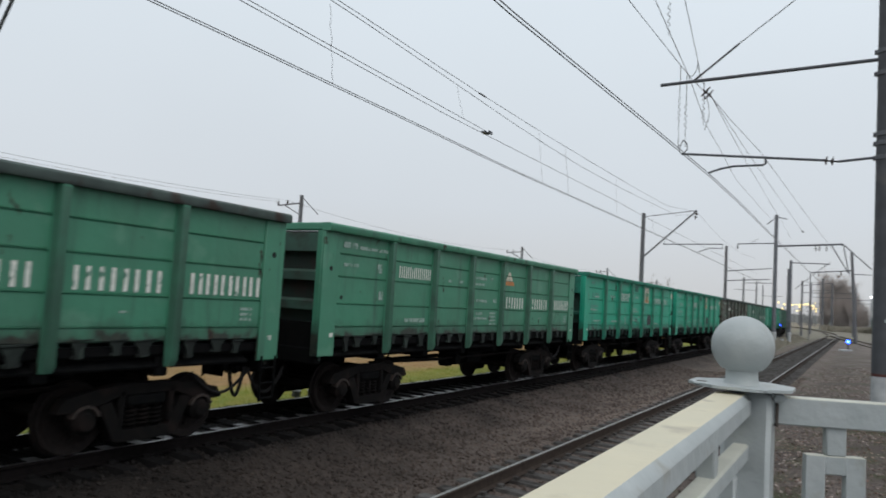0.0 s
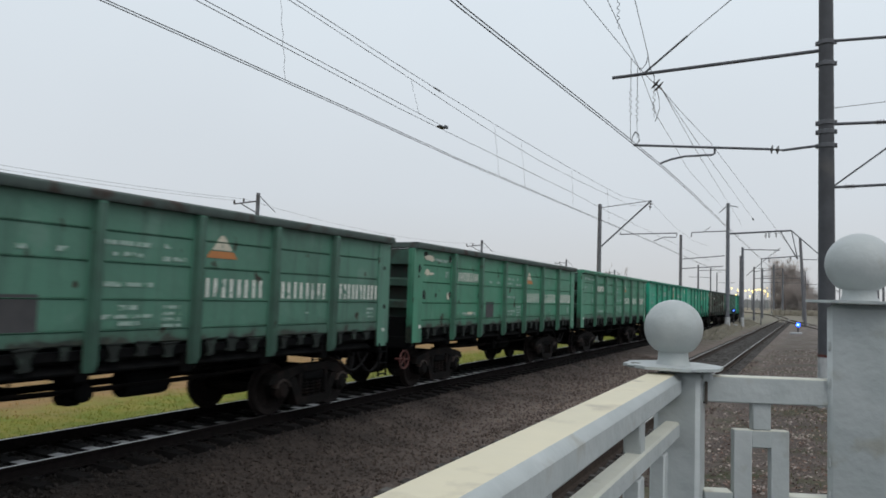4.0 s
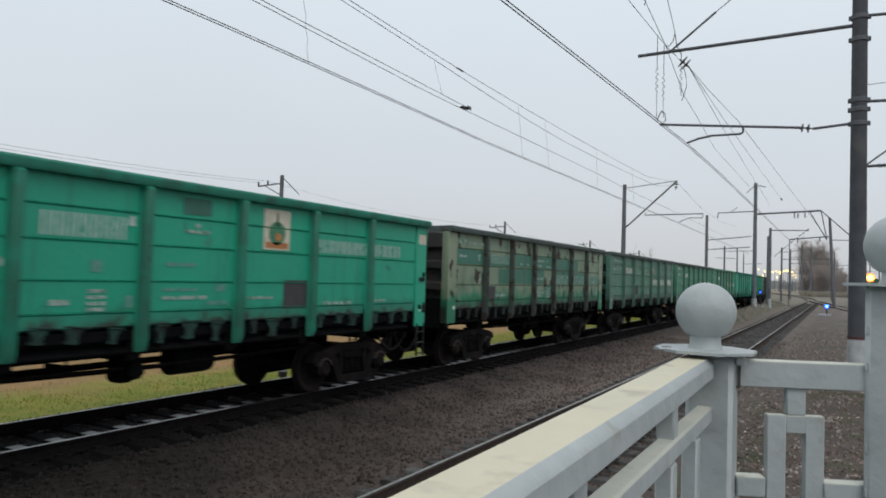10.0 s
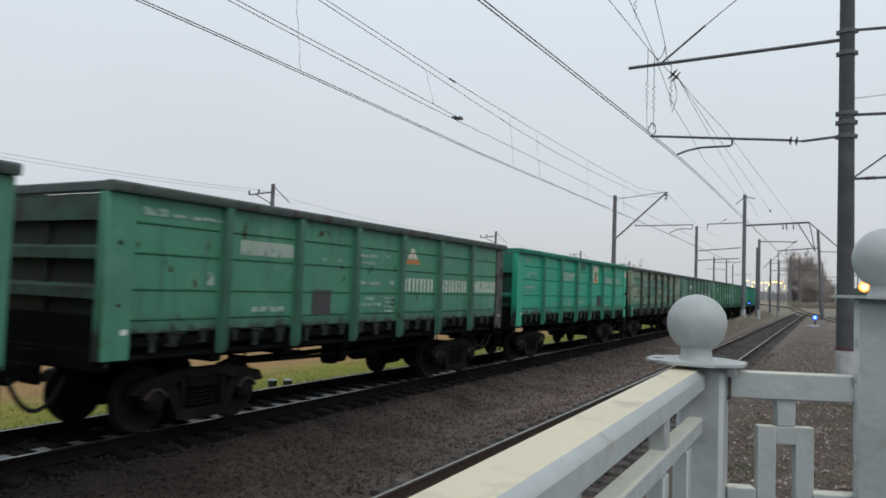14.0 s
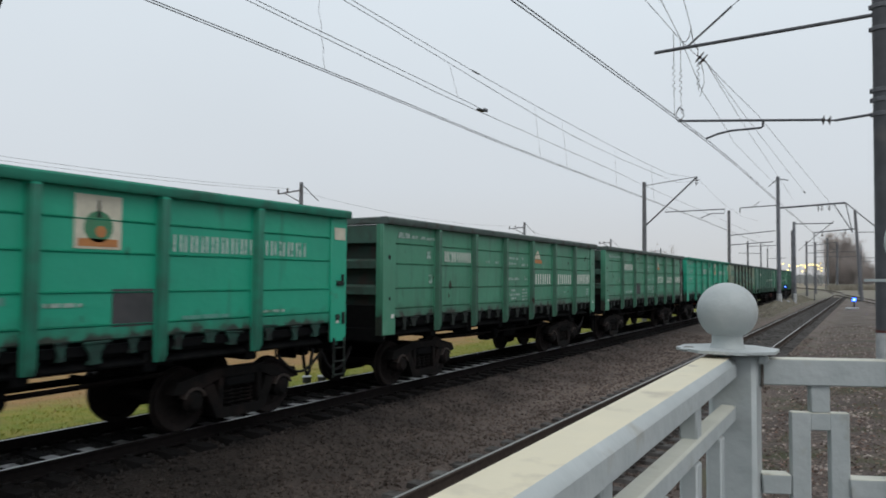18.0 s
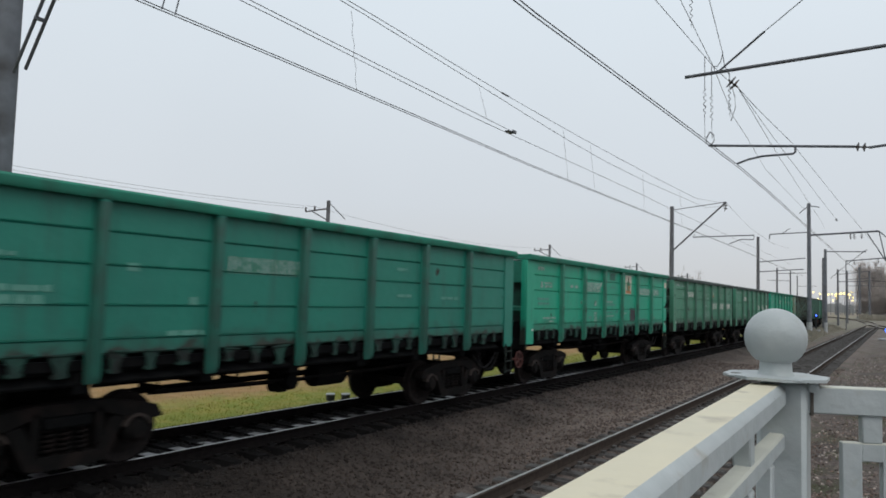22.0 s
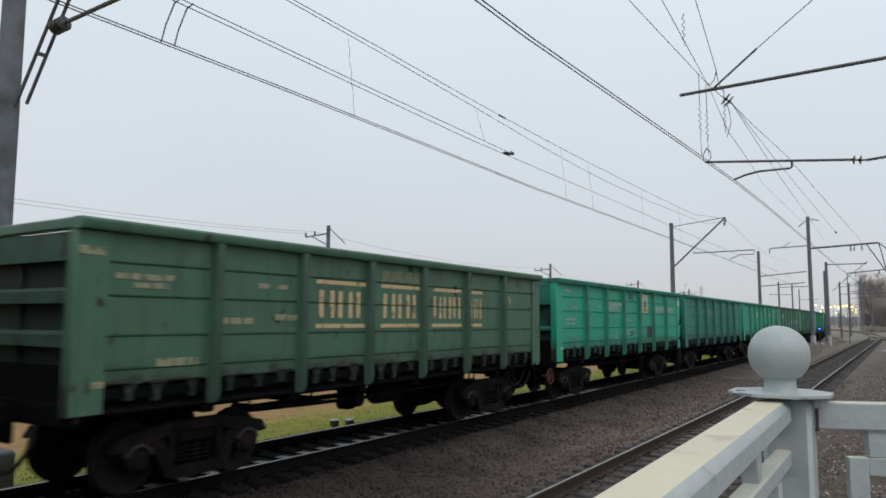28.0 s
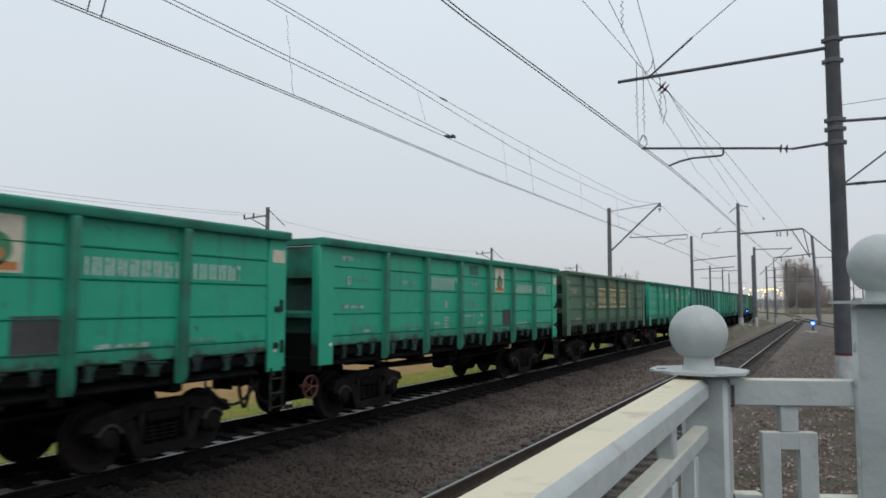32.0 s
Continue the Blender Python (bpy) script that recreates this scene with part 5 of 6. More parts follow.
WAGONS = []
PROTO = {}
for k, style, label, scheme in TRAIN:
    if style in PROTO:
        w = copy_thing(PROTO[style], pose(0, 0, 0))
        w["label"] = label
    else:
        w = PROTO[style] = build_wagon(style, label)
    WAGONS.append((k, w))
for k, style, label, scheme in TRAIN:
    w = dict(WAGONS)[k]
    {"old": mark_old, "new": mark_new, "plain": mark_plain, "gold": mark_gold, "dim": mark_worn}[scheme](w, 100 + k)
    if k in (0, 6, 8, 10):
        take_size(style)
        part("handwheel", handwheel_geo(1), M_RED, w, "red handbrake wheel")
    if k == 0:
        rnd = random.Random(5)
        for y, z, a, b, mat, name in ((-5.72, 3.34, 0.26, 0.07, M_DECAL, "bare_flake"), (-5.55, 3.30, 0.12, 0.05, M_DECAL, "bare_flake"), (-5.78, 2.98, 0.12, 0.08, M_DECAL, "bare_flake"), (-5.58, 2.95, 0.14, 0.035, M_DECAL, "bare_flake"), (-4.62, 2.40, 0.07, 0.09, M_DECAL, "bare_flake"), (-4.95, 3.30, 0.42, 0.04, M_MARK_DIM, "bare_flake"), (-3.25, 1.96, 0.20, 0.04, M_DECAL, "bare_flake"),
                                      (-5.88, 3.43, 0.13, 0.07, M_HINGE, "rust_spot"), (-4.55, 3.36, 0.08, 0.11, M_HINGE, "rust_spot"), (-5.93, 2.43, 0.10, 0.12, M_HINGE, "rust_spot"), (-5.30, 2.42, 0.05, 0.06, M_HINGE, "rust_spot"), (-4.50, 2.45, 0.10, 0.08, M_HINGE, "rust_spot"), (-6.22, 3.05, 0.06, 0.11, M_HINGE, "rust_spot"), (-2.72, 2.45, 0.05, 0.07, M_HINGE, "rust_spot")):
            ring = [(y + a * math.cos(q) * rnd.uniform(0.75, 1.1), z + b * math.sin(q) * rnd.uniform(0.75, 1.1)) for q in [i * math.pi / 7 for i in range(14)]]
            x = SHEET_X + (0.030 if abs(y) > 6.02 else 0.0)
            part(name, Geo().prism(ring, x + 0.007, x + 0.010), mat, w, "pale flaked patch of bare primer" if name == "bare_flake" else "dark round rust spot")
    if k in (0, 4, 5):
        if k == 4:
            post = max((c for c in w.children if c.name.startswith("corner_post")), key=lambda c: sum(q.co.x + q.co.y for q in c.data.vertices))
            post.material_slots[0].link = "OBJECT"
            post.material_slots[0].material = PAINTS["ribs"]
        rim = next(c for c in w.children if c.name.startswith("top_rim"))
        rim.material_slots[0].link = "OBJECT"
        rim.material_slots[0].material = M_RIM


# ---------------------------------------------------------------- platform fence
FENCE_Z = 2.235
O_POST = Vector((-0.268, 2.05, 0.0))
ANG = radians(25)
U_POST = Vector((math.cos(ANG), math.sin(ANG), 0.0))


def ball_cap(geo, c, r, z_plate, half, neck, rise=0.0):
    """Octagonal plate, short neck and ball."""
    pr = [(half * math.cos(a + 0.39), half * math.sin(a + 0.39)) for a in [i * math.pi / 4 for i in range(8)]]
    geo.prism([(c[0] + q[0], c[1] + q[1]) for q in pr], z_plate, z_plate + 0.008, axis="z")
    prof = [(neck * 1.15, z_plate + 0.008), (neck, z_plate + 0.02), (neck * 0.97, z_plate + 0.04 + rise)]
    zc = z_plate + 0.036 + rise + math.sqrt(r * r - neck * neck * 0.9)
    a0 = math.asin(min(1, neck / r))
    prof += [(r * math.sin(math.pi - a0 - (math.pi - a0) * i / 18), zc + r * math.cos(math.pi - a0 - (math.pi - a0) * i / 18)) for i in range(1, 18)] + [(0.004, zc + r)]
    geo.lathe(prof, "z", 32, (c[0], c[1], 0))
    return geo


def build_fence():
    f = thing("platform_fence", "white-painted welded steel fence at the platform's end", "fence")
    turn = Matrix.Rotation(ANG, 3, "Z")
    # corner post
    g = Geo().box((O_POST.x, O_POST.y, 1.62), (0.125, 0.125, 1.24), 0.012)
    post = part("post", g, M_FENCE, f)
    part("ball_cap", ball_cap(Geo(), O_POST - Vector((0.020, 0.0, 0.0)), 0.0825, FENCE_Z + 0.014, 0.142, 0.043, 0.005), M_FENCE, post, "round ball cap on a flat plate")
    part("slot", Geo().prism([(O_POST.x - 0.118 + 0.014 * math.cos(q), O_POST.y - 0.045 + 0.009 * math.sin(q)) for q in [i * math.pi / 6 for i in range(12)]], FENCE_Z + 0.0215, FENCE_Z + 0.0235, axis="z"), M_GRIME, post, "small dark hole in the plate")
    part("lug", Geo().box((O_POST.x + 0.078, O_POST.y - 0.035, FENCE_Z - 0.002), (0.028, 0.022, 0.026), 0.006), M_FENCE, post, "small painted lug below the plate")
    for dx, dy in ((-0.10, -0.085), (0.065, -0.105), (0.02, -0.118)):
        part("weld", Geo().lathe([(0.001, -0.006), (0.012, -0.003), (0.015, 0.002), (0.006, 0.006)], "z", 9, (O_POST.x - 0.02 + dx, O_POST.y + dy, FENCE_Z + 0.018)), M_FENCE, post, "painted-over blob of weld")
    # big post
    c2 = O_POST + U_POST * 0.514
    g = Geo().box((c2.x, c2.y, 1.724), (0.172, 0.172, 1.448), 0.014, Matrix.Rotation(radians(-3), 3, "Z"))
    post2 = part("post", g, M_FENCE, f)
    rnd = random.Random(2)
    for side in (-1, 1):
        for z in (2.31, 2.21, 2.02, 1.93, 1.87):
            g = Geo().lathe([(0.001, -0.016), (0.003, -0.010), (0.0045, -0.002), (0.003, 0.004), (0.004, 0.009), (0.001, 0.016)], "z", 8, (c2.x + side * 0.085, c2.y - 0.078, z + rnd.uniform(-0.02, 0.02)))
            part("weld", g, M_FENCE, post2, "painted-over weld bead")
    part("ball_cap", ball_cap(Geo(), c2 - Vector((0.006, 0.0, 0.0)), 0.089, 2.450, 0.150, 0.045), M_FENCE, post2, "round ball cap on a flat plate")
    for u, z in ((0.060, 2.225), (0.060, 2.165), (0.424, 2.225), (0.428, 2.195), (0.428, 2.160), (0.424, 1.90), (0.426, 1.85)):
        q = O_POST + U_POST * u - Vector((0.0, 0.028, 0.0))
        part("weld", Geo().lathe([(0.002, -0.022), (0.007, -0.012), (0.010, 0.002), (0.007, 0.012), (0.001, 0.020)], "z", 8, (q.x, q.y, z + rnd.uniform(-0.006, 0.006))), M_FENCE, post2, "painted-over weld bead")
    part("chip", Geo().prism([(1.745, 2.222), (1.752, 2.224), (1.747, 2.190), (1.741, 2.196)], -0.2545, -0.2500), M_GRIME, f, "small chip in the paint")
    # long rail beside the track, its upper face yellowed and painted lighter as lit from above
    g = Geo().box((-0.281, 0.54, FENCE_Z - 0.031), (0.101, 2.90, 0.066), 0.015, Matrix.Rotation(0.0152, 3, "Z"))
    tr = part("top_rail", g, [M_FENCE, M_FENCE_TOP], f, "square white top rail, upper face yellowed and painted lighter as lit")
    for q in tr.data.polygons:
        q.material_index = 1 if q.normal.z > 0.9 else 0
    for z in (2.084, 1.50):
        part("lower_rail", Geo().box((-0.277, 0.49, z), (0.042, 2.98, 0.044), 0.005), M_FENCE, f)
    for k, y in enumerate((1.79, 1.49, 1.19, 0.845, 0.55, 0.23, -0.07, -0.37)):
        part("baluster", Geo().box((-0.281, y + 0.02, 1.585), (0.038, 0.05, 0.93), 0.004), M_FENCE, f)
        if k % 2 or k == 3:
            part("short_stay", Geo().box((-0.281, y + 0.02, 2.14), (0.038, 0.05, 0.078), 0.004), M_FENCE, f)
    # short panel between the posts with its welded ornament
    def on_panel(u, z, w, h, d=0.045, b=0.003):
        q = O_POST + U_POST * u
        return Geo().box((q.x, q.y, z), (w, d, h), b, turn)
    part("cross_rail", on_panel(0.2445, 2.195, 0.375, 0.074, 0.05), M_FENCE, f)
    part("joint", on_panel(0.066, 2.195, 0.009, 0.085, 0.056, 0.002), M_GRIME, f, "dark open joint beside the corner post")
    orn = part("ornament", on_panel(0.227, 2.124, 0.052, 0.084, 0.028), M_FENCE, f, "welded flat-bar ornament")
    part("flat_bar", on_panel(0.227, 2.057, 0.056, 0.050, 0.027), M_FENCE, orn)
    for u in (0.175, 0.279):
        part("flat_bar", on_panel(u, 1.647, 0.050, 0.870, 0.028, 0.002), M_FENCE, orn)
    part("mid_rail", on_panel(0.105, 1.882, 0.078, 0.055), M_FENCE, f)
    part("mid_rail", on_panel(0.366, 1.876, 0.130, 0.055), M_FENCE, f)
    part("mid_rail", on_panel(0.90, 1.907, 0.60, 0.046), M_FENCE, f)
    part("bottom_rail", on_panel(0.2445, 1.25, 0.375, 0.06), M_FENCE, f)
    # cream upper faces: light from above put into the paint
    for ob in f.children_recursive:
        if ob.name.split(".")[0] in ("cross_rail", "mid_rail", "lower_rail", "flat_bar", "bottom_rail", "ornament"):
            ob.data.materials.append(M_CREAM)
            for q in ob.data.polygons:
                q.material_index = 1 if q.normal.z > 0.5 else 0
    return f


build_fence()

# platform slab under the fence and the viewer
g = Geo()
g.box((1.0, -8.6, 0.36), (3.0, 21.6, 1.28), 0.03)
solid("platform", g, M_CONCRETE, "grey concrete high platform under the fence", "platform", kind="structure")


# Unseen wall added behind the viewer to cut the sky light there.
solid("wall_south", Geo().box((1.9, -3.6, 2.9), (4.6, 0.24, 3.8), 0.02), M_CONCRETE, "unseen plain concrete wall added to shade the platform's end", "wall", kind="structure")


# ---------------------------------------------------------------- overhead line masts
def pole(geo, x, y, z0, z1, r0, r1, seg=16):
    n = 5
    prof = [(r0 + (r1 - r0) * i / n, z0 + (z1 - z0) * i / n) for i in range(n + 1)]
    return geo.lathe(prof, "z", seg, (x, y, 0))


def disc_insulator(geo, a, b, count=2, r=0.13):
    """A string of porcelain discs from a to b, turned in one piece round its axis."""
    a, b = Vector(a), Vector(b)
    way = b - a
    spin = way.to_track_quat("Z", "Y").to_matrix()
    prof = [(0.004, 0.0), (0.022, 0.0)]
    for i in range(count):
        q = (i + 1) / (count + 1)
        prof += [(0.022, q - 0.18 / count), (r, q - 0.10 / count), (r * 0.96, q), (0.06, q + 0.10 / count), (0.022, q + 0.20 / count)]
    prof += [(0.022, 1.0), (0.004, 1.0)]
    n = 12
    vs = [a + spin @ Vector((p * math.cos(k * math.tau / n), p * math.sin(k * math.tau / n), q * way.length)) for p, q in prof for k in range(n)]
    m = len(prof)
    fs = [(j * n + k, j * n + (k + 1) % n, (j + 1) * n + (k + 1) % n, (j + 1) * n + k) for j in range(m - 1) for k in range(n)]
    return geo.add(vs, fs + [tuple(range(n - 1, -1, -1)), tuple(range((m - 1) * n, m * n))])


def collar(geo, x, y, z, r):
    geo.lathe([(r + 0.002, z - 0.06), (r + 0.02, z - 0.05), (r + 0.02, z + 0.05), (r + 0.002, z + 0.06)], "z", 16, (x, y, 0))
    for s in (-1, 1):
        geo.box((x + s * (r + 0.035), y, z), (0.06, 0.05, 0.12), 0.01)
    return geo


def build_main_mast():
    """The near mast, with brackets over the near track and over the side track."""
    x, y = 0.48, 20.5
    m = thing("catenary_mast", "dark concrete catenary mast with brackets and a whitewashed foot", "mast")
    part("pole", pole(Geo(), x, y, 1.18, 11.6, 0.204, 0.165, 20), M_DARKPOLE, m)
    part("foot", pole(Geo(), x, y, -0.5, 0.30, 0.222, 0.212, 20), M_WHITEWASH, m, "whitewashed foot of the pole")
    part("whitewash_band", pole(Geo(), x, y, 0.30, 1.18, 0.213, 0.207, 20), M_WHITEWASH, m, "band of whitewash round the pole")
    part("red_band", pole(Geo(), x, y, 1.18, 1.25, 0.212, 0.212, 20), M_RED, m)
    for z in (9.35, 8.78, 7.22, 6.98, 6.62):
        part("clamp", collar(Geo(), x, y, z, 0.185), M_STEEL, m)
    arm = part("upper_arm", Geo().tube((x - 0.15, y, 9.16), (-5.12, y, 9.05), 0.048, 10), M_STEEL, m)
    part("stay", Geo().tube((-4.2, y, 9.08), (-2.95, y - 0.3, 9.92), 0.03, 8).tube((-2.95, y - 0.3, 9.92), (-1.2, 17.0, 9.7), 0.012, 5), M_STEEL, arm)
    low = part("lower_arm", Geo().tube((-0.85, y, 6.62), (-4.46, y, 6.98), 0.035, 10).tube((x - 0.15, y, 6.64), (-0.55, y, 6.57), 0.035, 10), M_STEEL, m)
    part("insulator", disc_insulator(Geo(), (-0.52, y, 6.57), (-0.95, y, 6.63), 2, 0.12), M_INSUL, low)
    part("steady_arm", Geo().path([(-2.24, y, 6.78), (-2.24, y, 6.60), (-2.30, y, 6.56), (-3.05, y, 6.56), (-3.4, y, 6.50), (-3.70, y, 6.40)], 0.03, 7), M_STEEL, low)
    g = Geo()
    for z0, z1 in ((9.38, 9.20), (7.18, 7.07)):
        g.tube((x + 0.15, y, z0), (6.2, y, z1 - 0.1), 0.04, 8)
    g.tube((x + 0.15, y, 5.53), (6.0, y, 5.62), 0.035, 8)
    g.tube((x + 0.15, y, 5.55), (2.1, y, 6.70), 0.022, 6).tube((2.1, y, 6.70), (2.6, y, 7.05), 0.022, 6)
    far = part("side_track_bracket", g, M_STEEL, m)
    part("insulator", disc_insulator(Geo(), (1.55, y, 7.15), (1.95, y, 7.14), 5, 0.07), M_INSUL, far)
    part("insulator", disc_insulator(Geo(), (0.86, y, 5.53), (1.15, y, 5.54), 4, 0.06), M_INSUL, far)
    return m


def build_bracket_mast(x, y, h, reach, label, r=0.16, arm_z=7.15, top_z=9.3):
    """A plain mast with a sloping bracket, its stay and a registration arm."""
    m = thing("catenary_mast", label, "mast", group="bracket masts behind the train")
    part("pole", pole(Geo(), x, y, -0.7, h, r + 0.03, r - 0.03, 16), M_FARPOLE, m)
    d = math.copysign(1.0, reach)
    tip = x + reach
    part("bracket", Geo().tube((x + d * 0.15, y, 6.3), (tip, y, top_z + 0.2), 0.055, 8), M_STEEL, m)
    part("stay", Geo().tube((x + d * 0.1, y, h - 0.25), (tip, y, top_z + 0.2), 0.025, 6), M_STEEL, m)
    part("insulator", disc_insulator(Geo(), (tip, y, top_z + 0.15), (tip - d * 0.1, y, top_z - 0.45), 2, 0.13), M_INSUL, m)
    g = Geo().tube((x + d * 1.45, y, arm_z), (tip + d * 1.75, y, arm_z + 0.05), 0.035, 8)
    g.path([(tip + d * 1.75, y, arm_z), (tip + d * 1.7, y, arm_z - 0.25), (tip + d * 0.9, y, arm_z - 0.22), (tip + d * 0.2, y, arm_z - 0.5)], 0.03, 6)
    part("registration_arm", g, M_STEEL, m)
    part("brace", Geo().tube((x + d * 1.45, y, arm_z), (x + d * 1.55, y, 7.35), 0.02, 6), M_STEEL, m)
    return m


build_main_mast()
build_bracket_mast(-13.30, 50.1, 9.35, 3.62, "grey concrete catenary mast with a sloping bracket over the freight track")

# the mast beside the train, near the viewer
m = thing("catenary_mast", "thick grey concrete catenary mast on a concrete base behind the train", "mast")
part("pole", pole(Geo(), -13.42, 6.0, 0.1, 11.0, 0.225, 0.18, 20), M_CONCRETE, m)
part("base", Geo().box((-13.42, 6.0, -0.25), (0.75, 0.75, 0.8), 0.05), M_CONCRETE, m, "square concrete base block")
br = part("bracket", Geo().tube((-13.0, 5.93, 6.16), (-10.6, 5.93, 9.43), 0.032, 6).tube((-12.88, 6.07, 6.24), (-10.5, 6.07, 9.5), 0.032, 6), M_STEEL, m, "twin-channel sloping bracket")
for q in (0.25, 0.55, 0.85):
    part("tie_plate", Geo().box((-12.94 + 2.35 * q, 6.0, 6.2 + 3.27 * q), (0.05, 0.20, 0.06)), M_STEEL, br)
part("stay", Geo().tube((-13.3, 6.0, 10.9), (-10.5, 6.0, 9.5), 0.02, 6), M_STEEL, m)
part("registration_arm", Geo().tube((-11.55, 6.0, 7.43), (-9.55, 6.0, 7.49), 0.035, 8), M_STEEL, m)
part("insulator", disc_insulator(Geo(), (-12.06, 6.0, 7.40), (-11.52, 6.0, 7.43), 3, 0.13), M_INSUL, m)
for dy in (0.0, 0.24):
    part("clamp_rod", Geo().path([(-9.62, 6.45 + dy, 6.82), (-9.70, 6.57 + dy, 7.15), (-9.75, 6.75 + dy, 7.6), (-9.72, 6.85 + dy, 7.72)], 0.013, 6), M_STEEL, m)

# tall mast between the tracks with a crossbeam
m = thing("portal_mast", "tall slender concrete mast between the tracks with a rigid crossbeam", "mast")
part("pole", pole(Geo(), -6.9, 73.6, -0.4, 12.3, 0.20, 0.155, 14), M_CONCRETE, m)
part("foot", pole(Geo(), -6.9, 73.6, -0.5, 1.2, 0.26, 0.24, 14), M_WHITEWASH, m)
g = Geo().tube((-10.25, 73.6, 9.47), (-6.9, 73.6, 9.58), 0.05, 6).tube((-6.9, 73.6, 9.30), (-1.33, 73.6, 9.55), 0.085, 8)
g.tube((-1.33, 73.6, 9.55), (0.94, 73.8, 7.33), 0.05, 6).tube((-1.33, 73.6, 9.55), (-0.82, 73.6, 6.84), 0.045, 6).tube((-2.27, 73.6, 9.48), (-0.82, 73.6, 6.84), 0.045, 6)
g.tube((-10.25, 73.6, 9.47), (-10.3, 73.6, 9.0), 0.05, 6).tube((-9.2, 73.6, 9.50), (-8.5, 73.6, 10.0), 0.03, 6)
part("crossbeam", g, M_STEEL, m)
for x in (-3.53, -3.24, -2.65):
    part("insulator", disc_insulator(Geo(), (x, 73.6, 9.40), (x, 73.6, 8.85), 3, 0.12), M_INSUL, m)
g = Geo().tube((-7.7, 73.6, 11.4), (-6.9, 73.6, 12.1), 0.04, 6).tube((-6.9, 73.6, 12.1), (-6.0, 73.6, 11.9), 0.04, 6)
part("top_horns", g, M_STEEL, m)


def sagged(a, b, sag, n=14):
    a, b = Vector(a), Vector(b)
    return [a.lerp(b, i / n) - Vector((0, 0, 4 * sag * (i / n) * (1 - i / n))) for i in range(n + 1)]


def wire(pts, r=0.009, label="thin dark overhead wire", name="overhead_wire"):
    return solid(name, Geo().path(pts, r, 5), M_WIRE, label, "wire", "overhead wires")


def plain_mast(x, y, h, r, label, arms=(), foot=False, mat=None):
    m = thing("catenary_mast", label, "mast", group="masts along the yard")
    part("pole", pole(Geo(), x, y, -0.5, h, r * 1.15, r * 0.9, 12), mat or M_FARPOLE, m)
    if foot:
        part("foot", pole(Geo(), x, y, -0.5, 1.1, r * 1.25, r * 1.2, 12), M_WHITEWASH, m)
    for z, x1, z1 in arms:
        part("arm", Geo().tube((x, y, z), (x1, y, z1), 0.05, 6), M_STEEL, m)
    return m


FAR = "distant concrete catenary mast in the railway yard"
plain_mast(-13.2, 86.0, 10.4, 0.17, FAR, ((7.53, -8.42, 7.95), (6.43, -8.6, 6.74)))
plain_mast(-6.2, 82.0, 8.6, 0.145, FAR, ((8.36, -2.6, 8.31),), True, M_CONCRETE)
plain_mast(-6.75, 86.5, 8.0, 0.13, FAR)
wire([(-5.77, 82, 5.6), (-4.2, 82, 7.1), (-2.54, 82, 8.54)], 0.03, "thin slanting stay wire in the yard", "stay_wire")
plain_mast(-9.35, 240, 15.2, 0.30, FAR, ((14.0, -13.8, 13.9),))
plain_mast(-6.85, 240, 13.9, 0.28, FAR)
m = thing("catenary_mast", "leaning concrete catenary mast with a crossbeam and a thin leg", "mast", group="masts along the yard")
part("pole", Geo().tube((-0.26, 104, -0.5), (-0.89, 104, 11.5), 0.23, 12, 0.17), M_FARPOLE, m)
part("crossbeam", Geo().tube((-0.75, 104, 9.12), (-5.53, 104, 8.72), 0.07, 6), M_STEEL, m)
part("leg", Geo().tube((-5.53, 104, 8.72), (-5.58, 104, -0.5), 0.055, 6), M_STEEL, m, "thin steel leg")
part("arm", Geo().tube((-0.73, 104, 8.65), (1.35, 104, 8.62), 0.05, 6), M_STEEL, m)
for x in (-2.0, -4.6):
    part("insulator", disc_insulator(Geo(), (x, 104, 9.0 + (x + 2) * 0.08), (x, 104, 8.4 + (x + 2) * 0.08), 3, 0.13), M_INSUL, m)
rnd = random.Random(21)
for y in (118, 135, 160, 190, 225, 265, 310, 360):
    for x0 in (-8.0, 1.5, 9.0):
        x = x0 + rnd.uniform(-2.0, 2.0) - (y - 118) * 0.012
        if min(abs(x - line(s)[0]) for line, s in ((near_line, y), (train_line, y), (cross_line, 146 - y), (right_line, y))) < 2.6:
            continue
        plain_mast(x, y + rnd.uniform(-6, 6), rnd.uniform(9, 11.5), 0.15, FAR, ((8.2, x + rnd.choice((-4.5, 4.5)), 8.4 + rnd.uniform(-0.4, 0.4)), (7.0, x + rnd.choice((-4, 4)), 7.1)))
for x, y in ((-17, 130), (-19, 165), (-22, 205), (16, 95), (19, 130), (13, 150), (23, 180), (30, 120), (36, 160), (26, 230)):
    plain_mast(x, y, rnd.uniform(9, 11), 0.15, FAR, ((8.2, x + rnd.choice((-4.5, 4.5)), 8.3),))

# telegraph poles in the field beyond the train
def telegraph_pole(x, y, h):
    m = thing("telegraph_pole", "thin grey telegraph pole with a small crossarm in the field", "pole", group="telegraph poles")
    part("pole", pole(Geo(), x, y, -0.8, h, 0.17, 0.13, 10), M_CONCRETE, m)
    part("crossarm", Geo().tube((x, y, h - 0.55), (x - 1.75, y - 0.4, h - 0.75), 0.05, 6).tube((x, y, h - 1.4), (x - 1.2, y - 0.3, h - 0.75), 0.04, 6), M_STEEL, m)
    for q in (0.6, 1.0):
        part("insulator", Geo().tube((x - 1.75 * q, y - 0.4 * q, h - 0.55 - 0.2 * q), (x - 1.75 * q, y - 0.4 * q, h - 0.25 - 0.2 * q), 0.06, 8), M_INSUL, m)
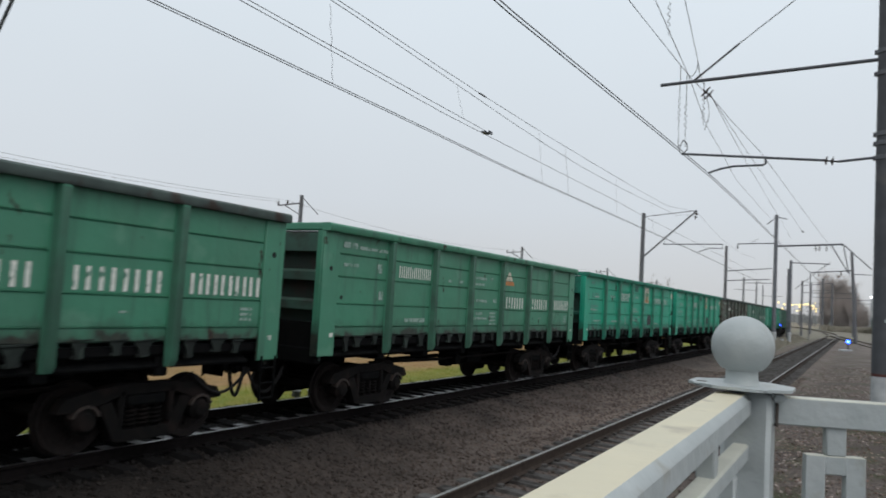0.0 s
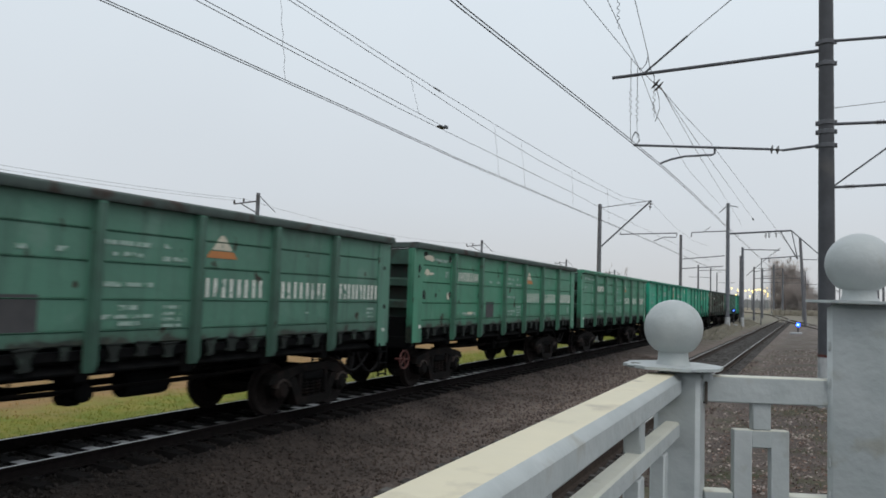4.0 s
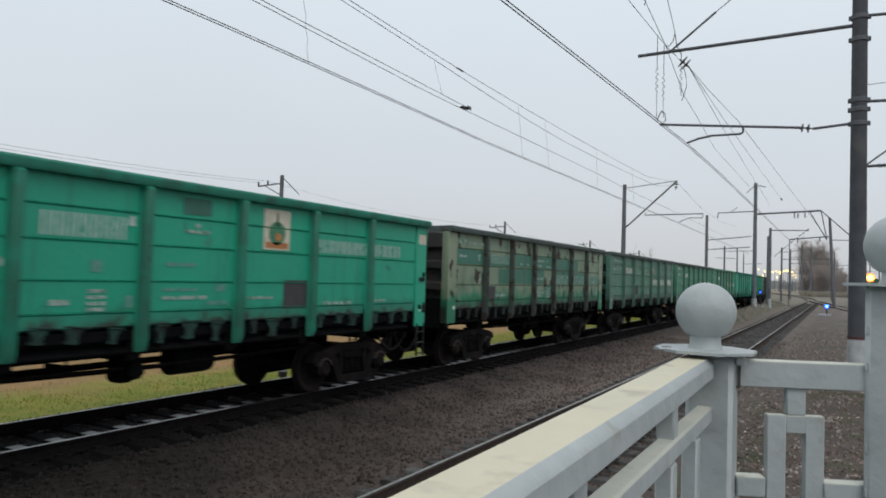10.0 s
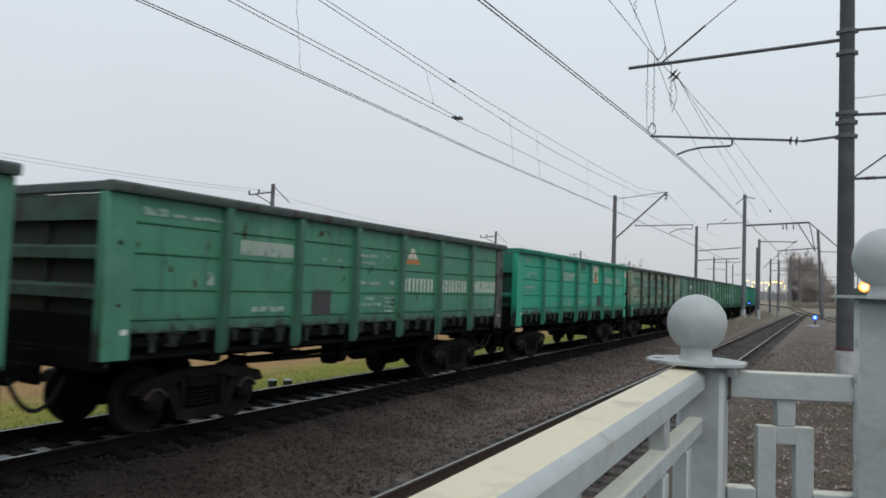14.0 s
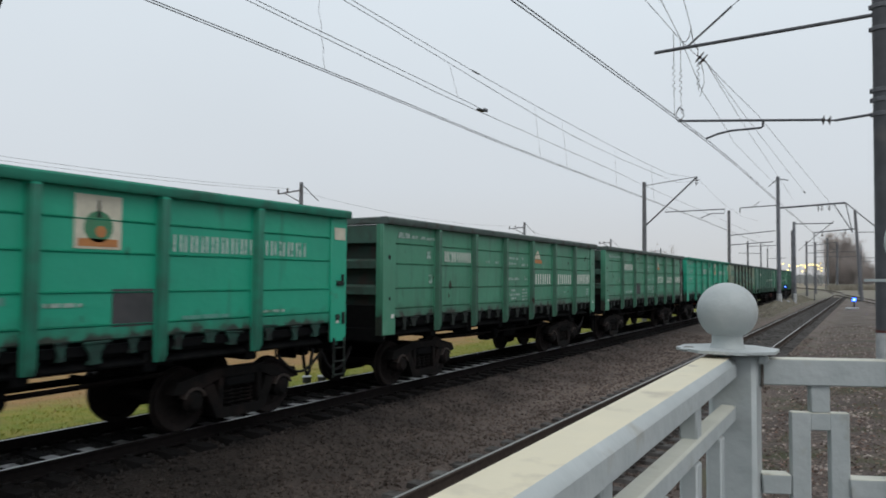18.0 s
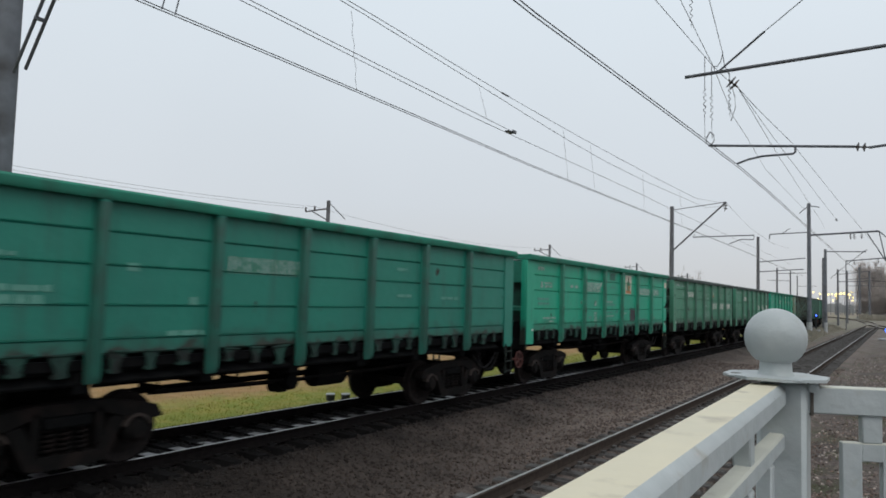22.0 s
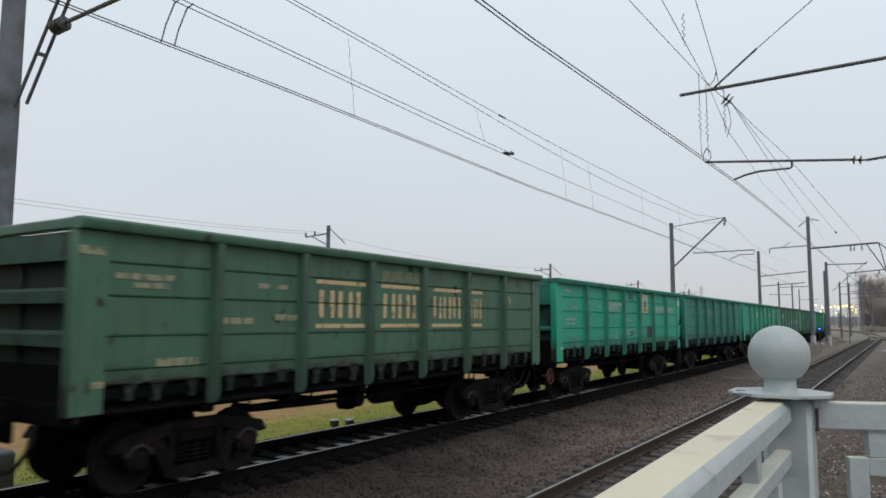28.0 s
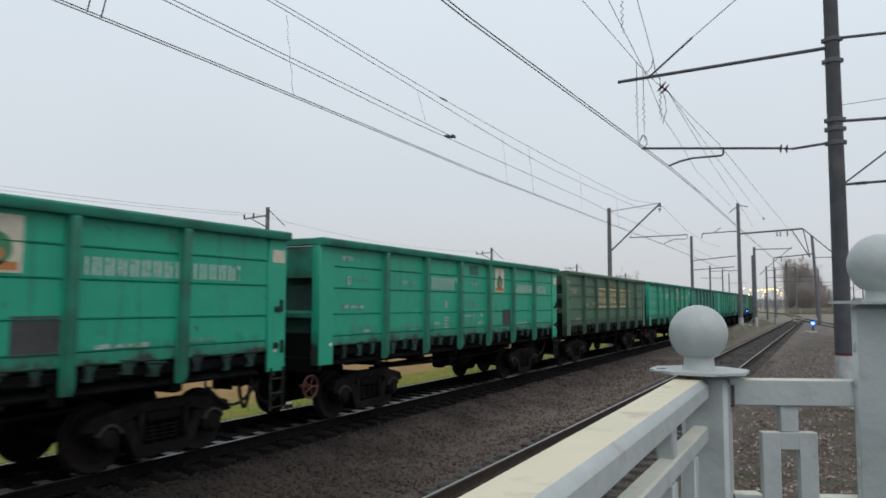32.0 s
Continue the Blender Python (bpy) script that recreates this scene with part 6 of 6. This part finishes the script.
    part("guy_rod", Geo().tube((x, y, h - 0.1), (x + 1.2, y + 0.4, h - 1.3), 0.03, 5), M_STEEL, m)


for x, y, h in ((-33.2, 36.5, 8.95), (-34.0, 75.5, 9.0), (-35.5, 113, 9.0), (-36.5, 150, 9.0), (-32.5, -4, 9.0)):
    telegraph_pole(x, y, h)


# ---------------------------------------------------------------- wires
def over_train(dx, rows):
    """A wire above the freight track: rows of distance along the track and height."""
    return [(X_TRAIN + dx, y, z) for y, z in rows]


CONTACT = "dark copper contact wire over the freight track"
AUX = "dark auxiliary carrying wire over the freight track"
MESS = "dark messenger wire over the freight track"
for dx in (-0.05, 0.05):
    wire(over_train(dx, [(-30, 6.90), (4.7, 6.85), (9, 6.83), (13.6, 6.78), (19.9, 6.69), (28, 6.68), (36, 6.66), (50.1, 6.65)]) + [(-9.9 + dx, 73, 6.6), (-10.1 + dx, 100, 6.6)], 0.0095, CONTACT)
wire(over_train(0.0, [(-30, 8.2), (0, 7.82), (7, 7.68), (10.6, 7.61), (15.6, 7.54), (18.5, 7.49)]), 0.0085, AUX)
wire(over_train(0.0, [(-30, 8.1), (0, 7.74), (9.2, 7.55), (12.5, 7.47), (15.7, 7.39), (18.2, 7.38), (23.5, 7.38), (32, 7.37), (36, 7.30), (50.1, 7.28)]) + [(-9.9, 86, 7.3)], 0.0085, AUX)
wire(over_train(0.0, [(-30, 9.6), (-5, 8.98), (8, 8.70), (12, 8.63), (15.6, 8.54), (18, 8.49), (22.6, 8.45), (28, 8.45), (34, 8.48), (41.5, 8.58), (50.1, 9.4)]) + [(-10.0, 62, 8.8), (-10.2, 75, 8.7), (-10.3, 88, 9.2)], 0.0085, MESS)
wire(over_train(0.02, [(-30, 9.5), (-5, 8.90), (8, 8.62), (11.7, 8.52), (16.2, 8.35), (19.7, 8.20), (23.3, 8.08), (27, 8.02), (32.5, 8.07), (43.8, 8.34), (50.1, 9.2)]), 0.0085, MESS)
for dx in (-0.036, 0.036):
    wire([(-4.45 + dx, -20, 6.45), (-4.20 + dx, 8.5, 6.42), (-4.08 + dx, 11.6, 6.42), (-3.95 + dx, 15.1, 6.42), (-3.87 + dx, 17.4, 6.42), (-3.75 + dx, 21.3, 6.42), (-3.69 + dx, 26.1, 6.42), (-3.67 + dx, 36.6, 6.42), (-3.7 + dx, 73.6, 6.6), (-3.4 + dx, 110, 6.7)], 0.0100, "dark copper contact wire over the near track")
NEARW = "dark messenger wire over the near track"
knot, tip, disc = (-4.32, 20.4, 9.23), (-4.08, 20.4, 9.64), (-3.70, 20.54, 8.58)
wire([(-5.6, 4.0, 10.2), (-4.75, 14.9, 9.6), knot], 0.009, NEARW)
wire([(-4.0, 4.0, 10.2), (-4.13, 15.2, 9.6), knot], 0.009, NEARW)
wire([(-2.6, 4.0, 10.0), (-3.5, 15.6, 9.6), tip], 0.009, NEARW)
wire([knot, (-3.95, 20.45, 8.80)], 0.009, NEARW)
wire([disc, (-4.14, 31.0, 8.86), (-5.30, 66.0, 9.78), (-5.64, 73.6, 9.98)], 0.008, NEARW)
wire([disc, (-3.75, 28, 8.66), (-3.78, 60, 9.16)], 0.008, NEARW)
wire([disc, (-3.40, 22, 8.27), (-3.0, 26.0, 8.1), (-2.6, 36.0, 7.95), (-1.635, 60, 7.62), (-1.0, 104, 8.73)], 0.008, NEARW)
wire([knot, (-4.18, 22.5, 8.28), (-4.55, 27.0, 8.62), (-5.51, 38, 9.39), (-7.27, 73.6, 11.74)], 0.008, NEARW)
solid("wire_clamp", Geo().box((-3.78, 60.0, 9.16), (0.10, 0.8, 0.10), 0.02), M_STEEL, "dark splice clamp on a messenger wire", "clamp")
wire([(0.6, 20.5, 7.6), (3.2, 20.5, 7.72), (6.5, 20.5, 7.8)], 0.008, "thin steel stay wire beside the mast")
for (a, b) in (((-33.2 - 1.05, 36.3, 8.55), (-32.5 - 1.05, -4.2, 8.6)), ((-33.2 - 1.7, 36.2, 8.45), (-32.5 - 1.7, -4.3, 8.5)), ((-33.2 - 1.05, 36.3, 8.55), (-34.0 - 1.05, 75.3, 8.6)), ((-34.0 - 1.05, 75.3, 8.6), (-35.5 - 1.05, 112.8, 8.6))):
    wire(sagged(a, b, 0.7), 0.008, "thin telegraph wire across the field", "telegraph_wire")

DROP = "thin wavy dropper wire"
for y, x0, z0, x1, z1 in ((11.15, -9.58, 6.77, -9.82, 8.55), (22.6, -9.58, 6.69, -9.8, 8.45), (25.2, -9.58, 6.67, -9.8, 8.42), (38, -9.56, 6.6, -9.7, 8.5), (17.0, -9.7, 7.52, -10.0, 8.5), (5.0, -9.7, 7.65, -9.9, 8.7), (31.5, -9.6, 6.62, -9.7, 8.36)):
    n = 7
    pts = [(x0 + (x1 - x0) * i / n, y + 0.025 * (-1) ** i * (0 < i < n), z0 + (z1 - z0) * i / n) for i in range(n + 1)]
    wire(pts, 0.0045, DROP, "dropper_wire")


def coil(x, y, z0, z1, z_mid):
    """A flexible jumper with a few coils in its middle."""
    pts = [(x, y, z1), (x, y, z_mid + 0.35)]
    pts += [(x + 0.035 * math.cos(a), y, z_mid + 0.35 - 0.7 * a / 25.2) for a in [i * 0.9 for i in range(29)]]
    return pts + [(x, y, z_mid - 0.4), (x + 0.02, y, z0)]


for x, y, z0, z1, zm in ((-4.55, 20.4, 7.12, 9.56, 8.25), (-4.36, 20.4, 7.16, 9.24, 8.05), (-3.90, 20.5, 7.75, 9.0, 8.25)):
    wire(coil(x, y, z0, z1, zm), 0.010, "thin wavy jumper cable at the mast's bracket", "jumper_cable")
wire(coil(-4.12, 17.0, 9.15, 9.98, 9.60), 0.009, "thin wavy jumper cable between two messenger wires", "jumper_cable")
wire([(-4.40, 20.4, 7.35), (-4.30, 20.4, 7.25), (-4.28, 20.4, 7.08), (-4.38, 20.4, 6.95), (-4.50, 20.4, 7.02), (-4.48, 20.4, 7.2), (-4.40, 20.4, 7.35)], 0.016, "small looped jumper at the bracket's end", "jumper_cable")
wire([knot, (-4.22, 20.4, 9.20), (-4.12, 20.4, 9.32), (-4.07, 20.4, 9.55), tip, (-4.02, 20.45, 9.2), (-3.90, 20.5, 8.95)], 0.012, "slack jumper between two messenger wires", "jumper_cable")
wire([(-3.84, 20.5, 8.62), (-3.76, 20.5, 8.3), (-3.74, 20.5, 8.0), (-3.82, 20.5, 7.74), (-3.86, 20.5, 7.62)], 0.010, "slack jumper loop below the porcelain discs", "jumper_cable")
solid("strain_insulator", disc_insulator(Geo(), (-3.93, 20.46, 8.80), (-3.68, 20.54, 8.56), 2, 0.19), M_INSUL, "pair of dark porcelain discs in a messenger wire", "insulator")
g = Geo()
g.box((-9.75, 18.45, 7.47), (0.14, 0.35, 0.05), 0.015).box((-9.66, 18.6, 7.50), (0.05, 0.22, 0.10), 0.015)
solid("wire_clamp", g, M_STEEL, "dark steel clamp on the carrying wires", "clamp")
g = Geo().box((-9.68, 18.0, 8.49), (0.05, 0.42, 0.04), 0.012)
solid("wire_clamp", g, M_STEEL, "small splice clamp on the messenger wire", "clamp")

# ---------------------------------------------------------------- light signal beside the fence
def build_signal():
    x, y = 1.36, 10.5
    s = thing("railway_signal", "tall concrete signal mast with hooded black lamp heads", "railway signal")
    px = x - 0.075
    part("pole", pole(Geo(), px, y, -0.4, 8.4, 0.150, 0.122, 20), M_SIGNALPOLE, s)
    lad = part("ladder", Geo().box((x - 0.265, y - 0.02, 3.9), (0.05, 0.03, 8.0), 0.004).box((x - 0.265, y + 0.34, 3.9), (0.05, 0.03, 8.0), 0.004), M_STEEL, s, "steel ladder on the mast")
    for i in range(22):
        part("rung", Geo().tube((x - 0.265, y - 0.02, 0.3 + 0.34 * i), (x - 0.265, y + 0.34, 0.3 + 0.34 * i), 0.012, 6), M_STEEL, lad)
    for z in (1.2, 2.3, 3.35, 4.4, 4.9, 5.4, 5.9):
        part("bracket", Geo().box((x - 0.20, y + 0.05, z), (0.14, 0.03, 0.035)), M_STEEL, lad)
    head = part("lamp_head", Geo().box((x + 0.0, y - 0.30, 6.78), (0.70, 0.22, 1.45), 0.06), M_SIGNAL, s, "black signal lamp head")
    part("lamp_head", Geo().box((x + 0.06, y - 0.24, 5.31), (0.34, 0.20, 0.52), 0.09), M_SIGNAL, s)
    swing = Matrix.Rotation(radians(62), 3, "Z")

    def turned(geo, c):
        """The lamp parts face away to the side, towards the track they stand for."""
        geo.v = [tuple(swing @ (Vector(q) - c) + c) for q in geo.v]
        return geo

    for z, q0, c in ((7.15, 0.15, Vector((x + 0.24, y - 0.32, 0))), (5.33, 0.235, Vector((x + 0.16, y - 0.26, 0)))):
        # hood bent round the upper part of the lens, longest at its crown
        n, vs = 16, []
        for i in range(n + 1):
            a = math.pi * (-0.28 + 1.56 * i / n)
            for q, d in ((q0 * 0.94, 0.0), (q0 * 1.04, -0.02), (q0, -0.38 + 0.20 * (1 - max(0.0, math.sin(a))))):
                vs.append((c.x + q * math.cos(a), c.y + d, z + q * math.sin(a)))
        g = Geo()
        g.add(vs, [(3 * i + k, 3 * i + k + 1, 3 * i + k + 4, 3 * i + k + 3) for i in range(n) for k in range(2)])
        part("visor", turned(g, c), M_SIGNAL, s, "black sheet-metal lamp hood")
        part("lens", turned(Geo().lathe([(0.01, -0.03), (q0 * 0.7, -0.015), (q0 * 0.92, 0.02)], "y", 18, (c.x, c.y, z)), c), M_LENS, s, "unlit dark signal lens")
    for z in (7.1, 5.95, 5.55, 4.72, 3.46):
        g = Geo().lathe([(0.13, z - 0.025), (0.156, z - 0.025), (0.156, z + 0.025), (0.13, z + 0.025)], "z", 16, (px, y, 0))
        part("clamp", g.box((px + 0.18, y, z), (0.06, 0.08, 0.09), 0.01), M_STEEL, s)
    for z in (5.86, 4.98):
        part("arm", Geo().tube((px, y - 0.13, z - 0.10), (x + 0.10, y - 0.22, z + 0.12), 0.028, 8), M_SIGNAL, s, "black lamp bracket arm")
    part("stay", Geo().tube((x + 0.1, y - 0.2, 4.95), (x + 0.75, y - 0.5, 5.5), 0.02, 6), M_STEEL, s)
    for ch, z in (("\u041d", 4.27), ("\u0414", 4.03)):
        pl = part("letter_plate", Geo().box((x - 0.05, y - 0.175, z), (0.20, 0.012, 0.21), 0.004), M_SIGN, s, "small grey-white plate with a black letter")
        cu = bpy.data.curves.new("letter", "FONT")
        cu.body, cu.size, cu.align_x, cu.align_y, cu.extrude = ch, 0.21, "CENTER", "CENTER", 0.002
        cu.materials.append(M_LETTER)
        ob = new("letter", cu)
        ob.parent = pl
        ob.matrix_basis = pose(x - 0.05, y - 0.186, z, 90, 0, 0)
    return s


build_signal()


def build_cabinet():
    """A tall sheet-steel relay cabinet behind the near mast."""
    x, y = 1.24, 22.3
    c = thing("relay_cabinet", "tall grey-brown steel relay cabinet with a pale roof", "cabinet")
    part("body", Geo().box((x, y, 0.90), (0.84, 0.60, 2.06), 0.02), M_CABINET, c)
    part("roof", Geo().box((x, y, 1.955), (0.96, 0.72, 0.05), 0.015), M_WHITEWASH, c, "pale overhanging roof sheet")
    part("plinth", Geo().box((x, y, -0.22), (0.90, 0.66, 0.24), 0.02), M_CONCRETE, c)
    for k, u in enumerate((-0.2, 0.2)):
        door = part("door", Geo().box((x + u, y - 0.31, 0.92), (0.385, 0.02, 1.86), 0.006), M_CABINET, c)
        part("handle", Geo().box((x + u * 0.25, y - 0.33, 1.0), (0.03, 0.03, 0.14), 0.008), M_STEEL, door)
    part("warning_plate", Geo().box((x - 0.17, y - 0.325, 1.52), (0.30, 0.008, 0.16), 0.002), M_OCHRE, c, "small ochre warning plate")


build_cabinet()


# ---------------------------------------------------------------- small lights and far things
def dwarf_signal(x, y, z, r, ground=-0.2):
    s = thing("dwarf_signal", "low railway shunting signal with a glowing blue lamp", "railway signal", group="blue shunting signals")
    part("post", Geo().box((x, y + 0.12, (z + ground) / 2), (0.12, 0.10, z - ground), 0.01), M_SIGNAL, s)
    part("head", Geo().box((x, y + 0.1, z), (0.30, 0.16, 0.44), 0.04), M_SIGNAL, s)
    # Lens made larger so that its glowing face takes in the blue halo.
    lens = part("lens", Geo().lathe([(0.01, -0.10), (r * 0.92, -0.08), (r, 0.03)], "y", 14, (x, y, z)), M_BLUE, s, "blue lens enlarged by its painted halo")
    part("bulb", Geo().lathe([(0.01, -0.16), (r * 0.30, -0.145), (r * 0.38, -0.10)], "y", 12, (x, y, z)), M_BLUE_CORE, lens, "pale blue lamp core")
    part("base", Geo().box((x - 0.10, y, ground + 0.05), (0.92, 0.46, 0.20), 0.03), M_WHITEWASH, s, "whitewashed concrete base")
    part("cable_box", Geo().box((x - 0.52, y - 0.25, ground + 0.06), (0.42, 0.30, 0.16), 0.03), M_WHITEWASH, s, "pale cable box beside the base")


dwarf_signal(-0.816, 77.0, 0.683, 0.19)
dwarf_signal(-6.73, 78.0, 1.81, 0.065, 0.3)


def flood_mast(x, y, h, n):
    m = thing("floodlight_mast", "tall yard mast with glowing sodium floodlights", "floodlight", group="yard floodlights")
    part("pole", pole(Geo(), x, y, -0.5, h, 0.16, 0.10, 8), M_FARPOLE, m)
    for i in range(n):
        part("lamp", Geo().lathe([(0.05, -0.3), (0.31, -0.2), (0.36, 0.2), (0.05, 0.4)], "y", 12, (x + (i - (n - 1) / 2) * 1.8, y - 0.6, h + 0.4 * (i % 2))), M_SODIUM, m, "glowing yellow floodlight")


rnd = random.Random(31)
for k in range(28):
    flood_mast(-40 + 0.82 * k + rnd.uniform(-0.8, 0.8), 470 + rnd.uniform(-30, 30), rnd.choice((rnd.uniform(10.8, 12.6), rnd.uniform(10.8, 12.6), rnd.uniform(7.6, 10.5))), rnd.choice((1, 1, 2)))
for k, (x, y, h) in enumerate(((24, 420, 11), (36, 430, 12), (52, 440, 13), (66, 430, 12), (18.5, 300, 10), (3.9, 300, 12.2))):
    m = thing("yard_lamp", "distant yard lamp post with a cool white lamp", "lamp post", group="yard lamps")
    part("pole", pole(Geo(), x, y, -0.5, h, 0.25, 0.16, 10), M_CONCRETE, m)
    part("lamp", Geo().lathe([(0.05, -0.2), (0.32, -0.1), (0.34, 0.2), (0.05, 0.3)], "y", 12, (x, y - 0.4, h)), M_COOL, m)

# low far woods along the horizon
rnd = random.Random(77)
g = Geo()
for i in range(5200):
    x, y = rnd.uniform(-700, 700), rnd.uniform(820, 980)
    h = 7 + 5 * noise.noise(Vector((x * 0.012, 0, 3))) + rnd.uniform(-2, 3)
    a, b = rnd.uniform(-2.5, 2.5), rnd.uniform(1.2, 3.0)
    g.add([(x - b, y, -0.5), (x + b, y, -0.5), (x + a + b * 0.5, y, h * 0.7), (x + a, y, h), (x + a - b * 0.6, y, h * 0.75)], [(0, 1, 2, 3, 4)])
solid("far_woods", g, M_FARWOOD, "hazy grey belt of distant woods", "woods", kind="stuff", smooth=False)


def bare_tree(x, y, h, spread, seed, label, count=420, base=0.0):
    """A bare autumn tree: trunk, limbs and a cloud of fine twigs."""
    rnd = random.Random(seed)
    t = thing("tree", label, "tree", group="bare trees")
    trunk = Geo().tube((x, y, base - 0.6), (x, y, base + h * 0.45), h * 0.022, 8, h * 0.012)
    tips = []
    for i in range(24):
        a, z0 = rnd.uniform(0, 6.28), h * rnd.uniform(-0.12, 0.45)
        d = Vector((math.cos(a) * spread * rnd.uniform(0.4, 1.0), math.sin(a) * spread * rnd.uniform(0.4, 1.0), h * rnd.uniform(0.25, 0.55)))
        p = Vector((x, y, base + z0))
        q = p + d
        trunk.tube(p, q, h * 0.008, 5, h * 0.003)
        tips += [p.lerp(q, s) for s in (0.4, 0.6, 0.8, 1.0)]
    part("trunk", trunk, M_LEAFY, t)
    crown = Geo()
    for i in range(count):
        p = rnd.choice(tips)
        for _ in range(3):
            d = Vector((rnd.gauss(0, 1), rnd.gauss(0, 1), rnd.gauss(0.4, 0.8))) * h * 0.05
            q = p + d
            w = Vector((0.03, 0.03, 0)) * (h / 10)
            crown.add([p - w, p + w, q], [(0, 1, 2)])
            crown.add([p - w.yxz * Vector((1, -1, 1)), p + w.yxz * Vector((1, -1, 1)), q], [(0, 1, 2)])
            p = q if rnd.random() < 0.6 else p
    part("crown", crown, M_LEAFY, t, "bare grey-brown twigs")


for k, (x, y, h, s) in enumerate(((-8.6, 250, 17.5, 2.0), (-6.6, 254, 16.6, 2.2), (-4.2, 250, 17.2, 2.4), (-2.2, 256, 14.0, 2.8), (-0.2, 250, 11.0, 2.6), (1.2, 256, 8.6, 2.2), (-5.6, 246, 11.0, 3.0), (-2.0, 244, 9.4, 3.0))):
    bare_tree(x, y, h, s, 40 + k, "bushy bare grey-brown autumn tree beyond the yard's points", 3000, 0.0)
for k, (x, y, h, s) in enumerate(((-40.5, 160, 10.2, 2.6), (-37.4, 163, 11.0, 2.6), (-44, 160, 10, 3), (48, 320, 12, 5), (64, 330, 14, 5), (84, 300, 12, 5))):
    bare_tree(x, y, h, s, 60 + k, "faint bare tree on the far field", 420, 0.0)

# junction boxes beyond the freight track
for x, y in ((-13.45, 15.1), (-13.15, 15.4)):
    b = thing("junction_box", "small dark trackside junction box with a pale lid", "box", group="junction boxes")
    part("case", Geo().lathe([(0.02, -0.52), (0.12, -0.52), (0.125, -0.36), (0.02, -0.36)], "z", 14, (x, y, 0)), M_SIGNAL, b)
    part("lid", Geo().lathe([(0.02, -0.36), (0.135, -0.36), (0.12, -0.33), (0.02, -0.32)], "z", 14, (x, y, 0)), M_SIGN, b, "pale domed lid")
    part("post", Geo().box((x, y, -0.60), (0.06, 0.06, 0.24)), M_SIGNAL, b)

# ---------------------------------------------------------------- oncoming locomotive on the side track
def build_loco():
    """Seen far off, nose on, with its headlight lit; its nose is at -y."""
    w = thing("locomotive", "distant green electric locomotive with a lit amber headlight", "locomotive")
    out = [(-1.5, 1.2), (1.5, 1.2), (1.55, 2.6), (1.45, 3.7), (1.0, 4.15), (0, 4.28), (-1.0, 4.15), (-1.45, 3.7), (-1.55, 2.6)]
    part("body", Geo().prism(out, 0.4, 16.0, axis="y"), PAINTS["olive"], w)
    part("nose", Geo().prism([(a * 0.94, 1.2 + (b - 1.2) * 0.97) for a, b in out], 0.0, 0.42, axis="y"), PAINTS["olive"], w)
    for sx in (-1, 1):
        part("windscreen", Geo().box((sx * 0.65, -0.01, 3.0), (1.05, 0.05, 0.75), 0.02), M_SIGNAL, w)
        part("marker_lamp", Geo().lathe([(0.02, -0.06), (0.10, -0.04), (0.11, 0.03)], "y", 12, (sx * 1.0, 0.0, 1.75)), M_SIGN, w)
        part("buffer_beam", Geo().box((sx * 0.75, -0.05, 1.05), (1.4, 0.2, 0.4), 0.03), M_IRON, w)
    # Disc wider than the lamp: the orange halo is modelled as glowing surface.
    lamp = part("headlight", Geo().lathe([(0.02, -0.06), (0.62, -0.04), (0.70, 0.05)], "y", 20, (0, 0.0, 4.28)), M_AMBER, w, "amber headlight disc widened by its painted halo")
    part("bulb", Geo().lathe([(0.02, -0.22), (0.42, -0.16), (0.48, -0.05)], "y", 18, (0, 0.0, 4.28)), M_BULB, lamp, "white-hot lamp bulb")
    part("underframe", Geo().box((0, 8.0, 0.85), (2.6, 15.6, 0.7), 0.05), M_IRON, w)
    for y in (2.2, 4.4, 11.6, 13.8):
        for sx in (-1, 1):
            part("wheel", Geo().lathe([(0.1, -0.06), (0.60, -0.05), (0.62, 0.06), (0.1, 0.07)], "x", 20, (sx * 0.80, y, 0.62)), M_TREAD, w)
    return w


LOCO = build_loco()


# ---------------------------------------------------------------- movement
def motions():
    times = [0.5 * i for i in range(65)]
    for k, w in WAGONS:
        rows = []
        for t in times:
            s = train_run(t) - BEHIND[k]
            x, y, a = train_line(s)
            rows.append((t, pose(x, y, 0, 0, 0, math.degrees(a))))
        walk(w, rows)
    walk(LOCO, [(t, pose(X_RIGHT, y, 0)) for t, y in ((0.0, 214.0), (4.0, 187.0), (8.0, 158.0), (9.0, 145.0), (9.5, 135.0), (10.0, 131.0), (11.0, 128.0), (12.5, 122.0), (14.0, 110.0), (17.0, 86.0), (20.0, 68.0), (26.0, 50.0), (32.0, 46.0))])
    spin = [0.1 * i for i in range(321)]
    made = {}
    for k, w in WAGONS:
        if k < -2:
            continue
        for ob in w.children_recursive:
            if not ob.name.startswith("wheelset"):
                continue
            sa = 1 if ob.matrix_basis.translation.y > 0 else -1
            if sa not in made:
                walk(ob, [(t, pose(0, sa * AXLE_Y, WHEEL_R, -math.degrees((train_run(t) - train_run(0)) / WHEEL_R), 0, 0)) for t in spin])
                made[sa] = ob.animation_data
            else:
                ob.rotation_mode = "QUATERNION"
                keys = ob.animation_data_create()
                keys.action = made[sa].action
                keys.action_slot = made[sa].action_slot


motions()
